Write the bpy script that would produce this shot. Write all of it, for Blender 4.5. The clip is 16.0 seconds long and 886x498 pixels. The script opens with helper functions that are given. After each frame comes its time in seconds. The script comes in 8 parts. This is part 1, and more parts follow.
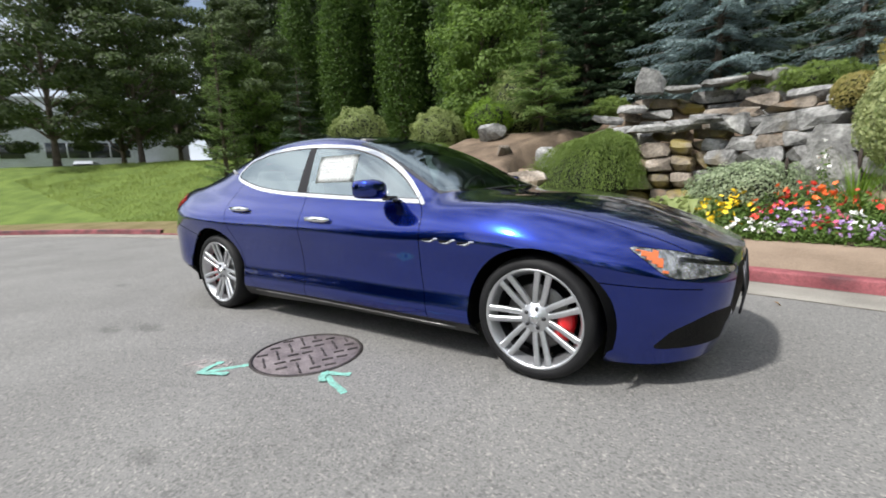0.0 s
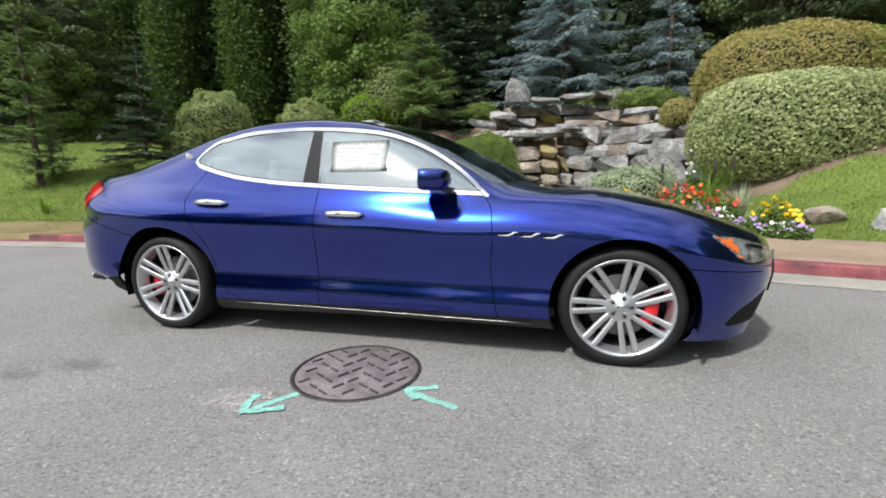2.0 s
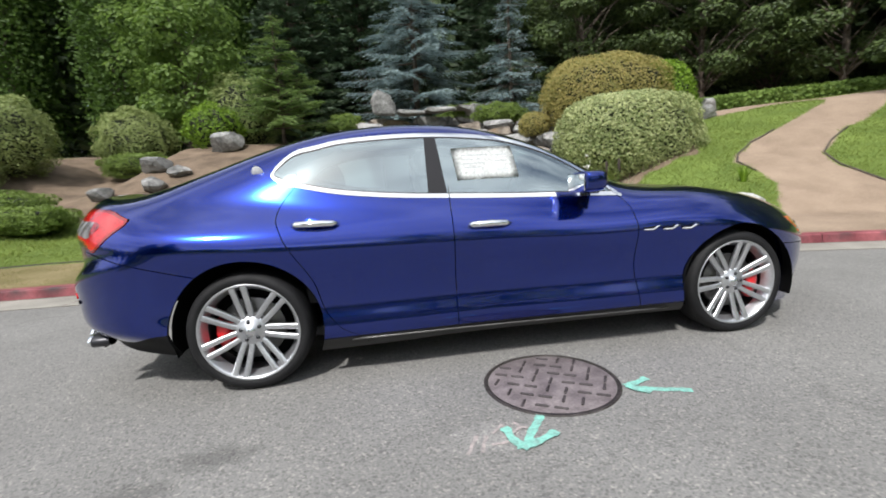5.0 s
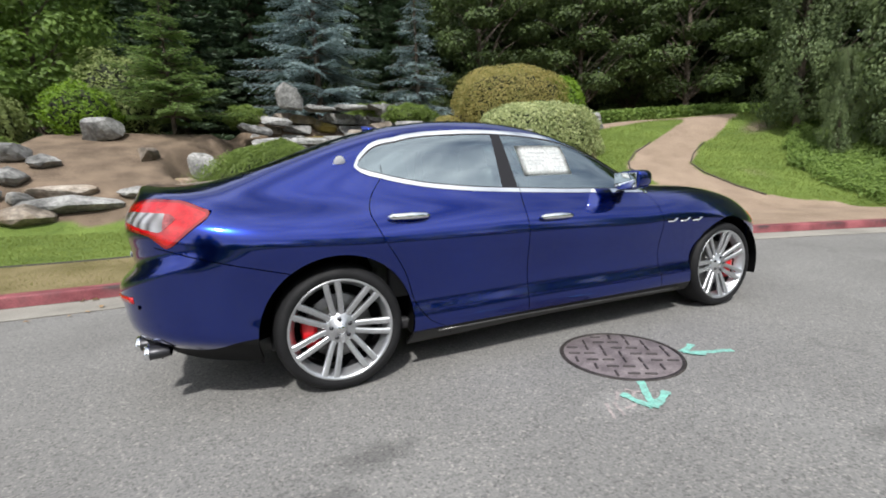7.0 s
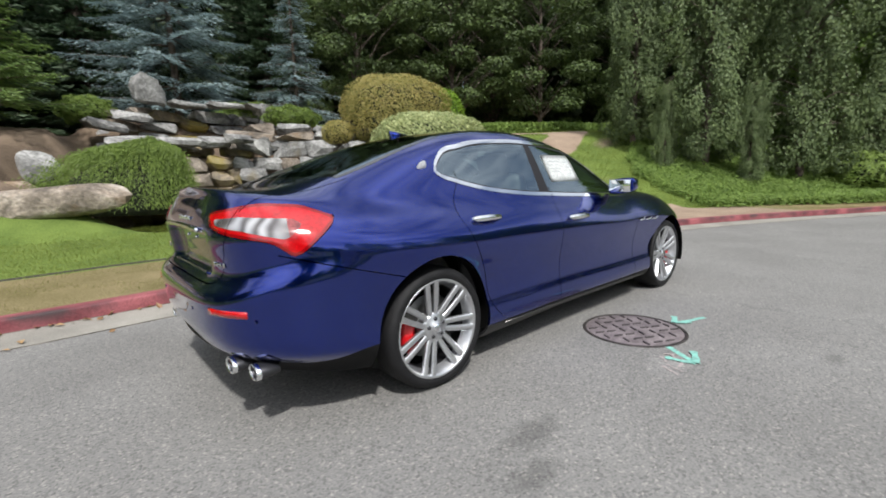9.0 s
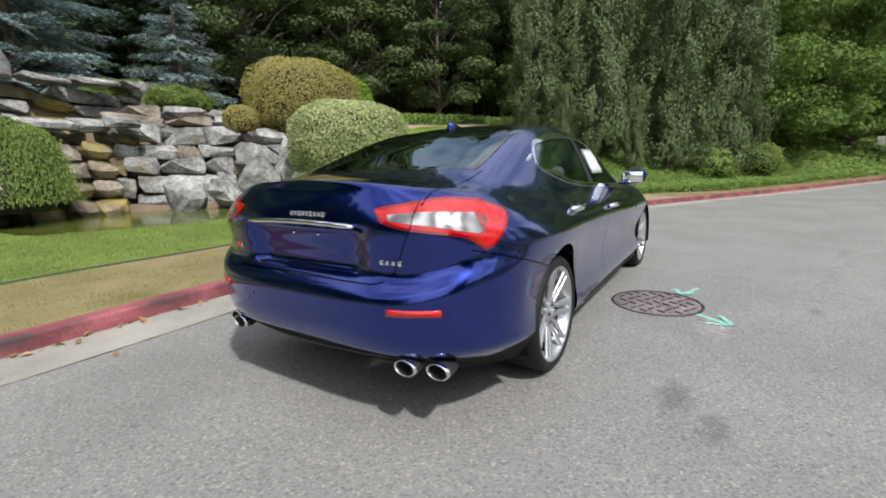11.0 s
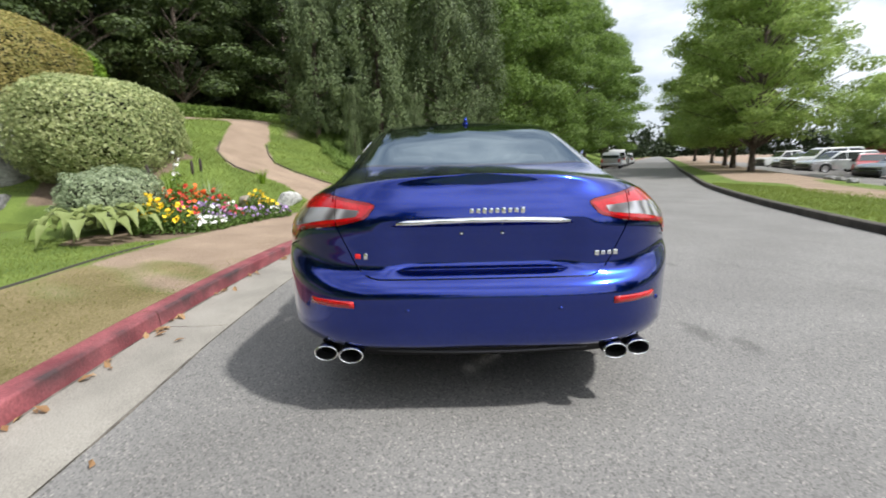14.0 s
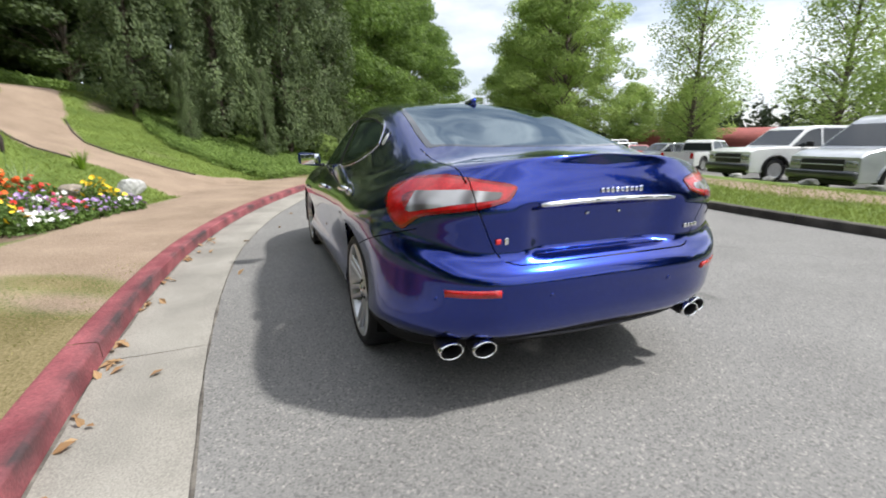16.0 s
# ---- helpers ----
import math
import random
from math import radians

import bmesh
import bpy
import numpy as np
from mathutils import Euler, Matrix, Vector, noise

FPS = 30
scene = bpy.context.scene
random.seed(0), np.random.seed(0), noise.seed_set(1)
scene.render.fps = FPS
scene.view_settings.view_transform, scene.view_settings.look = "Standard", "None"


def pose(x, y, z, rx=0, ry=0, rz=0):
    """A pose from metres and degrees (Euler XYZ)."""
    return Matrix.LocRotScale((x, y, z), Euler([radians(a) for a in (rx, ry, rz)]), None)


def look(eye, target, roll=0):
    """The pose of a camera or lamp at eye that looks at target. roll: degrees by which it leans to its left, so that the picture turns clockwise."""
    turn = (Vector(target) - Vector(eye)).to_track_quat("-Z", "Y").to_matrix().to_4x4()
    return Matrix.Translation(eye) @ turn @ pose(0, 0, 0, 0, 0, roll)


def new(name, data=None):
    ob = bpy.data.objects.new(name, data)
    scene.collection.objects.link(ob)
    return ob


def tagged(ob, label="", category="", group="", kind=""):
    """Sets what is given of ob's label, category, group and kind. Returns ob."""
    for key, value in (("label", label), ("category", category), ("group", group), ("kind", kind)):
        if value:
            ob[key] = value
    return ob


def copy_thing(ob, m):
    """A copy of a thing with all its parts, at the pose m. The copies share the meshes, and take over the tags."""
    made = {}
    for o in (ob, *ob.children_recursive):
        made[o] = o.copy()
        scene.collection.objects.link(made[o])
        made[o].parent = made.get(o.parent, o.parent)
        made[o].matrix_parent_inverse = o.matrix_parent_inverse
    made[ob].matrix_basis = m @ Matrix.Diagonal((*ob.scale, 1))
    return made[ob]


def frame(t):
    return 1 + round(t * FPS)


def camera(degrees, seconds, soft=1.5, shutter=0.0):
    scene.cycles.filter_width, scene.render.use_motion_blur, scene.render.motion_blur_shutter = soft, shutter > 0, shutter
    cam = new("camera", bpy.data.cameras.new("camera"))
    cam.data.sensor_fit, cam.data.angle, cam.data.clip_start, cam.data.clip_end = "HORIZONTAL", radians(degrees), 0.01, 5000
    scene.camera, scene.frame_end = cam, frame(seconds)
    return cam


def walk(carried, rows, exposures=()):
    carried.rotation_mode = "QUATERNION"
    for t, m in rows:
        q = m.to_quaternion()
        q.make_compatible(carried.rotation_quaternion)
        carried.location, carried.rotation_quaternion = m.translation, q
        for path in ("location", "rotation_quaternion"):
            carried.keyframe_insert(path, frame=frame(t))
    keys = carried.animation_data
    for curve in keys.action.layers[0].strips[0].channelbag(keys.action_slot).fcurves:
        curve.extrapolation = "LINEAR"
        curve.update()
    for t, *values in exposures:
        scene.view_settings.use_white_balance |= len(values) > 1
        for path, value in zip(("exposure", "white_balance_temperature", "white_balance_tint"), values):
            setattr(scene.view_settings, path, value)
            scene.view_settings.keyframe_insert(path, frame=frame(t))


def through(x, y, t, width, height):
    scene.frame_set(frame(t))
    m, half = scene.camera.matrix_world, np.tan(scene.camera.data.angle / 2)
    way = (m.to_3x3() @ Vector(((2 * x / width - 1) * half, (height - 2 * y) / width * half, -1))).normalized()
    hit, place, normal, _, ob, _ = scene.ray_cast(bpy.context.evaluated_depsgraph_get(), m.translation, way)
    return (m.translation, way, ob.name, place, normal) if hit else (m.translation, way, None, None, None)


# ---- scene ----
cam = camera(90.7, 16.0, soft=1.8, shutter=0.45)
PATH = [
    (0, (2.38, -3.006, 1.079), (1.262, -1.376, 0.77), -2.1),
    (0.5, (2.07, -3.075, 1.088), (1.102, -1.352, 0.784), -0.5),
    (1, (1.756, -3.199, 1.079), (0.949, -1.397, 0.757), -1.2),
    (1.5, (1.453, -3.28, 1.057), (0.799, -1.42, 0.721), -2.4),
    (2, (1.142, -3.37, 1.06), (0.644, -1.462, 0.731), -0.7),
    (2.5, (0.823, -3.442, 1.063), (0.497, -1.499, 0.721), -0.7),
    (3, (0.511, -3.449, 1.073), (0.35, -1.483, 0.739), -1.7),
    (3.5, (0.195, -3.482, 1.074), (0.149, -1.502, 0.794), -1.8),
    (3.7, (0.06, -3.494, 1.078), (0.014, -1.519, 0.767), -1.8),
    (5.8, (-1.13, -3.296, 1.107), (-0.67, -1.373, 0.809), -2.6),
    (6, (-1.234, -3.28, 1.113), (-0.751, -1.364, 0.808), -1.6),
    (6.5, (-1.554, -3.272, 1.115), (-0.89, -1.412, 0.796), -2.4),
    (7, (-1.85, -3.188, 1.107), (-1.086, -1.369, 0.783), -2.3),
    (7.5, (-2.132, -3.111, 1.129), (-1.191, -1.371, 0.836), -1.7),
    (8, (-2.436, -3.019, 1.13), (-1.412, -1.327, 0.829), -1.8),
    (8.5, (-2.702, -2.857, 1.141), (-1.517, -1.276, 0.826), -2.3),
    (9, (-2.978, -2.682, 1.141), (-1.677, -1.197, 0.823), -1.8),
    (9.2, (-3.077, -2.608, 1.128), (-1.731, -1.167, 0.793), -1.6),
    (11.3, (-3.945, -1.551, 1.189), (-2.271, -0.52, 0.819), -1.5),
    (11.5, (-4.006, -1.43, 1.188), (-2.31, -0.435, 0.82), -1.3),
    (12, (-4.165, -1.131, 1.195), (-2.388, -0.292, 0.82), -0.9),
    (12.5, (-4.24, -0.813, 1.178), (-2.398, -0.155, 0.758), -1.5),
    (13, (-4.298, -0.492, 1.184), (-2.391, -0.044, 0.777), 0.8),
    (13.5, (-4.35, -0.155, 1.198), (-2.404, 0.055, 0.786), -1.2),
    (14, (-4.337, 0.163, 1.198), (-2.377, 0.173, 0.799), -1.3),
    (14.5, (-4.321, 0.485, 1.212), (-2.368, 0.281, 0.835), -0.8),
    (15, (-4.283, 0.812, 1.208), (-2.36, 0.451, 0.791), -0.1),
    (15.5, (-4.15, 1.113, 1.203), (-2.27, 0.566, 0.792), -0.8),
    (16, (-3.987, 1.415, 1.183), (-2.186, 0.682, 0.713), -0.2),
]
walk(cam, [(t, look(eye, target, roll)) for t, eye, target, roll in PATH],
     [(0.0, 0.53), (3.7, 0.50), (6.5, 0.43), (9.2, 0.40), (12.0, 0.55), (14.0, 0.58), (16.0, 0.63)])

# ---- sky, sun and exposure ----
SUN_FROM = Vector((-0.34, -0.66, 1.0)).normalized()
world = bpy.data.worlds.new("sky")
scene.world = world
world.use_nodes = True
wn, wl = world.node_tree.nodes, world.node_tree.links
wn.clear()
w_out = wn.new("ShaderNodeOutputWorld")
w_bg = wn.new("ShaderNodeBackground")
w_sky = wn.new("ShaderNodeTexSky")
w_sky.sky_type = "NISHITA"
w_sky.sun_disc = False
w_sky.sun_elevation = math.asin(SUN_FROM.z)
w_sky.sun_rotation = math.atan2(SUN_FROM.x, SUN_FROM.y)
w_sky.air_density, w_sky.dust_density = 1.0, 1.5
w_co = wn.new("ShaderNodeTexCoord")
w_map = wn.new("ShaderNodeMapping")
w_map.inputs["Scale"].default_value = (1.0, 1.0, 3.2)
w_noise = wn.new("ShaderNodeTexNoise")
w_noise.inputs["Scale"].default_value = 1.9
w_noise.inputs["Detail"].default_value = 7.0
w_noise.inputs["Roughness"].default_value = 0.58
w_ramp = wn.new("ShaderNodeValToRGB")
w_ramp.color_ramp.elements[0].position = 0.38
w_ramp.color_ramp.elements[1].position = 0.64
w_ramp.color_ramp.elements[0].color = (0.12, 0.12, 0.12, 1)
w_mix = wn.new("ShaderNodeMixRGB")
wl.new(w_co.outputs["Generated"], w_map.inputs["Vector"])
wl.new(w_map.outputs["Vector"], w_noise.inputs["Vector"])
wl.new(w_noise.outputs["Fac"], w_ramp.inputs["Fac"])
wl.new(w_ramp.outputs["Color"], w_mix.inputs["Fac"])
# clouds are brighter towards the sun
w_dot = wn.new("ShaderNodeVectorMath")
w_dot.operation = "DOT_PRODUCT"
w_dot.inputs[1].default_value = SUN_FROM
wl.new(w_co.outputs["Generated"], w_dot.inputs[0])
w_near = wn.new("ShaderNodeMapRange")
w_near.inputs["From Min"].default_value, w_near.inputs["From Max"].default_value = 0.0, 1.0
wl.new(w_dot.outputs["Value"], w_near.inputs["Value"])
w_cloud = wn.new("ShaderNodeMixRGB")
w_cloud.inputs["Color1"].default_value = (6.4, 7.0, 8.0, 1)
w_cloud.inputs["Color2"].default_value = (17.0, 17.3, 17.6, 1)
wl.new(w_near.outputs["Result"], w_cloud.inputs["Fac"])
wl.new(w_cloud.outputs["Color"], w_mix.inputs["Color2"])
wl.new(w_sky.outputs["Color"], w_mix.inputs["Color1"])
wl.new(w_mix.outputs["Color"], w_bg.inputs["Color"])
w_bg.inputs["Strength"].default_value = 0.088
wl.new(w_bg.outputs["Background"], w_out.inputs["Surface"])

sun = new("sun", bpy.data.lights.new("sun", "SUN"))
sun.data.energy = 3.6
sun.data.angle = radians(3.0)
sun.data.color = (1.0, 0.98, 0.95)
sun.matrix_world = look(SUN_FROM * 50, (0, 0, 0))

# ---- materials ----
def hue(c, k=1.0):
    return (c[0] * k, c[1] * k, c[2] * k, 1)


def surface(name, c1, c2, scale=3.0, rough=0.8, metal=0.0, bump=0.0, fine=60.0, coat=0.0, piece=0.0, stops=(0.35, 0.65), spec=0.5, glow=None, dist=0.02):
    """A procedural material: two colours mixed by broad noise, broken up by fine grain, with relief from the grain."""
    m = bpy.data.materials.new(name)
    m.use_nodes = True
    n, l = m.node_tree.nodes, m.node_tree.links
    p = n["Principled BSDF"]
    geo = n.new("ShaderNodeNewGeometry")
    big = n.new("ShaderNodeTexNoise")
    big.inputs["Scale"].default_value, big.inputs["Detail"].default_value = scale, 5.0
    grain = n.new("ShaderNodeTexNoise")
    grain.inputs["Scale"].default_value, grain.inputs["Detail"].default_value = fine, 4.0
    l.new(geo.outputs["Position"], big.inputs["Vector"])
    l.new(geo.outputs["Position"], grain.inputs["Vector"])
    ramp = n.new("ShaderNodeValToRGB")
    ramp.color_ramp.elements[0].position, ramp.color_ramp.elements[1].position = stops
    ramp.color_ramp.elements[0].color, ramp.color_ramp.elements[1].color = hue(c1), hue(c2)
    l.new(big.outputs["Fac"], ramp.inputs["Fac"])
    mul = n.new("ShaderNodeMixRGB")
    mul.blend_type = "MULTIPLY"
    mul.inputs["Fac"].default_value = 0.7
    gr = n.new("ShaderNodeValToRGB")
    gr.color_ramp.elements[0].position, gr.color_ramp.elements[1].position = 0.3, 0.7
    gr.color_ramp.elements[0].color, gr.color_ramp.elements[1].color = (0.62, 0.62, 0.62, 1), (1.25, 1.25, 1.25, 1)
    l.new(grain.outputs["Fac"], gr.inputs["Fac"])
    l.new(ramp.outputs["Color"], mul.inputs["Color1"])
    l.new(gr.outputs["Color"], mul.inputs["Color2"])
    last = mul.outputs["Color"]
    if piece:
        info = n.new("ShaderNodeObjectInfo")
        hsv = n.new("ShaderNodeHueSaturation")
        rng = n.new("ShaderNodeMapRange")
        rng.inputs["To Min"].default_value, rng.inputs["To Max"].default_value = 1 - piece, 1 + piece
        l.new(info.outputs["Random"], rng.inputs["Value"])
        l.new(rng.outputs["Result"], hsv.inputs["Value"])
        l.new(last, hsv.inputs["Color"])
        last = hsv.outputs["Color"]
    l.new(last, p.inputs["Base Color"])
    p.inputs["Roughness"].default_value, p.inputs["Metallic"].default_value = rough, metal
    p.inputs["Specular IOR Level"].default_value = spec
    if coat:
        p.inputs["Coat Weight"].default_value, p.inputs["Coat Roughness"].default_value = coat, 0.03
    if bump:
        b = n.new("ShaderNodeBump")
        b.inputs["Strength"].default_value, b.inputs["Distance"].default_value = bump, dist
        l.new(grain.outputs["Fac"], b.inputs["Height"])
        l.new(b.outputs["Normal"], p.inputs["Normal"])
    if glow:
        p.inputs["Emission Color"].default_value = hue(glow)
        p.inputs["Emission Strength"].default_value = 1.0
    return m


def plain(name, c, rough=0.5, metal=0.0, coat=0.0, spec=0.5):
    m = bpy.data.materials.new(name)
    m.use_nodes = True
    p = m.node_tree.nodes["Principled BSDF"]
    p.inputs["Base Color"].default_value = hue(c)
    p.inputs["Roughness"].default_value, p.inputs["Metallic"].default_value = rough, metal
    p.inputs["Coat Weight"].default_value, p.inputs["Coat Roughness"].default_value = coat, 0.03
    p.inputs["Specular IOR Level"].default_value = spec
    return m


def leafy(name, dark, light, through=0.35, rough=0.55, spread=0.0):
    """Foliage: every leaf its own tone between dark and light, partly lit through."""
    m = bpy.data.materials.new(name)
    m.use_nodes = True
    n, l = m.node_tree.nodes, m.node_tree.links
    p = n["Principled BSDF"]
    out = n["Material Output"]
    geo = n.new("ShaderNodeNewGeometry")
    ramp = n.new("ShaderNodeValToRGB")
    ramp.color_ramp.elements[0].color, ramp.color_ramp.elements[1].color = hue(dark), hue(light)
    noise_t = n.new("ShaderNodeTexNoise")
    noise_t.inputs["Scale"].default_value = 1.3
    l.new(geo.outputs["Position"], noise_t.inputs["Vector"])
    add = n.new("ShaderNodeMath")
    add.operation = "MULTIPLY_ADD"
    add.inputs[1].default_value, add.inputs[2].default_value = 0.55, -0.02
    l.new(geo.outputs["Random Per Island"], add.inputs[0])
    add2 = n.new("ShaderNodeMath")
    add2.operation = "MULTIPLY_ADD"
    add2.inputs[1].default_value = 0.5
    l.new(noise_t.outputs["Fac"], add2.inputs[0])
    l.new(add.outputs["Value"], add2.inputs[2])
    l.new(add2.outputs["Value"], ramp.inputs["Fac"])
    l.new(ramp.outputs["Color"], p.inputs["Base Color"])
    p.inputs["Roughness"].default_value = rough
    p.inputs["Specular IOR Level"].default_value = 0.35
    tr = n.new("ShaderNodeBsdfTranslucent")
    l.new(ramp.outputs["Color"], tr.inputs["Color"])
    mix = n.new("ShaderNodeMixShader")
    mix.inputs["Fac"].default_value = through
    l.new(p.outputs["BSDF"], mix.inputs[1])
    l.new(tr.outputs["BSDF"], mix.inputs[2])
    l.new(mix.outputs["Shader"], out.inputs["Surface"])
    return m


def glass_mat(name, tint, rough=0.0, ior=4.3):
    """Thin tinted glass: clear through, mirror by Fresnel."""
    m = bpy.data.materials.new(name)
    m.use_nodes = True
    n, l = m.node_tree.nodes, m.node_tree.links
    n.remove(n["Principled BSDF"])
    tr = n.new("ShaderNodeBsdfTransparent")
    tr.inputs["Color"].default_value = hue(tint)
    gl = n.new("ShaderNodeBsdfGlossy")
    gl.inputs["Roughness"].default_value = rough
    gl.inputs["Color"].default_value = (0.68, 0.79, 0.83, 1)
    fr = n.new("ShaderNodeFresnel")
    fr.inputs["IOR"].default_value = ior
    mix = n.new("ShaderNodeMixShader")
    l.new(fr.outputs["Fac"], mix.inputs["Fac"])
    l.new(tr.outputs["BSDF"], mix.inputs[1])
    l.new(gl.outputs["BSDF"], mix.inputs[2])
    l.new(mix.outputs["Shader"], n["Material Output"].inputs["Surface"])
    return m


PAINT = surface("blue_metallic_paint", (0.0038, 0.022, 0.225), (0.0045, 0.026, 0.26), 1.0, 0.16, 0.97, 0.0, 900, coat=1.0)
PAINT.node_tree.nodes["Principled BSDF"].inputs["Coat IOR"].default_value = 1.55
PAINT.node_tree.nodes["Principled BSDF"].inputs["Coat Roughness"].default_value = 0.01
CHROME = plain("chrome", (0.86, 0.87, 0.88), 0.06, 1.0)
ALLOY = surface("machined_alloy", (0.52, 0.53, 0.55), (0.64, 0.65, 0.67), 6, 0.36, 0.9, 0.03, 300)
ALLOY_DARK = plain("dark_alloy", (0.05, 0.05, 0.055), 0.4, 0.7)
TYRE = surface("tyre_rubber", (0.008, 0.008, 0.009), (0.014, 0.014, 0.015), 8, 0.6, 0.0, 0.25, 160, spec=0.25)
BLACK = plain("black_plastic", (0.01, 0.01, 0.011), 0.45)
GLOSS_BLACK = plain("gloss_black", (0.008, 0.008, 0.01), 0.06, 0.0, 1.0)
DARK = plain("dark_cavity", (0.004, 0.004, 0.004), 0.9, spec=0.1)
CALIPER = plain("red_caliper", (0.62, 0.01, 0.015), 0.3, 0.0, 0.6)
DISC = surface("brake_disc", (0.14, 0.135, 0.13), (0.20, 0.195, 0.19), 9, 0.35, 1.0, 0.1, 220)
GLASS = glass_mat("car_glass", (0.33, 0.45, 0.45), 0.06, 4.6)
GLASS_DARK = glass_mat("rear_glass", (0.12, 0.14, 0.14), 0.0, 8.5)
LEATHER = surface("cream_leather", (0.24, 0.235, 0.22), (0.32, 0.31, 0.29), 6, 0.5, 0, 0.1, 140)
TRIM_DARK = surface("dark_cabin_trim", (0.02, 0.02, 0.022), (0.035, 0.035, 0.037), 6, 0.6, 0, 0.1, 200)

# ---- shape of the land ----
def spline(points, soft=0.0):
    """A smooth one-valued curve through (x, value) points, as a function of numpy arrays."""
    pts = np.array(points, float)
    x, y = pts[:, 0], pts[:, 1]
    d = np.diff(y) / np.diff(x)
    m = np.zeros_like(y)
    m[0], m[-1] = d[0], d[-1]
    h = np.diff(x)
    for i in range(1, len(x) - 1):
        m[i] = (d[i - 1] * h[i] + d[i] * h[i - 1]) / (h[i] + h[i - 1])

    def at(q):
        q = np.clip(np.asarray(q, float), x[0], x[-1])
        i = np.clip(np.searchsorted(x, q) - 1, 0, len(x) - 2)
        s = (q - x[i]) / h[i]
        return ((2 * s**3 - 3 * s**2 + 1) * y[i] + (s**3 - 2 * s**2 + s) * h[i] * m[i]
                + (-2 * s**3 + 3 * s**2) * y[i + 1] + (s**3 - s**2) * h[i] * m[i + 1])

    if not soft:
        return at
    q = np.linspace(x[0], x[-1], 900)
    k = np.arange(-200, 201) * (q[1] - q[0])
    w = np.exp(-0.5 * (k / soft) ** 2)
    v = at(q)
    pad = np.concatenate([2 * v[0] - v[200:0:-1], v, 2 * v[-1] - v[-2:-202:-1]])
    sm = np.convolve(pad, w / w.sum(), "valid")
    return lambda a: np.interp(np.asarray(a, float), q, sm)


def smooth(a, b, v):
    s = np.clip((np.asarray(v, float) - a) / (b - a), 0, 1)
    return s * s * (3 - 2 * s)


KERB = spline([(-400, -300), (-60, -36), (-30, -10.5), (-20, -3.0), (-14.7, 0.15), (-10, 1.85), (-6, 2.36), (-3, 2.25), (-1.3, 2.33), (0, 2.33), (1.5, 2.235), (2.4, 2.10), (4.2, 1.72), (6, 1.17),
               (8, 0.42), (10.5, -0.85), (13.3, -2.4), (21.3, -6.4), (60, -25.1), (200, -92.8), (1000, -480)])
FAR_KERB = spline([(-400, -340), (-60, -52), (-30, -21), (-15, -9.6), (-8, -6.7), (-3.5, -5.75), (-1, -5.76), (1, -6.0), (4.5, -6.82), (10, -8.7), (20, -13.3), (60, -32.8), (200, -100.5), (1000, -487.7)])
STEEP = spline([(-60, 0.22), (-28, 0.28), (-20, 0.26), (-9, 0.20), (-7.5, 0.10), (-5.5, 0.05), (-3.2, 0.03), (1.2, 0.03), (3.3, 0.05), (4.6, 0.13), (6.5, 0.35), (9, 0.355), (13, 0.41), (20, 0.42), (60, 0.38)])
PLATEAU = spline([(-60, 2.4), (-25, 2.7), (-12, 2.9), (-6, 3.2), (3, 3.4), (9, 3.1), (20, 3.1), (60, 2.0)])
POND_Z = 0.21


def garden_z(x, y):
    """Height of the garden side of the street."""
    x, y = np.asarray(x, float), np.asarray(y, float)
    d = y - KERB(x)
    s = d * (0.89 + 0.11 * np.exp(-(d / 3) ** 2) * (np.abs(x) < 8))
    z = 0.12 + 0.045 * np.minimum(s, 1.8) + STEEP(x) * np.maximum(s - 1.8, 0)
    top = PLATEAU(x)
    z = np.where(z > top - 0.6, top - 0.6 * np.exp(-(z - top + 0.6) / 0.6), z)
    # the mound that carries the rock wall and the spruces
    back = smooth(12.4, 14.6, y + 0.30 * np.maximum(x - 1.5, 0)) * smooth(-4.5, -1.5, x) * (1 - smooth(6, 9, x))
    z = z + back * np.maximum(3.3 - z, 0)
    terrace = smooth(10.5, 11.3, y + 0.2 * (x - 4.5)) * smooth(3.6, 4.6, x) * (1 - smooth(7.5, 9.5, x))
    z = z + terrace * np.maximum(2.42 - z, 0)
    slope = smooth(-9.5, -7.0, x) * (1 - smooth(-3.0, -1.4, x)) * np.clip((y - 7.2) / 5.6, 0, 1) ** 0.9
    z = z + slope * np.maximum(2.75 - z, 0)
    z = z + 1.2 * smooth(18, 40, y)
    pond = 1 - smooth(0.82, 1.05, np.hypot((x - 0.1) / 4.0, (y - 9.4 - 0.25 * (0.5 - x)) / 2.5))
    z = z * (1 - pond) + pond * (POND_Z - 0.25)
    flat = smooth(55, 110, np.abs(x)) * 0 + 1
    bumps = 0.03 * np.sin(x * 1.7 + 0.6 * y) * np.sin(y * 1.3) * smooth(2, 6, s)
    return (z + bumps) * flat


def park_fall(d):
    """The car park falls away from the street."""
    return 0.08 * np.clip(np.asarray(d, float) - 8.5, 0, 10)


def far_z(x, y):
    d = FAR_KERB(x) - y
    return 0.12 + 0.06 * smooth(0, 2, d) - 0.38 * smooth(4.2, 7.0, d) - park_fall(d)


def grid_mesh(name, X, Y, Z):
    """A sheet of quads from three arrays of one shape."""
    a, b = X.shape
    v = np.stack([X, Y, Z], -1).reshape(-1, 3)
    i = np.arange(a * b).reshape(a, b)
    f = np.stack([i[:-1, :-1], i[1:, :-1], i[1:, 1:], i[:-1, 1:]], -1).reshape(-1, 4)
    return raw_mesh(name, v, f)


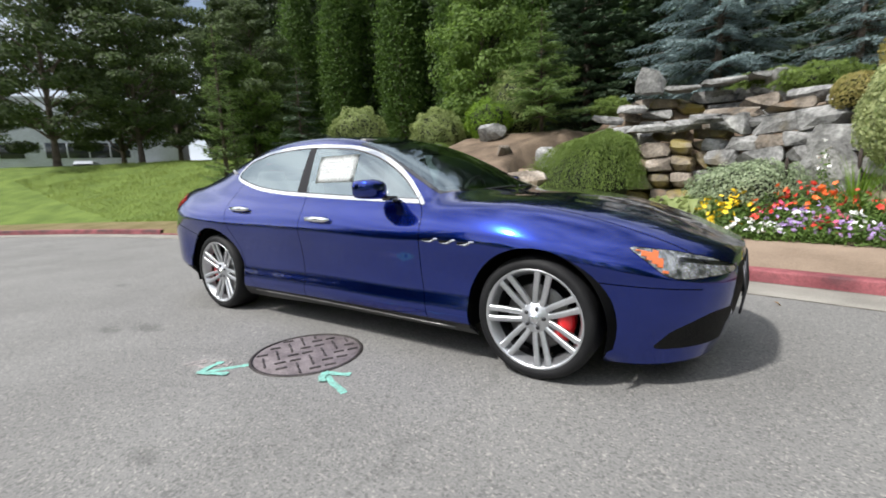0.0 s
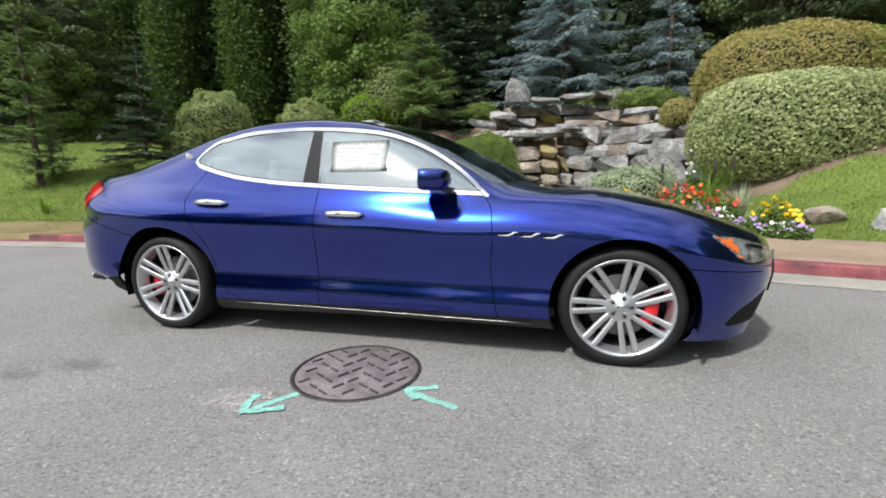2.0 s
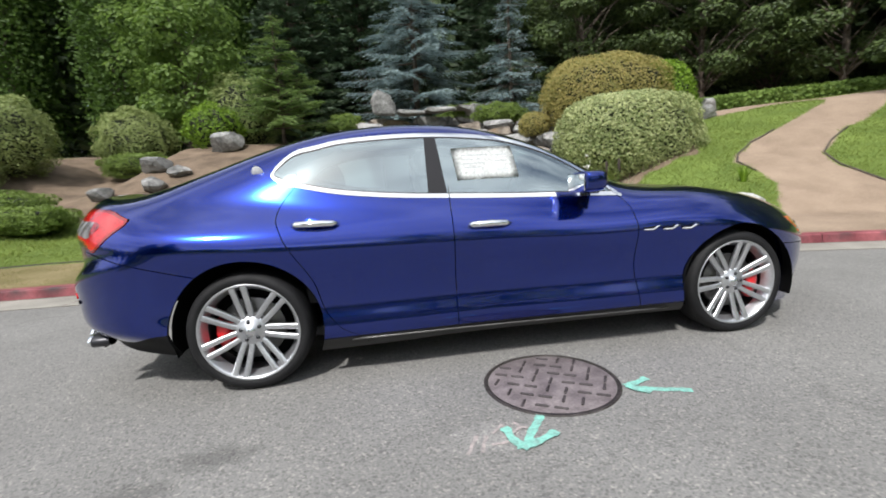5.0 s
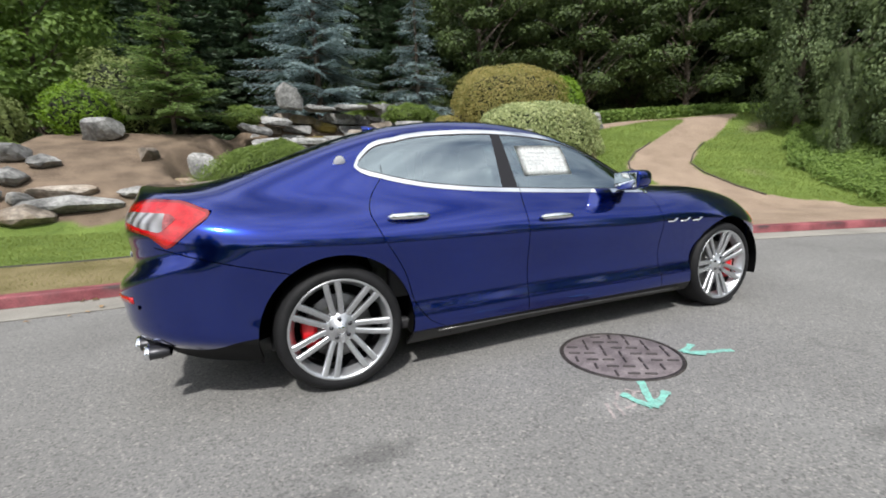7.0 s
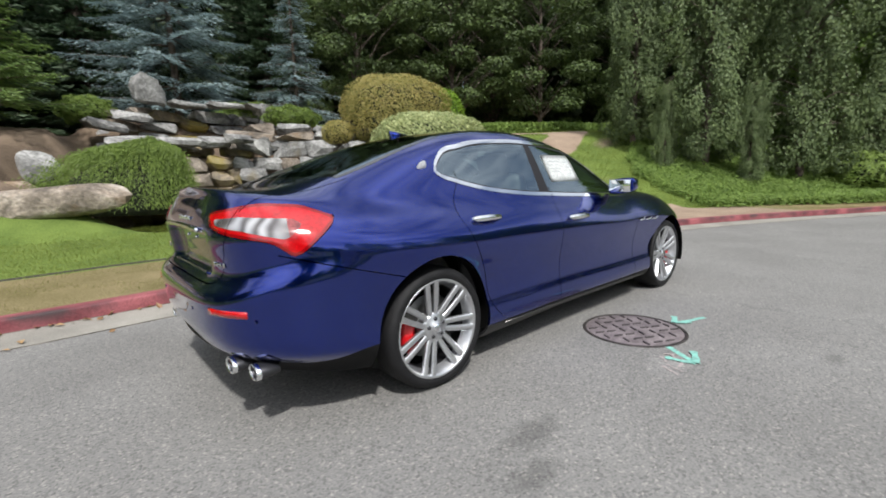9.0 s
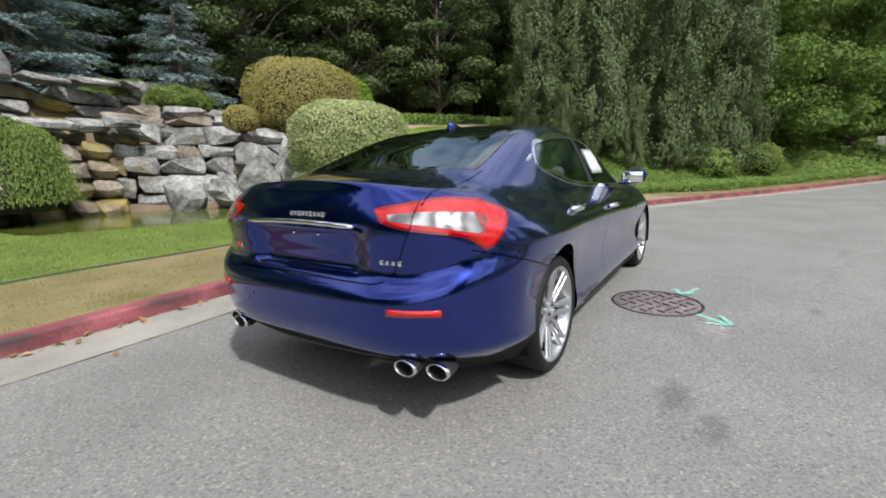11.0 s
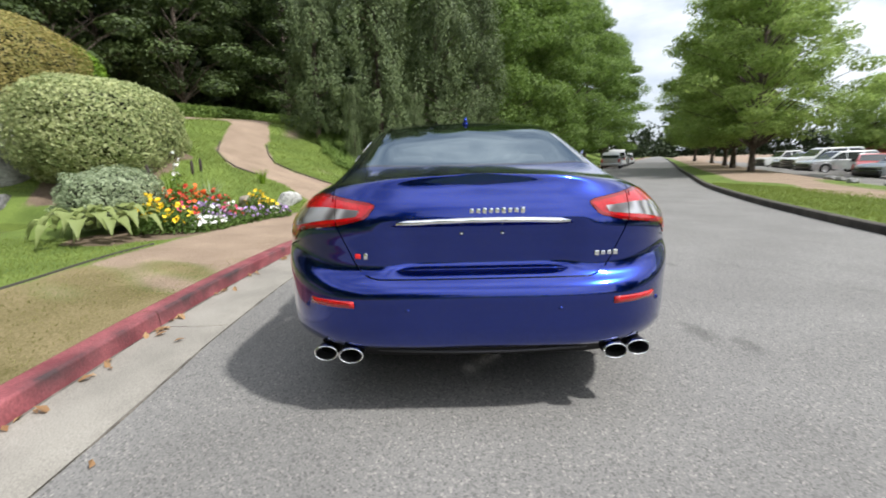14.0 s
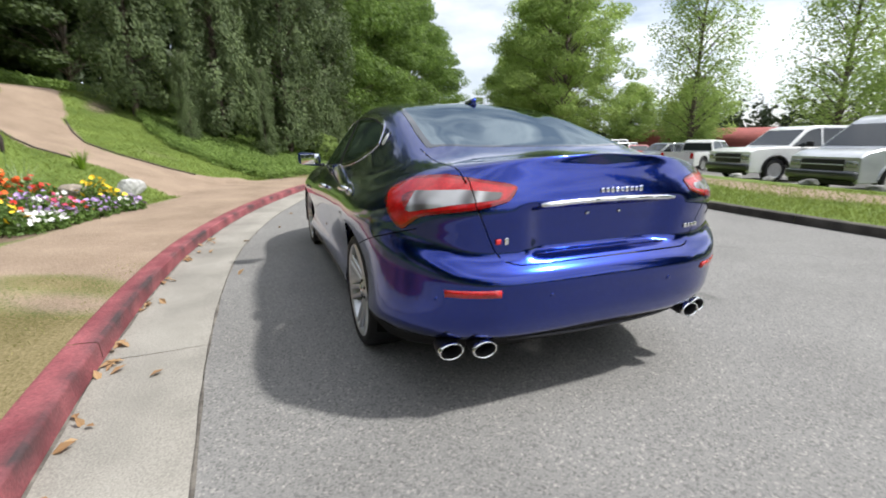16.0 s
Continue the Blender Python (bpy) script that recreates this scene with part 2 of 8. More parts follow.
def raw_mesh(name, verts, faces, smooth_faces=True):
    """A mesh from arrays of points and of faces with one number of corners."""
    verts, faces = np.asarray(verts, np.float32), np.asarray(faces, np.int32)
    me = bpy.data.meshes.new(name)
    me.vertices.add(len(verts))
    me.vertices.foreach_set("co", verts.ravel())
    k = faces.shape[1]
    me.loops.add(faces.size)
    me.loops.foreach_set("vertex_index", faces.ravel())
    me.polygons.add(len(faces))
    me.polygons.foreach_set("loop_start", np.arange(len(faces), dtype=np.int32) * k)
    me.polygons.foreach_set("use_smooth", np.full(len(faces), smooth_faces))
    me.update(calc_edges=True)
    return me


def spaced(a, b, fine, lo, hi, grow=1.25):
    """Coordinates from lo to hi, at an even fine step between a and b and growing steps outside."""
    mid = list(np.arange(a, b + 1e-6, fine))
    up, step = [], fine
    while (up[-1] if up else mid[-1]) < hi:
        step *= grow
        up.append((up[-1] if up else mid[-1]) + step)
    down, step = [], fine
    while (down[-1] if down else mid[0]) > lo:
        step *= grow
        down.append((down[-1] if down else mid[0]) - step)
    return np.array(down[::-1] + mid + up)


def put(name, me, mat, parent=None, label="", category="", kind="", group=""):
    ob = new(name, me)
    if mat is not None:
        me.materials.append(mat)
    if parent is not None:
        ob.parent = parent
    return tagged(ob, label, category, group, kind)


xs = np.clip(spaced(-9, 13, 0.16, -400, 1000, 1.12), -400, 1000)
road_d = np.array([0.0, 0.02, 0.25, 0.5, 0.75, 0.98, 1.0])
inner = np.concatenate([[0.10, 0.16], np.arange(0.3, 15, 0.16), 15 + np.cumsum(0.16 * 1.12 ** np.arange(1, 62))])
outer = np.concatenate([[0.10, 0.16], np.arange(0.3, 6, 0.3), 6 + np.cumsum(0.3 * 1.15 ** np.arange(1, 50))])
kx, fx = KERB(xs)[:, None], FAR_KERB(xs)[:, None]
cols_y = [fx - outer[::-1][None, :], fx + (kx - fx) * road_d[None, :], kx + inner[None, :]]
Y = np.concatenate(cols_y, 1)
X = np.repeat(xs[:, None], Y.shape[1], 1)
Z = np.concatenate([far_z(X[:, :len(outer)], cols_y[0]), np.full((len(xs), len(road_d)), -0.12), garden_z(X[:, -len(inner):], cols_y[2])], 1)
ground_me = grid_mesh("ground", X, Y, Z)
PATH_RIGHT = [(9.4, 2.0), (8.85, 2.4), (8.5, 2.95), (8.45, 3.6), (8.6, 4.5), (8.98, 5.2), (9.6, 5.6), (10.55, 6.0), (12.05, 6.42), (14.0, 7.2)]
PATH_LEFT = [(4.8, 2.2), (6.1, 3.3), (6.85, 4.2), (7.05, 4.9), (7.14, 5.5), (7.57, 5.97), (8.45, 6.6), (9.63, 7.05), (11.06, 7.4)]
PATH_EDGE = [(9.5, 10.0), (11.5, 9.4), (13.6, 8.7), (14.3, 8.0)] + PATH_RIGHT[::-1] + [(9.0, 0.3)] + PATH_LEFT + [(11.8, 7.75), (11.8, 8.05), (11.0, 8.5), (9.5, 9.1)]
IVY_EDGE = spline([(-60, 140), (-12, 34), (-2, 13.6), (0, 11.1), (1.0, 9.85), (1.7, 9.75), (2.5, 10.05), (3.5, 10.45), (4.1, 11.1), (4.75, 12.3), (5.1, 13.4), (5.5, 14.6), (6.2, 16.5), (9, 21), (30, 60)])


def path_distance(x, y):
    """Distance to the edge of the trodden path, negative on it."""
    best, odd = np.full(np.shape(x), 1e9), np.zeros(np.shape(x), bool)
    n = len(PATH_EDGE)
    for i in range(n):
        (x0, y0), (x1, y1) = PATH_EDGE[i], PATH_EDGE[(i + 1) % n]
        t = np.clip(((x - x0) * (x1 - x0) + (y - y0) * (y1 - y0)) / ((x1 - x0) ** 2 + (y1 - y0) ** 2), 0, 1)
        best = np.minimum(best, np.hypot(x - x0 - t * (x1 - x0), y - y0 - t * (y1 - y0)))
        if y0 != y1:
            odd ^= ((y0 > y) != (y1 > y)) & (x < (x1 - x0) * (y - y0) / (y1 - y0) + x0)
    return np.where(odd, -best, best)


def cover(x, y):
    """Which cover lies where: lawn, trodden path, bed of soil, moss; each from 0 to 1."""
    d = y - KERB(x)
    wob = 0.10 * np.sin(3.1 * x + 1.3 * y) + 0.07 * np.sin(7.3 * x - 5.1 * y)
    p = path_distance(x, y)
    strip = 1 - smooth(1.62, 1.74, d + 0.3 * wob)
    path = np.maximum(1 - smooth(-0.08, 0.10, p + 0.35 * wob), strip * smooth(-1.4, 1.0, x + wob * 4) * (1 - smooth(9, 12, x)))
    moss = strip * (1 - path)
    bed = 1 - smooth(0.9, 1.05, np.hypot((x - 2.8) / 1.75, (y - 4.35 + 0.30 * (x - 2.8)) / 0.78) + wob)
    bed = np.maximum(bed, 1 - smooth(0.9, 1.05, np.hypot((x - 5.7) / 1.75, (y - 7.6) / 1.25) + wob))
    back = smooth(9.4, 10.0, y + wob + 2.2 * smooth(-2.5, -4.5, x)) * smooth(-12.5, -11.0, x) * (1 - smooth(4.4, 5.4, x))
    left = smooth(7.5, 9.5, y + wob) * smooth(-13, -10, x) * (1 - smooth(-9, -8, x))
    far = smooth(9.0, 9.8, y - 0.12 * x) * smooth(5, 6, x)
    bed = np.clip(np.maximum.reduce([bed, back, left, np.clip(far, 0, 1), smooth(22, 26, y)]), 0, 1)
    worn = 0.62 * np.exp(-(((x - 12.6) / 0.95) ** 2 + ((y - 5.75) / 0.5) ** 2)) + 0.42 * np.exp(-(((x - 9.6) / 0.5) ** 2 + ((y - 3.9) / 0.9) ** 2))
    path = np.maximum(path, worn)
    bed = bed * (1 - path) * (1 - strip)
    lawn = np.clip(1 - path - moss - bed, 0, 1)
    return lawn, path, bed, moss


def ivy_cover(x, y):
    """Where the low ground cover under the trees grows."""
    return smooth(-0.1, 0.25, x - IVY_EDGE(y) + 0.1 * np.sin(5 * x + 3 * y)) * smooth(0.6, 0.9, y - KERB(x)) * (path_distance(x, y) > 0.05)


vx, vy = X.ravel(), Y.ravel()
masks = cover(vx, vy)
outside = vy < FAR_KERB(vx) + 0.01
fd = FAR_KERB(vx) - vy
lawn_far = np.clip(smooth(0.0, 0.1, fd) - 0.85 * smooth(1.6, 2.4, fd + 0.3 * np.sin(vx * 1.1)) * (1 - smooth(3.2, 4, fd)) - 0.8 * smooth(9, 14, vx) * smooth(0.9, 1.5, fd), 0, 1)
masks = [np.where(outside, lawn_far, masks[0]), np.where(outside, 1 - lawn_far, masks[1]), np.where(outside, 0, masks[2]), np.where(outside, 0, masks[3])]
for key, values in zip(("lawn", "path", "bed", "moss"), masks):
    ground_me.attributes.new(key, "FLOAT", "POINT").data.foreach_set("value", values.astype(np.float32))


def ground_material():
    m = bpy.data.materials.new("garden_ground")
    m.use_nodes = True
    n, l = m.node_tree.nodes, m.node_tree.links
    p = n["Principled BSDF"]
    geo = n.new("ShaderNodeNewGeometry")
    fine = n.new("ShaderNodeTexNoise")
    fine.inputs["Scale"].default_value, fine.inputs["Detail"].default_value = 55, 6
    broad = n.new("ShaderNodeTexNoise")
    broad.inputs["Scale"].default_value, broad.inputs["Detail"].default_value = 1.6, 5
    l.new(geo.outputs["Position"], fine.inputs["Vector"])
    l.new(geo.outputs["Position"], broad.inputs["Vector"])
    half = n.new("ShaderNodeMixRGB")
    half.inputs["Fac"].default_value = 0.55
    l.new(broad.outputs["Fac"], half.inputs["Color1"])
    l.new(fine.outputs["Fac"], half.inputs["Color2"])

    def tone(a, b):
        r = n.new("ShaderNodeValToRGB")
        r.color_ramp.elements[0].position, r.color_ramp.elements[1].position = 0.36, 0.64
        r.color_ramp.elements[0].color, r.color_ramp.elements[1].color = hue(a), hue(b)
        l.new(half.outputs["Color"], r.inputs["Fac"])
        return r.outputs["Color"]

    last = tone((0.062, 0.098, 0.020), (0.165, 0.225, 0.052))
    for key, a, b in (("path", (0.20, 0.148, 0.108), (0.335, 0.255, 0.19)), ("bed", (0.075, 0.055, 0.040), (0.235, 0.175, 0.125)), ("moss", (0.10, 0.088, 0.03), (0.25, 0.20, 0.11))):
        at = n.new("ShaderNodeAttribute")
        at.attribute_name = key
        ragged = n.new("ShaderNodeMath")
        ragged.operation = "MULTIPLY_ADD"
        ragged.inputs[1].default_value, ragged.inputs[2].default_value = 0.7, -0.35
        l.new(fine.outputs["Fac"], ragged.inputs[0])
        s = n.new("ShaderNodeMath")
        s.operation = "ADD"
        l.new(at.outputs["Fac"], s.inputs[0])
        l.new(ragged.outputs["Value"], s.inputs[1])
        c = n.new("ShaderNodeMapRange")
        c.inputs["From Min"].default_value, c.inputs["From Max"].default_value = 0.35, 0.65
        l.new(s.outputs["Value"], c.inputs["Value"])
        mx = n.new("ShaderNodeMixRGB")
        l.new(c.outputs["Result"], mx.inputs["Fac"])
        l.new(last, mx.inputs["Color1"])
        l.new(tone(a, b), mx.inputs["Color2"])
        last = mx.outputs["Color"]
    l.new(last, p.inputs["Base Color"])
    p.inputs["Roughness"].default_value = 0.95
    p.inputs["Specular IOR Level"].default_value = 0.2
    bp = n.new("ShaderNodeBump")
    bp.inputs["Strength"].default_value, bp.inputs["Distance"].default_value = 0.6, 0.03
    l.new(fine.outputs["Fac"], bp.inputs["Height"])
    l.new(bp.outputs["Normal"], p.inputs["Normal"])
    return m


put("ground", ground_me, ground_material(), label="garden lawn, soil beds and sandy path rising from the street", category="ground", kind="structure")


def asphalt_material():
    """Worn grey asphalt: pale aggregate chips in a dark binder, stains and hairline cracks."""
    m = surface("worn_asphalt", (0.158, 0.154, 0.148), (0.190, 0.186, 0.179), 0.9, 0.85, 0, 0.24, 95, dist=0.005)
    n, l = m.node_tree.nodes, m.node_tree.links
    p = n["Principled BSDF"]
    src = p.inputs["Base Color"].links[0].from_socket
    geo = n.new("ShaderNodeNewGeometry")
    chips = n.new("ShaderNodeTexVoronoi")
    chips.inputs["Scale"].default_value = 95
    l.new(geo.outputs["Position"], chips.inputs["Vector"])
    sep = n.new("ShaderNodeSeparateColor")
    l.new(chips.outputs["Color"], sep.inputs["Color"])
    r = n.new("ShaderNodeValToRGB")
    r.color_ramp.elements[0].position, r.color_ramp.elements[0].color = 0.05, (0.68, 0.68, 0.68, 1)
    r.color_ramp.elements[1].position, r.color_ramp.elements[1].color = 0.30, (1, 1, 1, 1)
    e = r.color_ramp.elements.new(0.88)
    e.color = (1.08, 1.08, 1.07, 1)
    e = r.color_ramp.elements.new(0.97)
    e.color = (1.50, 1.47, 1.42, 1)
    l.new(sep.outputs["Red"], r.inputs["Fac"])
    mul = n.new("ShaderNodeMixRGB")
    mul.blend_type = "MULTIPLY"
    mul.inputs["Fac"].default_value = 1.0
    l.new(src, mul.inputs["Color1"])
    l.new(r.outputs["Color"], mul.inputs["Color2"])
    crack = n.new("ShaderNodeTexVoronoi")
    crack.feature = "DISTANCE_TO_EDGE"
    crack.inputs["Scale"].default_value = 0.21
    warp = n.new("ShaderNodeTexNoise")
    warp.inputs["Scale"].default_value, warp.inputs["Detail"].default_value = 2.2, 6
    l.new(geo.outputs["Position"], warp.inputs["Vector"])
    mixv = n.new("ShaderNodeMixRGB")
    mixv.inputs["Fac"].default_value = 0.35
    l.new(geo.outputs["Position"], mixv.inputs["Color1"])
    l.new(warp.outputs["Color"], mixv.inputs["Color2"])
    l.new(mixv.outputs["Color"], crack.inputs["Vector"])
    cr = n.new("ShaderNodeValToRGB")
    cr.color_ramp.elements[0].position, cr.color_ramp.elements[0].color = 0.0, (0.84, 0.84, 0.84, 1)
    cr.color_ramp.elements[1].position, cr.color_ramp.elements[1].color = 0.0016, (1, 1, 1, 1)
    l.new(crack.outputs["Distance"], cr.inputs["Fac"])
    mul2 = n.new("ShaderNodeMixRGB")
    mul2.blend_type = "MULTIPLY"
    mul2.inputs["Fac"].default_value = 1.0
    l.new(mul.outputs["Color"], mul2.inputs["Color1"])
    l.new(cr.outputs["Color"], mul2.inputs["Color2"])
    last = mul2.outputs["Color"]
    for cx, cy, rx, ry, dark in ((-1.51, -1.57, 0.20, 0.085, 0.66), (-1.73, -1.75, 0.14, 0.07, 0.68), (0.4, -2.35, 0.11, 0.06, 0.72), (-3.6, -1.0, 0.14, 0.07, 0.72), (-0.33, -1.70, 0.19, 0.11, 1.4)):
        sub = n.new("ShaderNodeVectorMath")
        sub.operation = "SUBTRACT"
        sub.inputs[1].default_value = (cx, cy, 0)
        l.new(geo.outputs["Position"], sub.inputs[0])
        div = n.new("ShaderNodeVectorMath")
        div.operation = "DIVIDE"
        div.inputs[1].default_value = (rx, ry, 1)
        l.new(sub.outputs["Vector"], div.inputs[0])
        ln = n.new("ShaderNodeVectorMath")
        ln.operation = "LENGTH"
        l.new(div.outputs["Vector"], ln.inputs[0])
        rag = n.new("ShaderNodeTexNoise")
        rag.inputs["Scale"].default_value, rag.inputs["Detail"].default_value = 16, 6
        l.new(geo.outputs["Position"], rag.inputs["Vector"])
        ad = n.new("ShaderNodeMath")
        ad.operation = "MULTIPLY_ADD"
        ad.inputs[1].default_value = 1.6
        l.new(rag.outputs["Fac"], ad.inputs[0])
        l.new(ln.outputs["Value"], ad.inputs[2])
        rm = n.new("ShaderNodeMapRange")
        rm.inputs["From Min"].default_value, rm.inputs["From Max"].default_value = 1.2, 2.0
        rm.inputs["To Min"].default_value, rm.inputs["To Max"].default_value = dark, 1.0
        l.new(ad.outputs["Value"], rm.inputs["Value"])
        mm = n.new("ShaderNodeMixRGB")
        mm.blend_type = "MULTIPLY"
        mm.inputs["Fac"].default_value = 1.0
        l.new(last, mm.inputs["Color1"])
        l.new(rm.outputs["Result"], mm.inputs["Color2"])
        last = mm.outputs["Color"]
    l.new(last, p.inputs["Base Color"])
    return m


# street, gutter and kerbs, all following the two kerb lines
GUTTER = 0.525
rd = np.concatenate([[0], np.linspace(0.02, 0.98, 12), [1]])
ga = KERB(xs)[:, None] - GUTTER
ra = FAR_KERB(xs)[:, None]
RY = ra + (ga - ra) * rd[None, :]
RX = np.repeat(xs[:, None], len(rd), 1)
road = put("road", grid_mesh("road", RX, RY, np.zeros_like(RX)), asphalt_material(), label="worn grey asphalt street with pale aggregate", category="road", kind="structure")
CONCRETE = surface("gutter_concrete", (0.20, 0.188, 0.165), (0.285, 0.268, 0.236), 1.7, 0.9, 0, 0.35, 120, dist=0.006)
RED_PAINT = surface("faded_red_kerb_paint", (0.155, 0.034, 0.042), (0.29, 0.085, 0.095), 3.5, 0.75, 0, 0.4, 60, dist=0.01)
kn, kl = RED_PAINT.node_tree.nodes, RED_PAINT.node_tree.links
k_geo, k_sep, k_noise = kn.new("ShaderNodeNewGeometry"), kn.new("ShaderNodeSeparateXYZ"), kn.new("ShaderNodeTexNoise")
k_noise.inputs["Scale"].default_value, k_noise.inputs["Detail"].default_value = 2.6, 7.0
kl.new(k_geo.outputs["Position"], k_sep.inputs["Vector"])
kl.new(k_geo.outputs["Position"], k_noise.inputs["Vector"])
k_edge = kn.new("ShaderNodeMapRange")
k_edge.inputs["From Min"].default_value, k_edge.inputs["From Max"].default_value = 0.0, 0.11
kl.new(k_sep.outputs["Z"], k_edge.inputs["Value"])
k_top = kn.new("ShaderNodeMapRange")
k_top.inputs["From Min"].default_value, k_top.inputs["From Max"].default_value = 0.1235, 0.1265
k_top.inputs["To Min"].default_value, k_top.inputs["To Max"].default_value = 1.0, 0.0
kl.new(k_sep.outputs["Z"], k_top.inputs["Value"])
k_worn = kn.new("ShaderNodeMapRange")
k_worn.inputs["From Min"].default_value, k_worn.inputs["From Max"].default_value = 0.44, 0.62
kl.new(k_noise.outputs["Fac"], k_worn.inputs["Value"])
k_mul, k_mul2 = kn.new("ShaderNodeMath"), kn.new("ShaderNodeMath")
k_mul.operation = k_mul2.operation = "MULTIPLY"
kl.new(k_edge.outputs["Result"], k_mul.inputs[0])
kl.new(k_top.outputs["Result"], k_mul.inputs[1])
kl.new(k_mul.outputs["Value"], k_mul2.inputs[0])
kl.new(k_worn.outputs["Result"], k_mul2.inputs[1])
k_mix = kn.new("ShaderNodeMixRGB")
k_mix.inputs["Color2"].default_value = (0.045, 0.028, 0.03, 1)
k_in = kn["Principled BSDF"].inputs["Base Color"]
kl.new(k_in.links[0].from_socket, k_mix.inputs["Color1"])
kl.new(k_mul2.outputs["Value"], k_mix.inputs["Fac"])
kl.new(k_mix.outputs["Color"], k_in)
DARK_KERB = surface("dark_weathered_kerb", (0.035, 0.03, 0.027), (0.085, 0.075, 0.065), 4, 0.9, 0, 0.4, 70)


def strip_along(line, a, b, profile, step=0.12):
    """Sweeps a profile of (offset from the line, height) along a line between two x."""
    q = np.linspace(a, b, max(3, int((b - a) / step) + 1))
    y = line(q)
    dy = np.gradient(y, q)
    nx, ny = -dy / np.hypot(1, dy), 1 / np.hypot(1, dy)
    prof = np.array(profile)
    PX = q[:, None] + nx[:, None] * prof[None, :, 0]
    PY = y[:, None] + ny[:, None] * prof[None, :, 0]
    PZ = np.repeat(prof[None, :, 1], len(q), 0)
    return PX, PY, PZ

# ---- the blue saloon: x ahead, y to its left, wheelbase centred on the origin ----
def part(name, bm, material, parent, label=""):
    """Links a bmesh as one mesh object under a thing or a part."""
    me = bpy.data.meshes.new(name)
    bm.normal_update()
    bm.to_mesh(me)
    bm.free()
    for f in me.polygons:
        f.use_smooth = True
    ob = put(name, me, material, parent, label)
    return ob


def solid(verts, faces):
    bm = bmesh.new()
    vs = [bm.verts.new(v) for v in verts]
    for f in faces:
        bm.faces.new([vs[i] for i in f])
    return bm


def block(size, at=(0, 0, 0), bevel=0.0, rot=None, segs=2):
    """A box with rounded edges."""
    bm = bmesh.new()
    bmesh.ops.create_cube(bm, size=1.0)
    bmesh.ops.scale(bm, vec=size, verts=bm.verts)
    if bevel:
        bmesh.ops.bevel(bm, geom=bm.edges[:], offset=bevel, segments=segs, affect="EDGES", profile=0.5)
    if rot is not None:
        bmesh.ops.transform(bm, matrix=rot, verts=bm.verts)
    bmesh.ops.translate(bm, vec=at, verts=bm.verts)
    return bm


def lathe(profile, n=48, axis="y"):
    """Turns a profile of (radius, along) round an axis."""
    bm = bmesh.new()
    rings = []
    for k in range(n):
        a = 2 * math.pi * k / n
        ring = []
        for r, h in profile:
            c, s = r * math.cos(a), r * math.sin(a)
            ring.append(bm.verts.new({"y": (c, h, s), "z": (c, s, h), "x": (h, c, s)}[axis]))
        rings.append(ring)
    for k in range(n):
        a, b = rings[k], rings[(k + 1) % n]
        for i in range(len(profile) - 1):
            bm.faces.new([a[i], a[i + 1], b[i + 1], b[i]])
    bmesh.ops.remove_doubles(bm, verts=bm.verts, dist=1e-5)
    bmesh.ops.recalc_face_normals(bm, faces=bm.faces)
    return bm


def join(*bms):
    """All bmeshes in one."""
    out = bmesh.new()
    for b in bms:
        me = bpy.data.meshes.new("t")
        b.to_mesh(me)
        out.from_mesh(me)
        bpy.data.meshes.remove(me)
        b.free()
    return out


def tube(points, radius, n=8, closed=False):
    """A round bar along points."""
    pts = [Vector(p) for p in points]
    bm = bmesh.new()
    rings = []
    m = len(pts)
    for i, p in enumerate(pts):
        a = pts[i - 1] if i or closed else p
        b = pts[(i + 1) % m] if i < m - 1 or closed else p
        t = (b - a).normalized()
        u = t.orthogonal() if abs(t.z) > 0.9 else t.cross(Vector((0, 0, 1))).normalized()
        u.normalize()
        w = t.cross(u)
        r = radius[i] if isinstance(radius, (list, tuple)) else radius
        rings.append([bm.verts.new(p + (u * math.cos(2 * math.pi * k / n) + w * math.sin(2 * math.pi * k / n)) * r) for k in range(n)])
    for i in range(m if closed else m - 1):
        A, B = rings[i], rings[(i + 1) % m]
        for k in range(n):
            bm.faces.new([A[k], A[(k + 1) % n], B[(k + 1) % n], B[k]])
    if not closed:
        bm.faces.new(rings[0][::-1])
        bm.faces.new(rings[-1])
    bmesh.ops.recalc_face_normals(bm, faces=bm.faces)
    return bm


HUB_X, HUB_Z, TYRE_R = 1.5, 0.336, 0.338
ARCH_R = {1: 0.388, -1: 0.405}
NOSE, TAIL = 2.41, 2.53
Z_LOW = spline([(-2.6, 0.285), (-2.42, 0.285), (-2.36, 0.28), (-2.27, 0.265), (-2.15, 0.25), (-2.03, 0.235), (-1.5, 0.18), (0, 0.18), (1.5, 0.165), (2.0, 0.135), (2.45, 0.15)], 0.05)
Z_EDGE = spline([(-2.6, 1.085), (-2.3, 1.075), (-2.0, 1.05), (-1.6, 1.02), (-1.2, 0.99), (-0.7, 0.965), (0, 0.94), (0.7, 0.915), (1.0, 0.93), (1.4, 0.905), (1.8, 0.825), (2.1, 0.74), (2.3, 0.675), (2.45, 0.635)], 0.06)
W_EDGE = spline([(-2.6, 0.79), (-2.2, 0.79), (-1.8, 0.79), (-1.4, 0.825), (-0.8, 0.86), (0, 0.865), (0.7, 0.85), (1.0, 0.845), (1.5, 0.84), (2.0, 0.81), (2.45, 0.78)], 0.06)
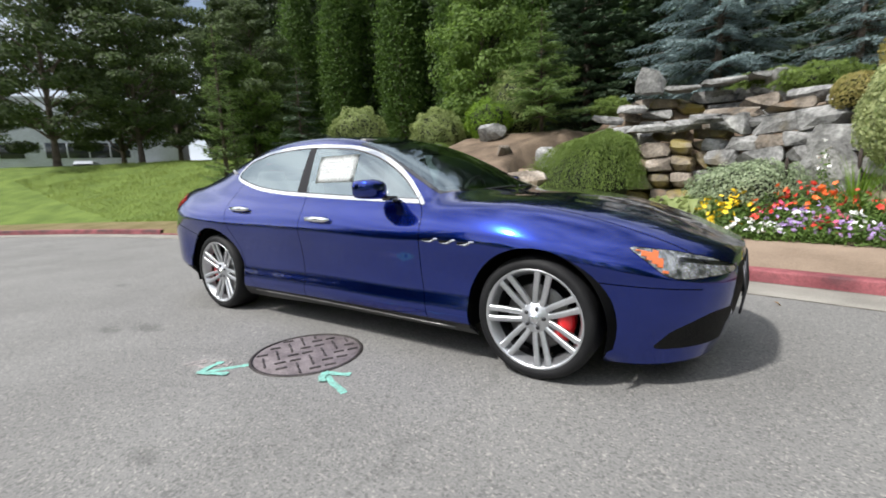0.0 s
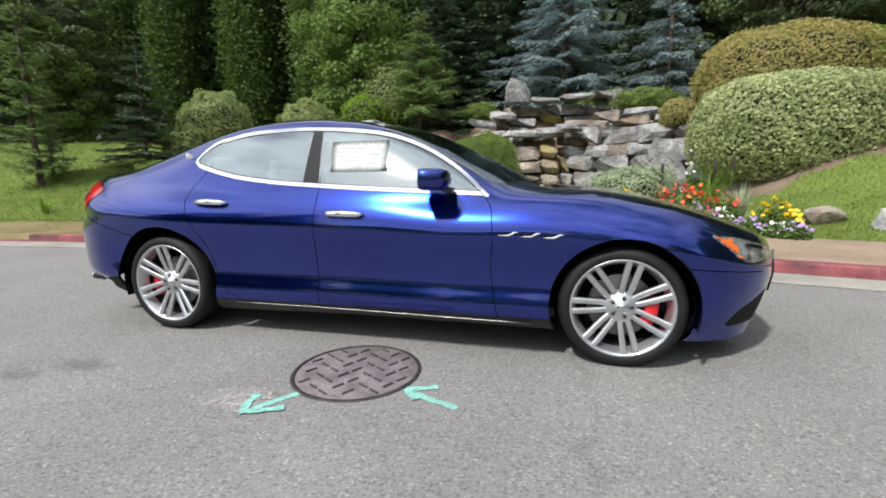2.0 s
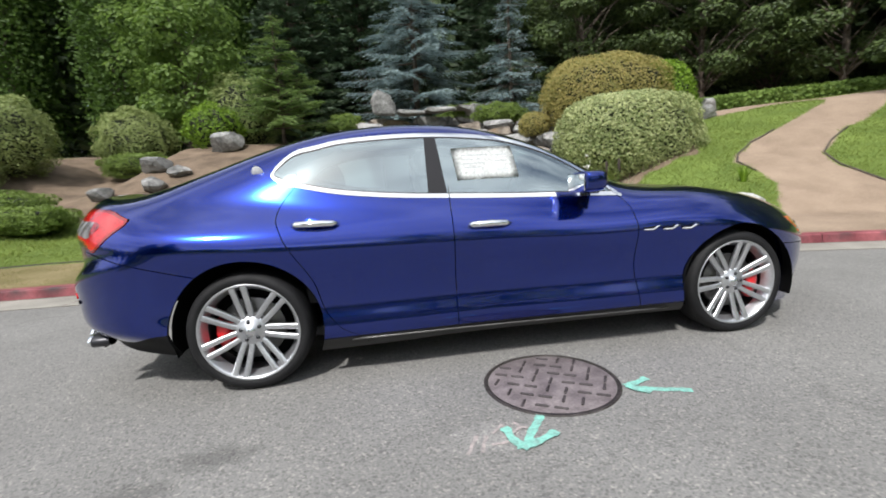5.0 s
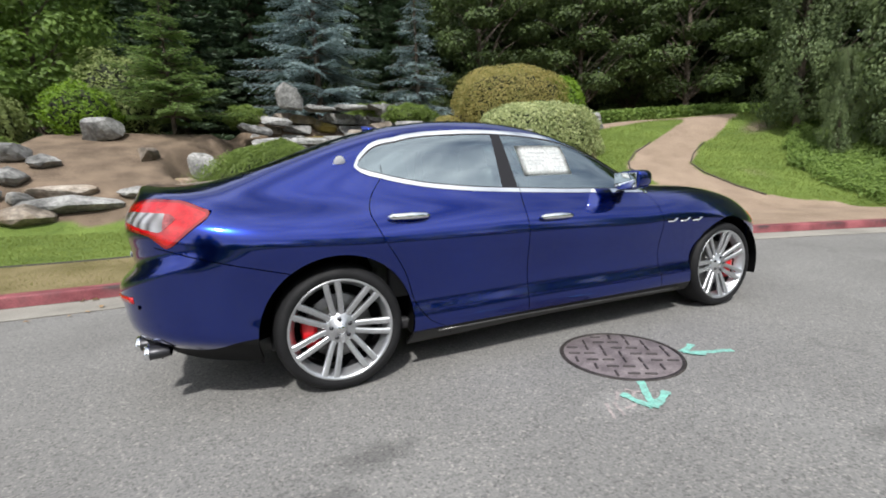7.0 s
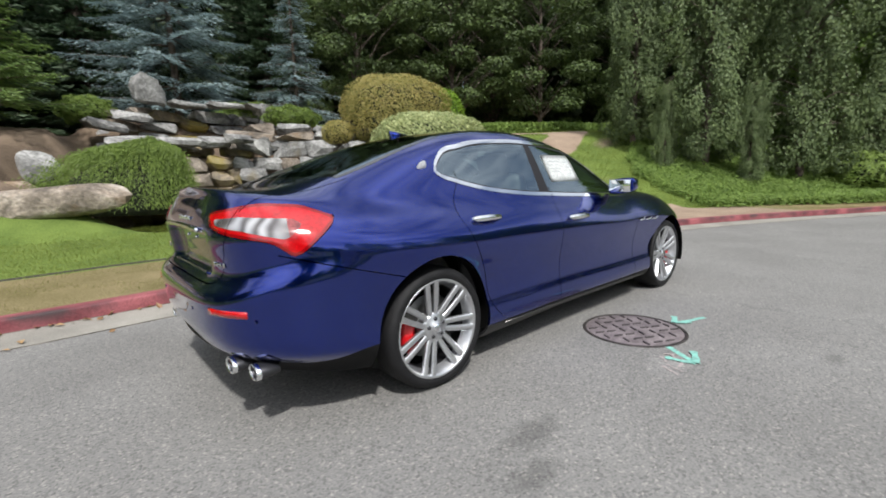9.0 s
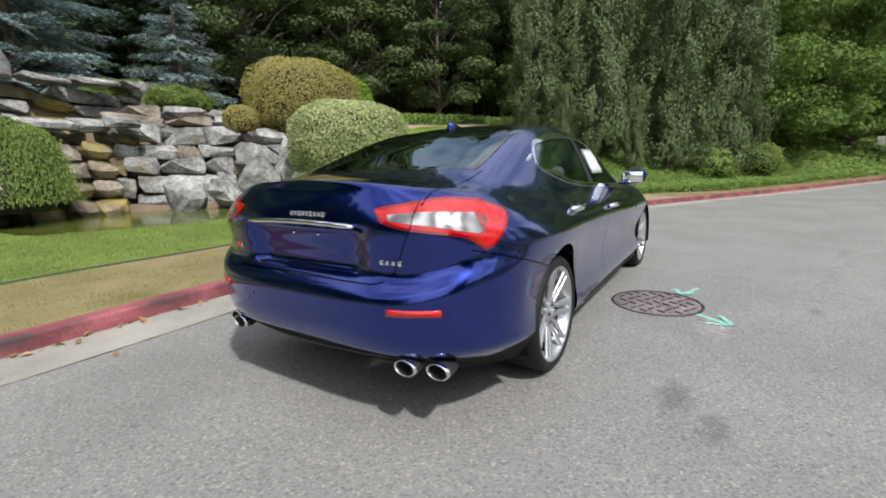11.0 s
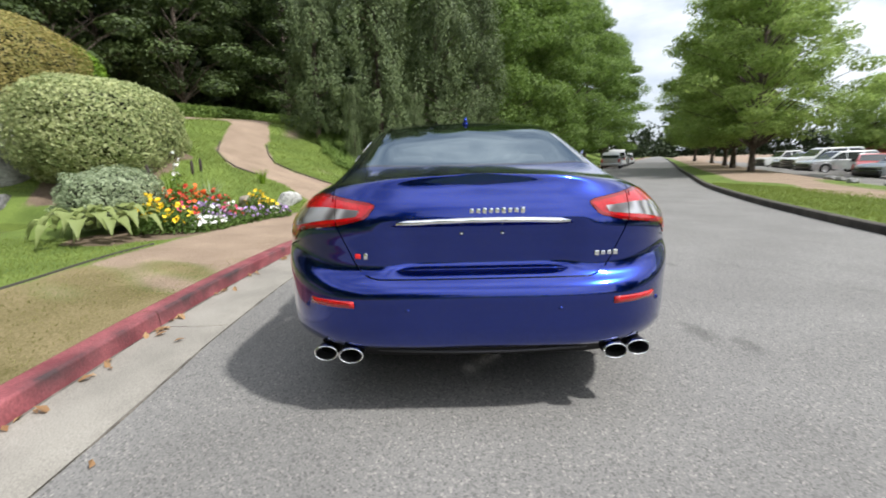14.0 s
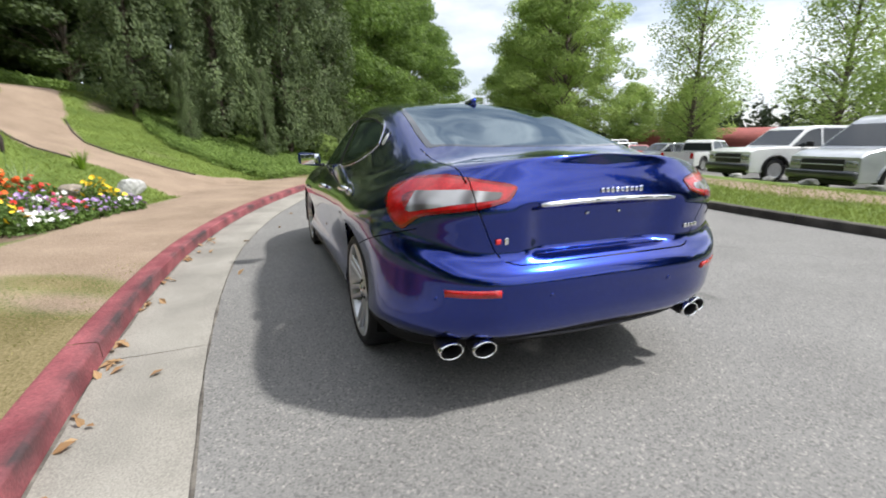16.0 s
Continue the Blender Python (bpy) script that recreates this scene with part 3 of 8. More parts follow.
Z_RAIL = spline([(-2.6, 1.118), (-2.45, 1.118), (-2.3, 1.10), (-2.0, 1.125), (-1.75, 1.19), (-1.45, 1.29), (-1.1, 1.385), (-0.74, 1.43), (-0.37, 1.425), (0, 1.36), (0.35, 1.22), (0.6, 1.085), (0.82, 0.985), (1.0, 0.968), (1.4, 0.945), (1.8, 0.868), (2.1, 0.775), (2.3, 0.70), (2.45, 0.645)], 0.05)
W_RAIL = spline([(-2.6, 0.60), (-2.2, 0.62), (-1.9, 0.67), (-1.5, 0.645), (-1.0, 0.625), (-0.5, 0.615), (0, 0.63), (0.35, 0.68), (0.6, 0.72), (0.85, 0.755), (1.0, 0.75), (1.4, 0.72), (1.8, 0.66), (2.1, 0.58), (2.45, 0.45)], 0.06)
Z_TOP = spline([(-2.6, 1.135), (-2.45, 1.14), (-2.3, 1.126), (-2.2, 1.124), (-2.02, 1.155), (-1.8, 1.225), (-1.5, 1.335), (-1.2, 1.425), (-0.9, 1.47), (-0.5, 1.482), (-0.1, 1.455), (0.2, 1.385), (0.5, 1.255), (0.8, 1.105), (1.02, 1.005), (1.15, 0.99), (1.4, 0.972), (1.8, 0.895), (2.1, 0.80), (2.3, 0.715), (2.45, 0.65)], 0.04)
LOW_W = spline([(0, 0.865), (0.05, 0.905), (0.11, 0.932), (0.17, 0.939), (0.23, 0.934), (0.31, 0.921), (0.42, 0.918), (0.56, 0.930), (0.68, 0.948), (0.77, 0.957), (0.85, 0.957), (1.0, 0.955)])
SWELL = spline([(-2.6, 1.168), (-2.3, 1.163), (-2.1, 1.15), (-1.9, 1.113), (-1.7, 1.08), (-1.4, 1.044), (-1.0, 1.010), (-0.6, 1.0), (0.5, 1.0), (1.0, 1.012), (1.5, 1.045), (1.9, 1.06), (2.2, 1.03), (2.45, 1.0)], 0.08)
NOSE_AT = spline([(0.1, 2.30), (0.25, 2.36), (0.45, 2.41), (0.6, 2.42), (0.68, 2.40), (0.9, 2.3)], 0.02)
TAIL_AT = spline([(0.2, 2.36), (0.30, 2.40), (0.335, 2.44), (0.37, 2.495), (0.42, 2.522), (0.55, 2.545), (0.63, 2.55), (0.66, 2.535), (0.69, 2.50), (0.71, 2.482), (0.8, 2.475), (0.92, 2.488), (0.98, 2.476), (1.03, 2.457), (1.08, 2.430), (1.12, 2.405)], 0.007)


def rounded(theta):
    """The car's outline from above: 1 at the nose, -1 at the tail, and the share of the width."""
    c, s = math.cos(theta), math.sin(theta)
    n = 3.6 if c > 0 else 4.6
    return math.copysign(abs(c) ** (2 / n), c), max(s, 0.0) ** (2 / n)


def outline_samples(n):
    th = np.linspace(0, math.pi, 4000)
    pts = np.array([rounded(a) for a in th])
    xy = np.stack([np.where(pts[:, 0] > 0, pts[:, 0] * NOSE, pts[:, 0] * TAIL), pts[:, 1] * 0.95], 1)
    arc = np.concatenate([[0], np.cumsum(np.hypot(*np.diff(xy, axis=0).T))])
    want = np.linspace(0, arc[-1], n)
    return np.interp(want, arc, th), want, np.stack([np.interp(want, arc, xy[:, 0]), np.interp(want, arc, xy[:, 1])], 1), arc[-1]


def body_grid(nu=250, nlow=56, nup=40):
    th, arc, flat, total = outline_samples(nu)
    P = np.zeros((nu, nlow + nup - 1, 3))
    for i, a in enumerate(th):
        ex, ey = rounded(a)
        base = NOSE if ex > 0 else TAIL
        xn = ex * base
        z0, z1 = float(Z_LOW(xn)), float(Z_EDGE(xn))
        for j in range(nlow):
            f = j / (nlow - 1)
            z = z0 + (z1 - z0) * f
            end = float(NOSE_AT(z)) if ex > 0 else float(TAIL_AT(z - 0.12 * float(smooth(0.5, 0.95, 0.95 * ey)) * float(smooth(0.5, 0.66, z)) * float(smooth(1.0, 0.8, z))))
            x = xn + (end - base) * (ex ** 9 if ex > 0 else -abs(ex) ** 4)
            haunch = 0.014 * math.exp(-((x + 1.5) / 0.5) ** 2) + 0.014 * math.exp(-((x - 1.5) / 0.45) ** 2)
            w = float(LOW_W(f))
            ends = float(smooth(1.75, 2.1, abs(x)))
            w = w * (1 - ends) + ends * (0.947 - (0.062 if x > 0 else 0.09) * (1 - float(smooth(0.0, 0.5 if x > 0 else 0.20, f))))
            w = w + haunch * float(smooth(0.3, 0.72, f))
            we = float(W_EDGE(x))
            if f > 0.72:
                w = w - (w - we) * ((f - 0.72) / 0.28) ** 1.8
            w *= float(SWELL(x))
            P[i, j] = x, w * ey, z
        xe, ye, ze = P[i, nlow - 1]
        wr = min(float(W_RAIL(xe)), 0.86 * ye)
        zr, zc = float(Z_RAIL(xe)), float(Z_TOP(xe))
        zr, zc = max(zr, ze), max(zc, ze)
        k = np.array([(ye, ze), (ye + (wr - ye) * 0.5 + 0.014 * min(1, ye), ze + (zr - ze) * 0.5 + 0.012 * min(1, (zr - ze) / 0.3)), (wr, zr), (wr * 0.52, zr + (zc - zr) * 0.76), (0, zc), (-wr * 0.52, zr + (zc - zr) * 0.76)])
        t = np.concatenate([[0], np.cumsum(np.hypot(*np.diff(k, axis=0).T) + 1e-4)])
        q = np.linspace(0, t[4], nup)
        yy, zz = spline(np.stack([t, k[:, 0]], 1))(q), spline(np.stack([t, k[:, 1]], 1))(q)
        P[i, nlow - 1:, 0], P[i, nlow - 1:, 1], P[i, nlow - 1:, 2] = xe, np.maximum(yy, 0), zz
        P[i, -1, 1] = 0
    P[0, :, 1] = P[-1, :, 1] = 0
    # recess for the plate in the boot lid
    for i in range(nu):
        for j in range(nlow):
            x, y, z = P[i, j]
            if x < -2.2 and z > 0.6:
                k = float(smooth(0.40, 0.34, abs(y) - 0.12 * (z - 0.72))) * float(smooth(0.705, 0.735, z)) * float(smooth(0.935, 0.915, z))
                P[i, j, 0] += 0.05 * k
    # fair the surface along and across
    for _ in range(3):
        Q = P.copy()
        Q[1:-1] = 0.25 * P[:-2] + 0.5 * P[1:-1] + 0.25 * P[2:]
        Q[[0, -1], :, 1] = 0
        Q[:, -1, 1] = 0
        P = Q
    for _ in range(7):
        Q = P.copy()
        Q[:, nlow - 9:-1] = 0.25 * P[:, nlow - 10:-2] + 0.5 * P[:, nlow - 9:-1] + 0.25 * P[:, nlow - 8:]
        P = Q
    return P, flat, total, nlow


def cut(bm, f, near=None, eps=1e-5):
    """Splits the faces of a mesh along the curve where f is zero; near limits the faces."""
    faces = [fc for fc in bm.faces if near is None or near(fc.calc_center_median())]
    verts = {v for fc in faces for v in fc.verts}
    val = {v: f(v.co) for v in verts}
    zero = {v for v in verts if abs(val[v]) < eps}
    touched = set()
    for e in {e for fc in faces for e in fc.edges}:
        a, b = e.verts
        if a in zero or b in zero or a not in val or b not in val:
            continue
        if (val[a] > 0) != (val[b] > 0):
            t = val[a] / (val[a] - val[b])
            p = a.co.lerp(b.co, t)
            _, nv = bmesh.utils.edge_split(e, a, min(max(t, 0.02), 0.98))
            nv.co = p
            zero.add(nv)
    for fc in faces:
        on = [v for v in fc.verts if v in zero]
        if len(on) == 2 and not any(set(e.verts) == set(on) for e in fc.edges):
            try:
                bmesh.utils.face_split(fc, on[0], on[1])
            except ValueError:
                pass


def in_poly(poly):
    """Signed distance to a closed polygon, positive inside."""
    pts = [Vector(p) for p in poly]

    def f(a, b):
        d, inside = 1e9, False
        for i in range(len(pts)):
            p, q = pts[i], pts[(i + 1) % len(pts)]
            ex, ey = q.x - p.x, q.y - p.y
            t = max(0, min(1, ((a - p.x) * ex + (b - p.y) * ey) / (ex * ex + ey * ey)))
            d = min(d, math.hypot(a - p.x - t * ex, b - p.y - t * ey))
            if (p.y > b) != (q.y > b) and a < ex * (b - p.y) / (q.y - p.y) + p.x:
                inside = not inside
        return d if inside else -d
    return f


def round_poly(poly, r=0.25, times=3):
    """Corner cutting: a polygon with softened corners."""
    for _ in range(times):
        out = []
        for i in range(len(poly)):
            p, q = Vector(poly[i]), Vector(poly[(i + 1) % len(poly)])
            out += [tuple(p.lerp(q, r)), tuple(p.lerp(q, 1 - r))]
        poly = out
    return poly


GRID, FLAT, GIRTH, NLOW = body_grid()
arc_from_tail = GIRTH - np.linspace(0, GIRTH, len(FLAT))


def wrap(x, y):
    """How far along the outline a place near the tail lies from the middle of the tail."""
    i = int(np.argmin((FLAT[:, 0] - x) ** 2 + (FLAT[:, 1] - y) ** 2))
    j = min(max(i, 1), len(FLAT) - 2)
    d = FLAT[j + 1] - FLAT[j - 1]
    L = math.hypot(*d)
    return float(arc_from_tail[i]) - ((x - FLAT[i, 0]) * d[0] + (y - FLAT[i, 1]) * d[1]) / L


half = bmesh.new()
upper = half.faces.layers.int.new("upper")
gv = [[half.verts.new(GRID[i, j]) for j in range(GRID.shape[1])] for i in range(GRID.shape[0])]
for i in range(GRID.shape[0] - 1):
    for j in range(GRID.shape[1] - 1):
        fc = half.faces.new([gv[i][j], gv[i + 1][j], gv[i + 1][j + 1], gv[i][j + 1]])
        fc[upper] = int(j >= NLOW - 1)
bmesh.ops.remove_doubles(half, verts=half.verts, dist=0.0008)

# curves that part the panels
DLO_TOP = spline([(-1.36, 1.13), (-1.33, 1.20), (-1.26, 1.28), (-1.06, 1.35), (-0.69, 1.388), (-0.45, 1.39), (-0.16, 1.372), (0.09, 1.335), (0.36, 1.235), (0.56, 1.11), (0.76, 0.945)])
DLO_LOW = spline([(-1.36, 1.19), (-1.30, 1.145), (-1.21, 1.115), (-1.02, 1.068), (-0.67, 1.02), (-0.32, 0.995), (0.02, 0.975), (0.36, 0.96), (0.76, 0.94)])
GAP = 0.0026
TRIM_Z = spline([(-2.7, 0.356), (-2.40, 0.360), (-2.34, 0.352), (-2.26, 0.336), (-2.1, 0.335), (-2.0, 0.365), (-1.8, 0.372)])
DOOR_F = spline([(0.1, 0.84), (0.24, 0.825), (0.51, 0.785), (0.80, 0.79), (0.90, 0.765), (0.97, 0.70)])
DOOR_R = spline([(0.1, -0.86), (0.25, -0.90), (0.30, -0.99), (0.36, -1.045), (0.60, -1.135), (0.86, -1.275), (0.94, -1.30), (1.0, -1.285), (1.13, -1.19)])
BONNET = spline([(0.9, 0.79), (1.0, 0.785), (1.5, 0.75), (2.0, 0.67), (2.2, 0.60), (2.5, 0.5)])
BOOT = spline([(-2.6, 0.655), (-2.4, 0.66), (-2.1, 0.675), (-1.9, 0.67)])
q_side = wrap(-2.21, 0.83), wrap(-2.03, 0.87)
tail_poly = round_poly([(0.468, 1.016), (0.515, 0.956), (0.63, 0.928), (0.86, 0.897), (q_side[0], 0.825), (q_side[1], 0.985), (0.98, 1.045), (0.80, 1.058)], 0.12, 2)
clear_poly = round_poly([(0.535, 0.988), (0.565, 0.962), (0.74, 0.943), (0.92, 0.905), (0.985, 0.965), (0.94, 0.988), (0.72, 1.000)], 0.06, 2)
lid_poly = [(-0.2, 0.69), (0.47, 0.69), (0.53, 0.71), (0.565, 0.76), (0.64, 0.93), (0.66, 1.3), (-0.2, 1.3)]
head_poly = round_poly([(1.93, 0.735), (2.03, 0.660), (2.10, 0.598), (2.17, 0.575), (2.37, 0.582), (2.37, 0.612), (2.27, 0.660), (2.12, 0.704)], 0.15, 2)
intake_poly = round_poly([(2.04, 0.215), (2.13, 0.315), (2.30, 0.405), (2.50, 0.405), (2.46, 0.225)], 0.12, 2)
grille_poly = round_poly([(-0.5, 0.30), (0.30, 0.30), (0.42, 0.40), (0.44, 0.54), (0.36, 0.625), (-0.5, 0.645)], 0.15, 2)
f_tail, f_clear, f_lid, f_head, f_intake, f_grille = [in_poly(p) for p in (tail_poly, clear_poly, lid_poly, head_poly, intake_poly, grille_poly)]


def at_tail(c):
    return c.x < -1.9 and 0.78 < c.z < 1.09


def dlo(c):
    return min(float(DLO_TOP(c.x)) - c.z, c.z - float(DLO_LOW(c.x))) if -1.36 < c.x < 0.76 else -0.05 - max(c.x - 0.76, -1.36 - c.x)


def screen(c):
    y2 = (c.y / 0.75) ** 2
    return min(1.055 - 0.27 * y2 - c.x, c.x - 0.10 + 0.12 * y2, (float(W_RAIL(c.x)) - 0.035) - c.y)


def rear_screen(c):
    y2 = (c.y / 0.65) ** 2
    return min(-1.02 - 0.16 * y2 - c.x, c.x + 1.985 - 0.10 * y2, 0.568 + 0.072 * smooth(-1.1, -1.95, c.x) - c.y) if c.x < -0.5 else -1.0


def arch(c):
    s = 1 if c.x > 0 else -1
    return math.hypot(c.x - s * HUB_X, c.z - HUB_Z) - ARCH_R[s]


def side(c):
    return c.y > 0.5


lines = [
    (lambda c: c.x - float(DOOR_F(c.z)), lambda c: side(c) and 0.2 < c.z < 1.0 and 0.6 < c.x < 0.95),
    (lambda c: c.x + 0.328, lambda c: side(c) and 0.2 < c.z < 1.05 and -0.45 < c.x < -0.2),
    (lambda c: c.x - float(DOOR_R(c.z)), lambda c: side(c) and 0.2 < c.z < 1.18 and -1.45 < c.x < -0.8),
    (lambda c: c.z - 0.250, lambda c: side(c) and c.z < 0.3 and -1.3 < c.x < 1.3),
    (lambda c: c.z - 0.560 + 0.1 * (c.x - 1.85), lambda c: c.y > 0.3 and 1.75 < c.x < 2.25 and 0.45 < c.z < 0.65),
    (lambda c: c.z - 0.81 + 0.30 * (c.x + 2.2), lambda c: c.y > 0.5 and -2.3 < c.x < -1.70 and 0.6 < c.z < 0.9),
    (lambda c: c.y - float(BONNET(c.x)), lambda c: c.z > 0.6 and 0.98 < c.x < 2.28),
    (lambda c: f_lid(c.y, c.z), lambda c: c.x < -2.25 and 0.6 < c.z < 1.05 and c.y < 0.8),
    (lambda c: c.y - float(BOOT(c.x)), lambda c: c.z > 1.03 and -2.6 < c.x < -1.85),
    
]
cut(half, arch, lambda c: side(c) and abs(abs(c.x) - HUB_X) < 0.5 and c.z < 0.85)
for f_line, near_line in lines:
    for off in (-GAP, GAP):
        cut(half, lambda c, off=off, g=f_line: g(c) - off, near_line)
for off in (0.0, 0.024, 0.032):
    cut(half, lambda c, off=off: dlo(c) - off, lambda c: c.y > 0.4 and c.z > 0.9 and -1.45 < c.x < 0.85)
pillar = (lambda c: c.x + 0.445 - 0.09 * (1.2 - c.z) * -0.3, lambda c: c.x + 0.335 - 0.10 * (c.z - 1.0) * -1)
for f_pil in pillar:
    cut(half, f_pil, lambda c: side(c) and 0.95 < c.z < 1.4 and -0.6 < c.x < -0.2)
for off in (-0.004, 0.0, 0.03):
    cut(half, lambda c, off=off: screen(c) - off, lambda c: c.z > 0.9 and -0.1 < c.x < 1.2)
    cut(half, lambda c, off=off: rear_screen(c) - off, lambda c: c.z > 1.05 and -2.1 < c.x < -0.8)
for off in (-0.003, 0.0, 0.012):
    cut(half, lambda c, off=off: f_tail(wrap(c.x, c.y), c.z) - off, at_tail)
cut(half, lambda c: f_clear(wrap(c.x, c.y), c.z), at_tail)
for off in (0.605, 0.815):
    cut(half, lambda c, off=off: wrap(c.x, c.y) - off, lambda c: at_tail(c) and f_clear(wrap(c.x, c.y), c.z) > -0.03)
cut(half, lambda c: c.y - 0.655, at_tail)
for off in (-0.003, 0.0):
    cut(half, lambda c, off=off: f_head(c.x, c.z) - off, lambda c: c.x > 1.8 and c.y > 0.3 and 0.5 < c.z < 0.8)
cut(half, lambda c: c.x - 2.085 - 0.45 * (0.70 - c.z), lambda c: c.x > 1.85 and c.y > 0.3 and 0.5 < c.z < 0.8)
for off in (-0.009, 0.009):
    cut(half, lambda c, off=off: c.z - 0.655 + 0.22 * (c.x - 2.2) - off, lambda c: c.x > 1.95 and c.y > 0.3 and 0.55 < c.z < 0.75)
cut(half, lambda c: f_intake(c.x, c.z), lambda c: c.x > 1.95 and c.y > 0.40 and c.z < 0.5)
cut(half, lambda c: f_grille(c.y, c.z), lambda c: c.x > 2.2 and c.z < 0.72)
cut(half, lambda c: c.z - float(TRIM_Z(c.x)), lambda c: c.x < -1.85 and c.z < 0.5)
half.normal_update()
half.verts.index_update()


def region(c, up):
    if side(c) and arch(c) < 0:
        return None
    for f_line, near_line in lines:
        if near_line(c) and abs(f_line(c)) < GAP:
            return None
    if at_tail(c) and c.y > 0.35:
        d = f_tail(wrap(c.x, c.y), c.z)
        if d > 0:
            if f_clear(wrap(c.x, c.y), c.z) > 0:
                return "tail_clear" if 0.565 < wrap(c.x, c.y) < 0.925 else "tail_smoke_inner" if wrap(c.x, c.y) < 0.7 else "tail_smoke_outer"
            return "tail_red" if d > 0.012 else "tail_rim"
        if d > -0.003:
            return None
    if c.x > 1.8 and c.y > 0.3 and 0.5 < c.z < 0.8:
        d = f_head(c.x, c.z)
        if d > -0.003:
            if d < 0:
                return None
            if c.x - 2.062 < 0.45 * (0.70 - c.z) and d > 0.011:
                return "head_amber"
            return "head_bar" if c.x > 2.15 and abs(c.z - 0.655 + 0.22 * (c.x - 2.2)) < 0.009 else "head_lens"
    if c.x > 1.95 and c.y > 0.40 and c.z < 0.5 and f_intake(c.x, c.z) > 0:
        return "intake"
    if c.x > 2.2 and c.z < 0.72 and f_grille(c.y, c.z) > 0:
        return "grille"
    if c.z > 0.9 and c.y > 0.4 and -1.4 < c.x < 0.8:
        d = dlo(c)
        if d > 0:
            if d < 0.024:
                return "window_trim"
            if pillar[0](c) > 0 and pillar[1](c) < 0:
                return "b_pillar"
            if d < 0.032:
                return "window_seal"
            return "front_window" if c.x > -0.33 else "rear_side_window"
    if c.z > 0.93 and -0.1 < c.x < 1.2 and screen(c) > -0.004:
        return None if screen(c) < 0 else "screen_band" if screen(c) < 0.03 else "windscreen"
    if c.z > 1.05 and -2.1 < c.x < -0.8 and rear_screen(c) > -0.004:
        return None if rear_screen(c) < 0 else "rear_band" if rear_screen(c) < 0.03 else "rear_window"
    if not up and c.z < 0.25 and abs(c.x) < 1.3:
        return "sill"
    if c.x < -1.85 and c.z < float(TRIM_Z(c.x)):
        return "diffuser"
    if c.x > 1.6 and c.z < 0.560 - 0.1 * (c.x - 1.85) and c.y > 0.0 and c.x > HUB_X:
        return "front_bumper"
    if c.x > 2.25:
        return "front_bumper" if c.z < 0.66 else "bonnet"
    if c.x > 0.98 and c.z > 0.6 and c.y < float(BONNET(c.x)) and (up or c.x > 2.0):
        return "bonnet"
    if c.x < -2.25 and f_lid(c.y, c.z) > 0 or (c.x < -1.9 and c.z > 1.03 and c.y < float(BOOT(c.x))):
        return "boot_lid"
    if c.x < -1.70 and c.z < 0.81 - 0.30 * (c.x + 2.2) and c.z < 0.835:
        return "rear_bumper"
    if side(c) and c.z < 1.15 and dlo(c) < 0:
        if c.x > float(DOOR_F(c.z)) and c.x > 0.6:
            return "front_wing"
        if c.z < float(DLO_LOW(c.x)) + 0.001 and c.z < 1.1:
            if -0.328 < c.x <= float(DOOR_F(c.z)):
                return "front_door"
            if float(DOOR_R(c.z)) < c.x <= -0.328:
                return "rear_door"
    return "roof_and_quarter"


groups = {}
for fc in half.faces:
    r = region(fc.calc_center_median(), fc[upper])
    if r:
        groups.setdefault(r, []).append(fc)


def skin(faces, flange=0.016, both=False, flip=False, lift=0.0):
    """A panel from faces of the half shell, its free edges turned inward; both mirrors it across the middle."""
    bm = bmesh.new()
    m = {}
    for sgn in ((1, -1) if both else (-1,) if flip else (1,)):
        mm = {}
        for fc in faces:
            vs = []
            for v in fc.verts:
                if v not in mm:
                    p = v.co + v.normal * lift
                    mm[v] = bm.verts.new((p.x, sgn * max(p.y, 0) if abs(v.co.y) > 1e-6 else 0.0, p.z))
                    m[mm[v]] = Vector((v.normal.x, sgn * v.normal.y, v.normal.z))
                vs.append(mm[v])
            try:
                bm.faces.new(vs if sgn > 0 else vs[::-1])
            except ValueError:
                pass
    bmesh.ops.remove_doubles(bm, verts=[v for v in bm.verts if abs(v.co.y) < 1e-6], dist=1e-4)
    m = {v: n for v, n in m.items() if v.is_valid}
    if flange:
        rim = [e for e in bm.edges if e.is_boundary and not all(abs(v.co.y) < 1e-6 for v in e.verts)]
        inner_v = {}
        for e in rim:
            e.smooth = False
            for v in e.verts:
                if v not in inner_v:
                    nrm = m.get(v, Vector((0, 0, 0)))
                    inner_v[v] = bm.verts.new(v.co - nrm * flange)
        for e in rim:
            lp = e.link_loops[0]
            a, b = lp.vert, lp.link_loop_next.vert
            bm.faces.new([b, a, inner_v[a], inner_v[b]])
    return bm


# make the shell face outward
probe = max(half.faces, key=lambda fc: fc.calc_center_median().y)
if probe.normal.y < 0:
    for fc in half.faces:
        fc.normal_flip()
    half.normal_update()

car = new("car")
tagged(car, "metallic dark blue four-door saloon parked beside the red kerb", "car")
RED_LENS = surface("red_lamp_lens", (0.36, 0.002, 0.004), (0.50, 0.003, 0.006), 26, 0.1, 0.0, 0.1, 90, coat=1.0)
CLEAR_LENS = surface("clear_lamp_lens", (0.06, 0.065, 0.07), (0.62, 0.63, 0.65), 26, 0.14, 0.75, 0.5, 120, coat=1.0)
RIBBED_LENS = surface("ribbed_clear_lens", (0.30, 0.30, 0.30), (0.55, 0.55, 0.56), 30, 0.2, 0.35, 0.0, 120, coat=1.0)
rib_n, rib_l = RIBBED_LENS.node_tree.nodes, RIBBED_LENS.node_tree.links
rib_w = rib_n.new("ShaderNodeTexWave")
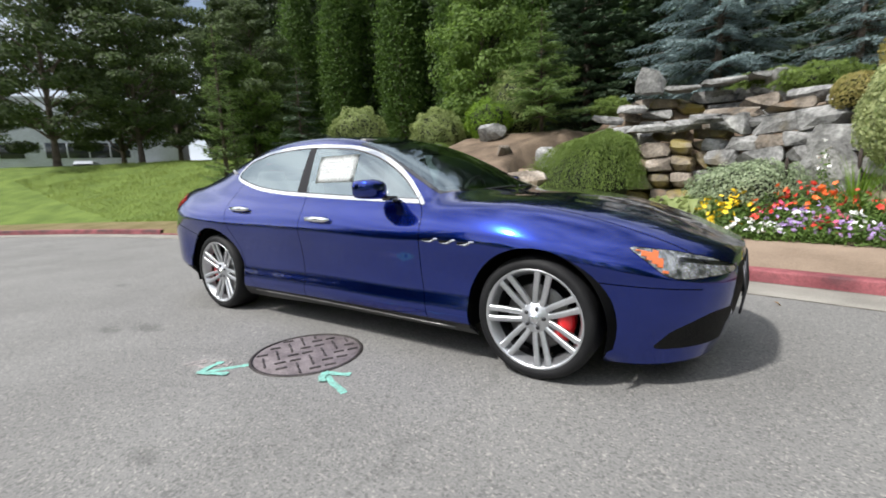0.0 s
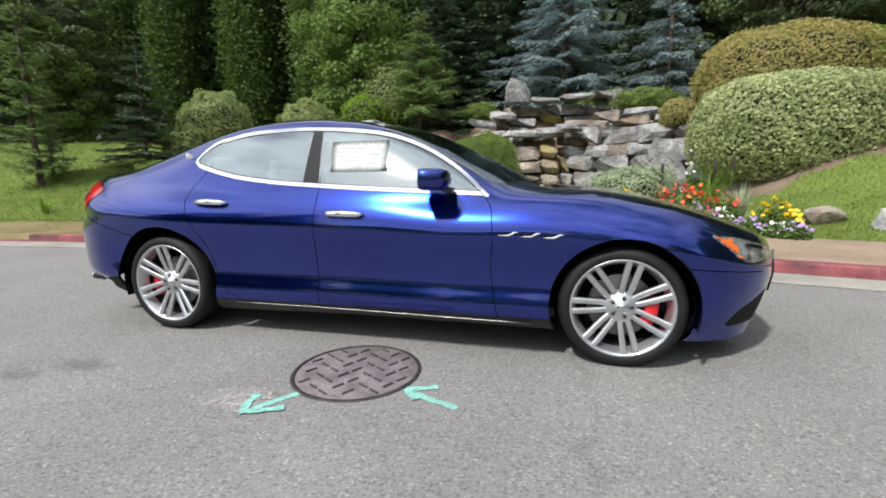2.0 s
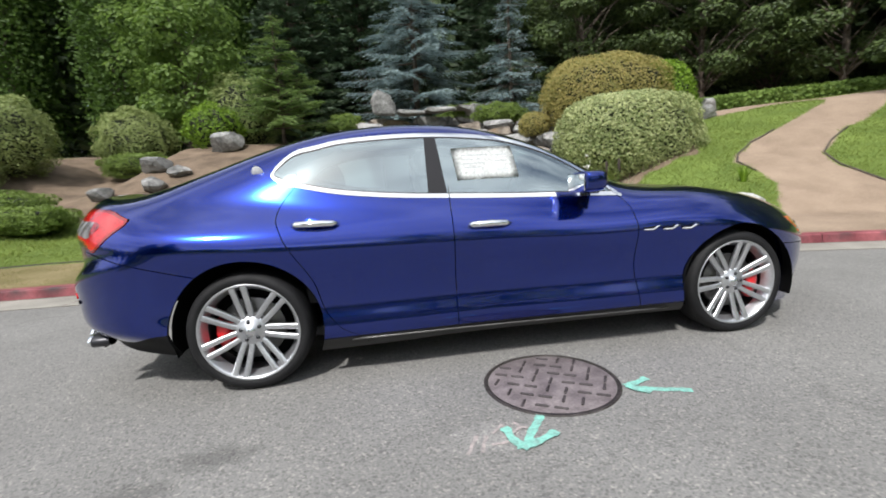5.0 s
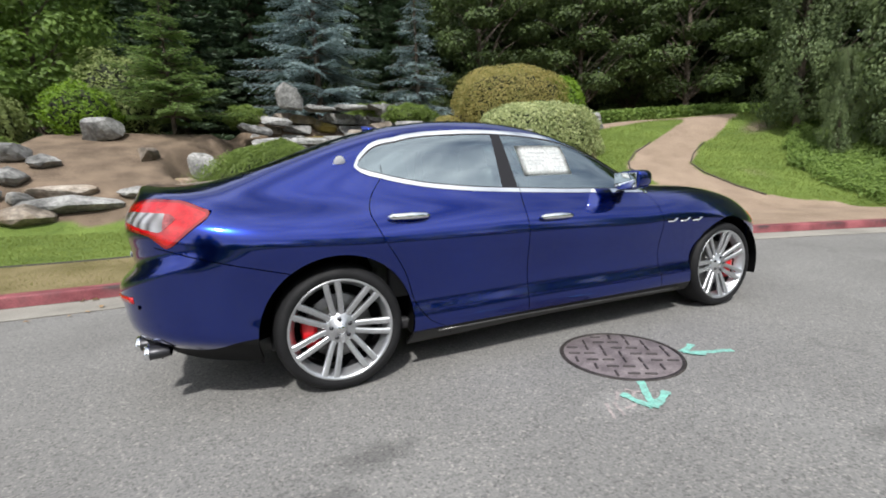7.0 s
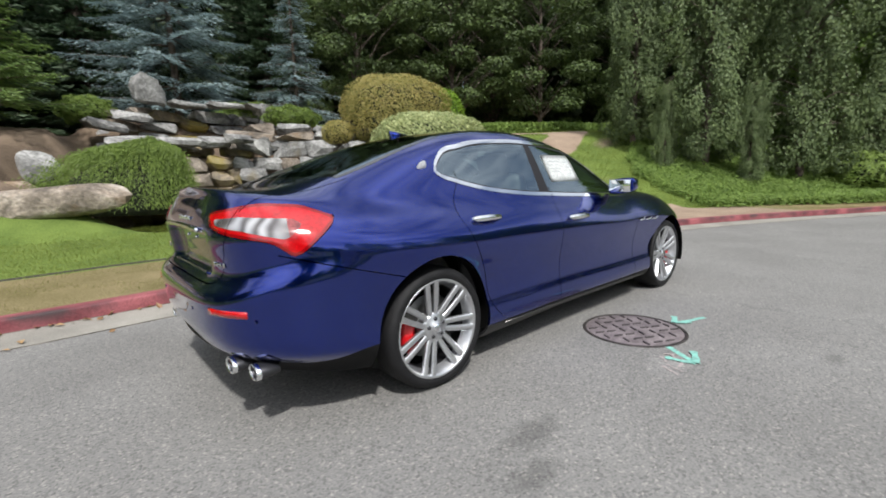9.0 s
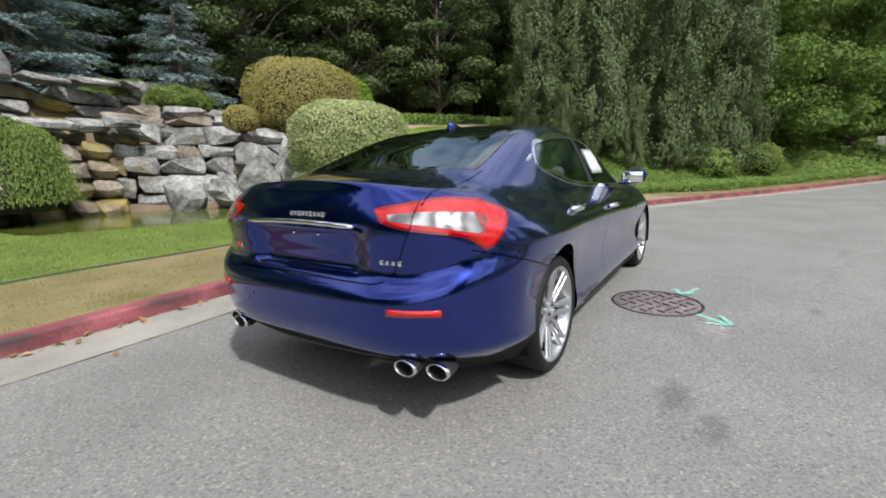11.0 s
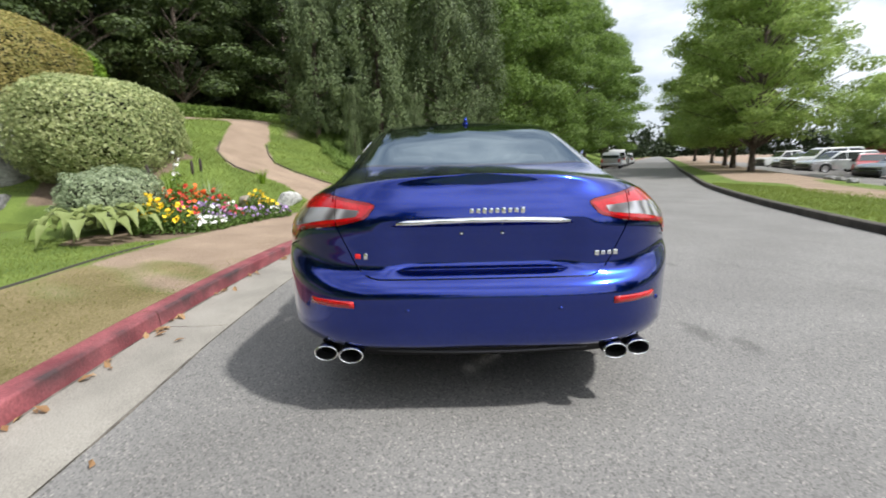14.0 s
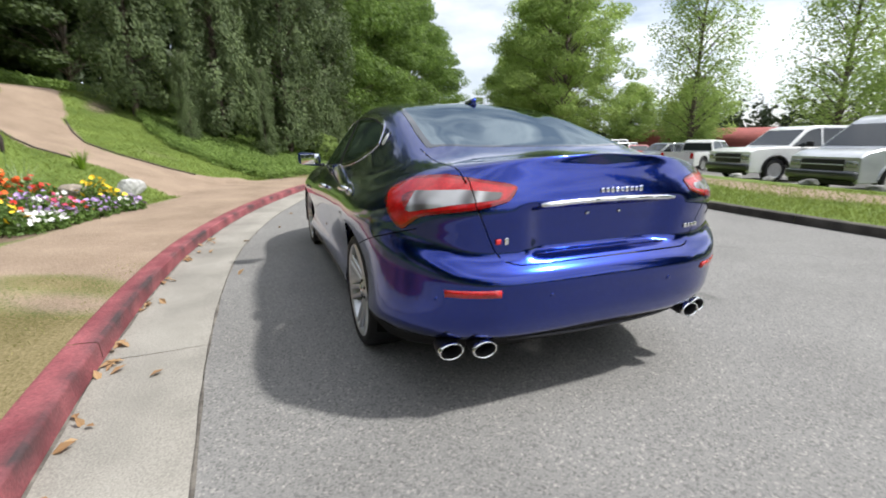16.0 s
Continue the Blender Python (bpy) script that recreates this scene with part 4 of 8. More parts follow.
rib_w.bands_direction = "Y"
rib_w.inputs["Scale"].default_value, rib_w.inputs["Distortion"].default_value = 3.2, 14.0
rib_g = rib_n.new("ShaderNodeNewGeometry")
rib_l.new(rib_g.outputs["Position"], rib_w.inputs["Vector"])
rib_r = rib_n.new("ShaderNodeValToRGB")
rib_r.color_ramp.elements[0].color, rib_r.color_ramp.elements[1].color = (0.11, 0.10, 0.10, 1), (0.46, 0.46, 0.47, 1)
rib_l.new(rib_w.outputs["Fac"], rib_r.inputs["Fac"])
rib_l.new(rib_r.outputs["Color"], rib_n["Principled BSDF"].inputs["Base Color"])
SMOKED_LENS = surface("smoked_lamp_lens", (0.14, 0.012, 0.014), (0.34, 0.05, 0.05), 30, 0.12, 0.0, 0.0, 120, coat=1.0)
AMBER = plain("amber_lamp_lens", (0.62, 0.13, 0.025), 0.2, 0.0, 1.0)
PILLAR_BLACK = plain("satin_black_pillar", (0.022, 0.022, 0.025), 0.6, spec=0.12)
DIFFUSER = plain("matt_black_trim", (0.006, 0.006, 0.0065), 0.75, spec=0.25)
MESH_BLACK = surface("black_grille", (0.002, 0.002, 0.002), (0.006, 0.006, 0.006), 60, 0.6, 0, 0.6, 120, spec=0.2)

for name, mat_, both, label in (
        ("bonnet", PAINT, True, ""), ("boot_lid", PAINT, True, ""), ("front_bumper", PAINT, True, ""), ("rear_bumper", PAINT, True, ""),
        ("roof_and_quarter", PAINT, True, ""), ("windscreen", GLASS, True, "tinted windscreen"), ("rear_window", GLASS_DARK, True, "dark tinted rear window"),
        ("screen_band", GLOSS_BLACK, True, "black edge of the windscreen"), ("rear_band", GLOSS_BLACK, True, "black edge of the rear window"),
        ("diffuser", DIFFUSER, True, "matt black lower rear trim"), ("grille", MESH_BLACK, True, "black radiator grille")):
    fl = 0.0 if "window" in name or "windscreen" in name else 0.016
    if name in groups:
        ob = part(name, skin(groups[name], fl, both), mat_, car, label)
        if mat_ in (GLASS, GLASS_DARK):
            ob.visible_shadow = False
for name, mat_, label in (
        ("front_wing", PAINT, ""), ("front_door", PAINT, ""), ("rear_door", PAINT, ""), ("sill", BLACK, "matt black sill"), ("intake", MESH_BLACK, "black air intake"),
        ("window_trim", CHROME, "chrome window surround"), ("window_seal", BLACK, "black rubber seal"), ("b_pillar", PILLAR_BLACK, "gloss black door pillar"),
        ("front_window", GLASS, "tinted door glass"), ("rear_side_window", GLASS, "tinted door glass")):
    for flip in (False, True):
        if name in groups:
            ob = part(name, skin(groups[name], 0.0 if mat_ == GLASS else 0.014, False, flip, 0.004 if name == "window_trim" else 0.0), mat_, car, label)
            if mat_ == GLASS:
                ob.visible_shadow = False
for flip in (False, True):
    lamp = part("tail_lamp", skin(groups["tail_red"], 0.02, False, flip, 0.004), RED_LENS, car, "red wrap-round tail lamp")
    part("clear_lens", skin(groups["tail_clear"], 0.006, False, flip, 0.0055), RIBBED_LENS, lamp, "clear ribbed reversing lens")
    for smoke in ("tail_smoke_inner", "tail_smoke_outer"):
        part("smoked_lens", skin(groups[smoke], 0.006, False, flip, 0.0055), SMOKED_LENS, lamp, "smoky red-grey lens")
    part("lamp_rim", skin(groups["tail_rim"], 0.02, False, flip, 0.0035), plain("deep_red_rim", (0.20, 0.002, 0.004), 0.1, 0, 1.0) if not flip else bpy.data.materials["deep_red_rim"], lamp)
    lamp = part("headlamp", skin(groups["head_lens"], 0.02, False, flip, 0.0), CLEAR_LENS, car, "clear headlamp")
    part("side_marker", skin(groups["head_amber"], 0.01, False, flip, 0.004), AMBER, lamp, "amber side marker")
    part("lamp_bar", skin(groups["head_bar"], 0.01, False, flip, 0.003), GLOSS_BLACK, lamp)

# dark shell behind the panels, so that the joints read as joints
hidden = [fc for k, v in groups.items() if k not in ("windscreen", "rear_window", "front_window", "rear_side_window", "screen_band", "rear_band") for fc in v]
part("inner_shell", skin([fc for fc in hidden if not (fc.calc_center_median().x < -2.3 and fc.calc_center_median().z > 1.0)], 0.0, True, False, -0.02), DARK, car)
half.free()

# wheels
def make_wheel(width, facing):
    """One wheel about the origin, its outer face towards -y."""
    w = new("wheel")
    w.parent = car
    h = width / 2
    prof = [(0.268, -h + 0.012), (0.285, -h + 0.002), (0.305, -h), (0.322, -h + 0.012), (0.333, -h + 0.032), (TYRE_R, -h + 0.06), (TYRE_R, h - 0.06), (0.333, h - 0.032), (0.305, h), (0.268, h - 0.012), (0.262, h - 0.02)]
    tyre = lathe(prof, 72)
    part("tyre", tyre, TYRE, w, "black low-profile tyre")
    rim = lathe([(0.262, h - 0.02), (0.25, h - 0.04), (0.235, 0.02), (0.235, -h + 0.075)], 60)
    part("barrel", rim, ALLOY_DARK, w, "dark inside of the rim")
    part("rim", lathe([(0.235, -h + 0.075), (0.244, -h + 0.055), (0.256, -h + 0.022), (0.262, -h + 0.012), (0.272, -h + 0.006), (0.275, -h + 0.010), (0.272, -h + 0.02)], 72), ALLOY, w, "polished alloy rim")
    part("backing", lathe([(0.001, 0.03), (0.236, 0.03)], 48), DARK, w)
    hub = lathe([(0.001, -h + 0.028), (0.03, -h + 0.026), (0.034, -h + 0.034), (0.070, -h + 0.040), (0.086, -h + 0.050), (0.088, -h + 0.062), (0.086, 0.0)], 40)
    part("hub", hub, ALLOY, w)
    part("hub_cap", lathe([(0.001, -h + 0.020), (0.026, -h + 0.022), (0.029, -h + 0.030)], 28), plain("hub_cap_silver", (0.7, 0.71, 0.73), 0.15, 1.0) if "hub_cap_silver" not in bpy.data.materials else bpy.data.materials["hub_cap_silver"], w)
    sec = [(0.060, -h + 0.046, 0.0145, 0.0145), (0.10, -h + 0.041, 0.0150, 0.0225), (0.17, -h + 0.028, 0.0155, 0.0275), (0.235, -h + 0.016, 0.0160, 0.0300), (0.264, -h + 0.012, 0.0185, 0.0310)]
    for k in range(7):
        a = 2 * math.pi * k / 7 + math.pi / 2
        for s in (-1, 1):
            bm = bmesh.new()
            rows = []
            for r, y, half_w, off in sec:
                row = []
                for dx, dy in ((-half_w, 0.022), (-half_w, 0.004), (-half_w * 0.55, 0.0), (half_w * 0.55, 0.0), (half_w, 0.004), (half_w, 0.022)):
                    t = s * off + dx
                    row.append(bm.verts.new((r * math.cos(a) - t * math.sin(a), y + dy, r * math.sin(a) + t * math.cos(a))))
                rows.append(row)
            for p, q in zip(rows[:-1], rows[1:]):
                for i in range(5):
                    bm.faces.new([p[i], p[i + 1], q[i + 1], q[i]])
                bm.faces.new([p[5], p[0], q[0], q[5]])
            bmesh.ops.recalc_face_normals(bm, faces=bm.faces)
            part("spoke", bm, ALLOY, w, "slim polished alloy spoke")
    for k in range(5):
        a = 2 * math.pi * k / 5 + 0.3
        bolt = lathe([(0.001, -0.006), (0.009, -0.006), (0.010, 0.0), (0.014, 0.004)], 12)
        bmesh.ops.translate(bolt, vec=(0.052 * math.cos(a), -h + 0.036, 0.052 * math.sin(a)), verts=bolt.verts)
        part("wheel_bolt", bolt, ALLOY_DARK, w)
    disc = lathe([(0.07, -0.030), (0.175, -0.030), (0.178, -0.026), (0.178, -0.004), (0.07, -0.004)], 48)
    part("brake_disc", disc, DISC, w, "grey ventilated brake disc")
    bm = bmesh.new()
    rows = []
    for k in range(9):
        a = radians(-28 + 56 * k / 8) + (0 if facing > 0 else math.pi)
        rows.append([bm.verts.new((r * math.cos(a), y, r * math.sin(a))) for r, y in ((0.115, -0.02), (0.12, -0.062), (0.15, -0.074), (0.19, -0.066), (0.203, -0.03), (0.203, 0.01))])
    for p, q in zip(rows[:-1], rows[1:]):
        for i in range(5):
            bm.faces.new([p[i], p[i + 1], q[i + 1], q[i]])
    bm.faces.new(rows[0])
    bm.faces.new(rows[-1][::-1])
    bmesh.ops.recalc_face_normals(bm, faces=bm.faces)
    part("brake_caliper", bm, CALIPER, w, "red brake caliper")
    return w


for sx, width, out in ((1, 0.245, 0.925), (-1, 0.275, 0.958)):
    for sy in (-1, 1):
        w = make_wheel(width, sx if sy < 0 else -sx)
        yy = sy * (out - width / 2)
        w.matrix_local = pose(sx * HUB_X, yy, HUB_Z, 0, 13 if sx > 0 else -8, 0 if sy < 0 else 180)
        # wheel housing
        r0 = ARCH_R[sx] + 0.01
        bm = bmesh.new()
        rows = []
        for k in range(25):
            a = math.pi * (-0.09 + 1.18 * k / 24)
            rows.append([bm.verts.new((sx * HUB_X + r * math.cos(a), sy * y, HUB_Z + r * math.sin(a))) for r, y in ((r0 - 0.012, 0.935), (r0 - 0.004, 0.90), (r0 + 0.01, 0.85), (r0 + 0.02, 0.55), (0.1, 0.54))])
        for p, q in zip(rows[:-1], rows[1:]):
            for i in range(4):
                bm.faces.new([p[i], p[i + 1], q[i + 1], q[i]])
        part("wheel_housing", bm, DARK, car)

# fittings of the saloon
def body_y(x, z):
    """Half width of the shell at a place on the side."""
    P = GRID.reshape(-1, 3)
    d = (P[:, 0] - x) ** 2 + (P[:, 2] - z) ** 2 + (P[:, 1] < 0.35) * 9
    i = np.argsort(d)[:6]
    w = 1 / (d[i] + 1e-6)
    return float(np.sum(P[i, 1] * w) / np.sum(w))


def tail_x(y, z):
    P = GRID.reshape(-1, 3)
    d = (P[:, 1] - abs(y)) ** 2 + (P[:, 2] - z) ** 2 + (P[:, 0] > -2.2) * 9
    i = np.argsort(d)[:6]
    w = 1 / (d[i] + 1e-6)
    return float(np.sum(P[i, 0] * w) / np.sum(w))


for s in (-1, 1):
    # door handles: a chrome bar standing off a scooped dish
    for x0, z0 in ((-1.09, 0.905), (-0.115, 0.838)):
        y0 = body_y(x0, z0)
        dish = lathe([(0.001, 0.004), (0.5, 0.0035), (0.85, 0.0), (1.0, -0.003)], 32)
        bmesh.ops.scale(dish, vec=(0.105, 1.0, 0.032), verts=dish.verts)
        bmesh.ops.transform(dish, matrix=pose(x0, s * y0, z0 - 0.006, 0, 0, 0 if s > 0 else 180), verts=dish.verts)
        handle = part("door_handle", tube([(x0 - 0.125, s * (y0 + 0.010), z0), (x0 - 0.10, s * (y0 + 0.028), z0 + 0.002), (x0, s * (y0 + 0.036), z0 + 0.003), (x0 + 0.09, s * (y0 + 0.028), z0 - 0.001), (x0 + 0.125, s * (y0 + 0.008), z0 - 0.004)], [0.011, 0.0185, 0.0205, 0.0175, 0.009], 12), CHROME, car, "chrome door handle")
        part("handle_recess", dish, bpy.data.materials["blue_metallic_paint"], handle)
    # three slim vents with chrome hooks on the front wing
    for k in range(3):
        xv, zv = 0.875 + 0.122 * k, 0.735 - 0.004 * k
        pts = [(xv - 0.045, zv - 0.004), (xv + 0.01, zv - 0.005), (xv + 0.03, zv + 0.004), (xv + 0.045, zv + 0.013), (xv + 0.066, zv + 0.013)]
        vent = part("wing_vent", tube([(x, s * (body_y(x, z) + 0.004), z) for x, z in pts], [0.004, 0.007, 0.007, 0.006, 0.003], 8), CHROME, car, "chrome hooked wing vent")
        part("vent_slot", tube([(x, s * (body_y(x, z) + 0.001), z + 0.009) for x, z in pts[:3]], 0.006, 6), DARK, vent)
    # chrome line along the sill
    part("sill_strip", tube([(x, s * (body_y(x, 0.235) + 0.004), 0.232 - 0.012 * (x + 0.9) / 1.8) for x in np.linspace(-0.95, 1.02, 14)], 0.006, 6), DISC, car, "dull metal sill strip")
    # outside mirror
    arm = block((0.07, 0.09, 0.028), (0.53, s * 0.885, 0.982), 0.01)
    mirror = part("door_mirror", join(arm), GLOSS_BLACK, car, "door mirror in body colour on a black foot")
    bm = bmesh.new()
    bmesh.ops.create_uvsphere(bm, u_segments=28, v_segments=18, radius=1.0)
    for v in bm.verts:
        x, y, z = v.co
        v.co = (math.copysign(abs(x) ** 0.55, x) * 0.115, math.copysign(abs(y) ** 0.6, y) * 0.105, math.copysign(abs(z) ** 0.65, z) * 0.060)
        v.co.x = v.co.x * (1 - 0.25 * abs(v.co.y) / 0.105) if v.co.x > 0 else max(v.co.x, -0.060)
        v.co.z += 0.012 * v.co.y * s / 0.125
    bmesh.ops.transform(bm, matrix=pose(0.455, s * 0.985, 1.04, 0, 0, s * -8), verts=bm.verts)
    part("mirror_shell", bm, PAINT, mirror)
    bm = block((0.008, 0.165, 0.095), (0.390, s * 0.985, 1.04), 0.003, pose(0, 0, 0, 0, 0, s * -8))
    part("mirror_glass", bm, plain("mirror_glass", (0.9, 0.92, 0.93), 0.02, 1.0) if s < 0 else bpy.data.materials["mirror_glass"], mirror)
    # rear side reflector, exhaust pair
    zr = 0.589
    pts = [(y, zr + 0.004 * (y - 0.55)) for y in np.linspace(0.565, 0.775, 9)]
    bm = bmesh.new()
    rows = [[bm.verts.new((tail_x(y, z) - 0.006, s * y, z + dz)) for dz in (-0.015, 0.015)] + [bm.verts.new((tail_x(y, z) + 0.02, s * y, z + dz)) for dz in (0.017, -0.017)] for y, z in pts]
    for p, q in zip(rows[:-1], rows[1:]):
        for i in range(4):
            bm.faces.new([p[i], p[(i + 1) % 4], q[(i + 1) % 4], q[i]])
    bm.faces.new(rows[0][::-1])
    bm.faces.new(rows[-1])
    bmesh.ops.recalc_face_normals(bm, faces=bm.faces)
    part("rear_reflector", bm, RED_LENS, car, "red reflector strip")
    for y0, z0 in ((0.605, 0.328), (0.735, 0.316)):
        pipe = lathe([(0.034, 0.0), (0.036, -0.03), (0.044, -0.10), (0.048, -0.106), (0.052, -0.10), (0.050, -0.04), (0.042, 0.0)], 36, "x")
        bmesh.ops.scale(pipe, vec=(1, 1.10, 0.72), verts=pipe.verts)
        bmesh.ops.translate(pipe, vec=(-2.372 + 0.46 * (y0 - 0.6), s * y0, z0), verts=pipe.verts)
        ex = part("exhaust_tip", pipe, ALLOY_DARK, car, "oval exhaust tip with a chrome rim")
        ring = lathe([(0.043, -0.088), (0.0445, -0.101), (0.048, -0.108), (0.053, -0.102), (0.0528, -0.086)], 36, "x")
        bmesh.ops.scale(ring, vec=(1, 1.10, 0.72), verts=ring.verts)
        bmesh.ops.translate(ring, vec=(-2.372 + 0.46 * (y0 - 0.6), s * y0, z0), verts=ring.verts)
        part("exhaust_rim", ring, CHROME, ex, "chrome rim")
        inner = lathe([(0.001, -0.02), (0.043, -0.02)], 24, "x")
        bmesh.ops.translate(inner, vec=(-2.392 + 0.46 * (y0 - 0.6), s * y0, z0), verts=inner.verts)
        part("exhaust_bore", inner, DARK, ex)
    # emblem on the rear pillar: a plain oval in chrome
    xe, ze = -1.41, 1.205
    bm = lathe([(0.001, -0.006), (0.75, -0.005), (1.0, 0.0)], 28)
    bmesh.ops.scale(bm, vec=(0.032, 1.0, 0.043), verts=bm.verts)
    bmesh.ops.transform(bm, matrix=pose(xe, s * (body_y(xe, ze) + 0.001), ze, -s * 30, 0, 0 if s < 0 else 180), verts=bm.verts)
    part("pillar_emblem", bm, plain("bright_silver", (0.86, 0.87, 0.88), 0.35, 0.3) if s < 0 else bpy.data.materials["bright_silver"], car, "small oval silver emblem")

# boot lid fittings
strip = [(tail_x(y, 0.936) - 0.014, y, 0.934 + 0.010 * (1 - (y / 0.37) ** 2)) for y in np.linspace(-0.37, 0.37, 17)]
part("boot_strip", tube(strip, [0.008] + [0.0125] * 15 + [0.008], 10), CHROME, car, "chrome strip above the plate recess")
low = [(tail_x(y, 0.722) - 0.006, y, 0.722) for y in np.linspace(-0.36, 0.36, 13)]
part("recess_edge", tube(low, 0.004, 6), PAINT, car)
for y in (-0.09, 0.09):
    bm = lathe([(0.001, -0.008), (0.008, -0.006), (0.009, 0.0)], 12, "x")
    bmesh.ops.translate(bm, vec=(tail_x(y, 0.88) - 0.001, y, 0.879), verts=bm.verts)
    part("plate_screw", bm, CHROME, car)
for y0, y1, z, h in ((-0.185, 0.06, 0.982, 0.020), (-0.60, -0.485, 0.785, 0.018), (0.50, 0.525, 0.79, 0.022)):
    n_bars = max(1, int((y1 - y0) / 0.026))
    for k in range(n_bars):
        ya = y0 + (k + 0.5) * (y1 - y0) / n_bars
        bm = block((0.006, (y1 - y0) / n_bars * 0.66, h * (1.0 if k % 3 else 1.25)), (tail_x(ya, z) - 0.004, ya, z), 0.002)
        part("badge_bar", bm, CHROME, car)
bm = block((0.006, 0.024, 0.022), (tail_x(0.545, 0.79) - 0.004, 0.548, 0.79), 0.002)
part("badge_bar", bm, CALIPER, car, "small red badge bar")
part("diffuser_strip", tube([(-2.44 - 0.05 * (1 - (y / 0.5) ** 2), y, 0.345) for y in np.linspace(-0.48, 0.48, 13)], 0.007, 6), ALLOY_DARK, car)
# roof aerial fin
fin = solid([(-0.93, -0.018, 1.462), (-1.10, -0.022, 1.440), (-1.10, 0.022, 1.440), (-0.93, 0.018, 1.462), (-1.06, -0.006, 1.488), (-1.11, -0.006, 1.489), (-1.11, 0.006, 1.489), (-1.06, 0.006, 1.488)],
            [(0, 1, 2, 3), (4, 7, 6, 5), (0, 4, 5, 1), (1, 5, 6, 2), (2, 6, 7, 3), (3, 7, 4, 0)])
bmesh.ops.bevel(fin, geom=fin.edges[:], offset=0.004, segments=2, affect="EDGES")
part("roof_aerial", fin, PAINT, car)
# wipers and scuttle
for y0, y1 in ((0.55, -0.02), (-0.08, -0.60)):
    part("wiper", tube([(1.05 - 0.20 * (y / 0.6) ** 2 - 0.02, y, float(Z_TOP(1.03)) + 0.018 - 0.03 * (y / 0.6) ** 2) for y in np.linspace(y0, y1, 8)], 0.008, 6), BLACK, car)
# grille bars
for k in range(9):
    y = -0.36 + 0.09 * k
    part("grille_bar", tube([(2.415 - 0.10 * y * y, y, 0.33 + 0.05 * abs(y)), (2.435 - 0.10 * y * y, y, 0.47), (2.42 - 0.10 * y * y, y, 0.62 - 0.05 * abs(y))], 0.006, 6), ALLOY_DARK, car)

# cabin
floor = block((3.0, 1.55, 0.06), (-0.35, 0, 0.25), 0.01)
part("cabin_floor", floor, TRIM_DARK, car)
part("dashboard", join(block((0.42, 1.45, 0.22), (0.72, 0, 0.86), 0.06, segs=3), block((0.5, 0.26, 0.4), (0.35, 0, 0.55), 0.04)), TRIM_DARK, car)
part("parcel_shelf", block((0.55, 1.2, 0.04), (-1.62, 0, 1.03), 0.012), TRIM_DARK, car)
part("headlining", join(block((1.0, 1.02, 0.02), (-0.5, 0, 1.405), 0.006)), LEATHER, car)
for s in (-1, 1):
    part("door_lining", block((1.9, 0.05, 0.5), (-0.25, s * 0.80, 0.68), 0.02), LEATHER if s > 0 else TRIM_DARK, car)
    seat = part("seat_cushion", block((0.52, 0.50, 0.16), (0.02, s * 0.37, 0.54), 0.05, segs=3), LEATHER, car, "cream leather seat")
    part("seat_back", block((0.14, 0.50, 0.62), (-0.30, s * 0.37, 0.86), 0.05, pose(0, 0, 0, 0, -16, 0), 3), LEATHER, seat)
    part("headrest", block((0.10, 0.27, 0.17), (-0.42, s * 0.37, 1.225), 0.04, pose(0, 0, 0, 0, -12, 0), 3), LEATHER, seat)
    rear = part("rear_seat", block((0.16, 0.62, 0.60), (-1.25, s * 0.34, 0.84), 0.06, pose(0, 0, 0, 0, -22, 0), 3), LEATHER, car, "cream leather rear seat")
    part("headrest", block((0.09, 0.26, 0.14), (-1.42, s * 0.36, 1.155), 0.035, pose(0, 0, 0, 0, -15, 0), 3), LEATHER, rear)
part("rear_bench", block((0.55, 1.3, 0.17), (-0.95, 0, 0.52), 0.05, segs=3), LEATHER, car)
wheel_pts = [(0.42 + 0.06 * math.sin(a) * 0.5, 0.37 + 0.185 * math.cos(a), 0.92 + 0.175 * math.sin(a)) for a in np.linspace(0, 2 * math.pi, 29)[:-1]]
sw = part("steering_wheel", tube(wheel_pts, 0.015, 8, True), TRIM_DARK, car)
part("steering_boss", join(block((0.05, 0.34, 0.05), (0.43, 0.37, 0.92), 0.015), tube([(0.46, 0.37, 0.92), (0.70, 0.37, 0.84)], 0.03)), TRIM_DARK, sw)
part("interior_mirror", block((0.03, 0.22, 0.06), (0.22, 0, 1.33), 0.012), BLACK, car)
# paper sheet on the passenger window
PAPER = surface("white_paper", (0.84, 0.86, 0.85), (0.88, 0.89, 0.88), 8, 0.8, 0, 0.05, 60)
INK = plain("grey_print", (0.55, 0.58, 0.59), 0.8)


def on_glass(x, z, off):
    return (x, -(body_y(x, z) - off), z)


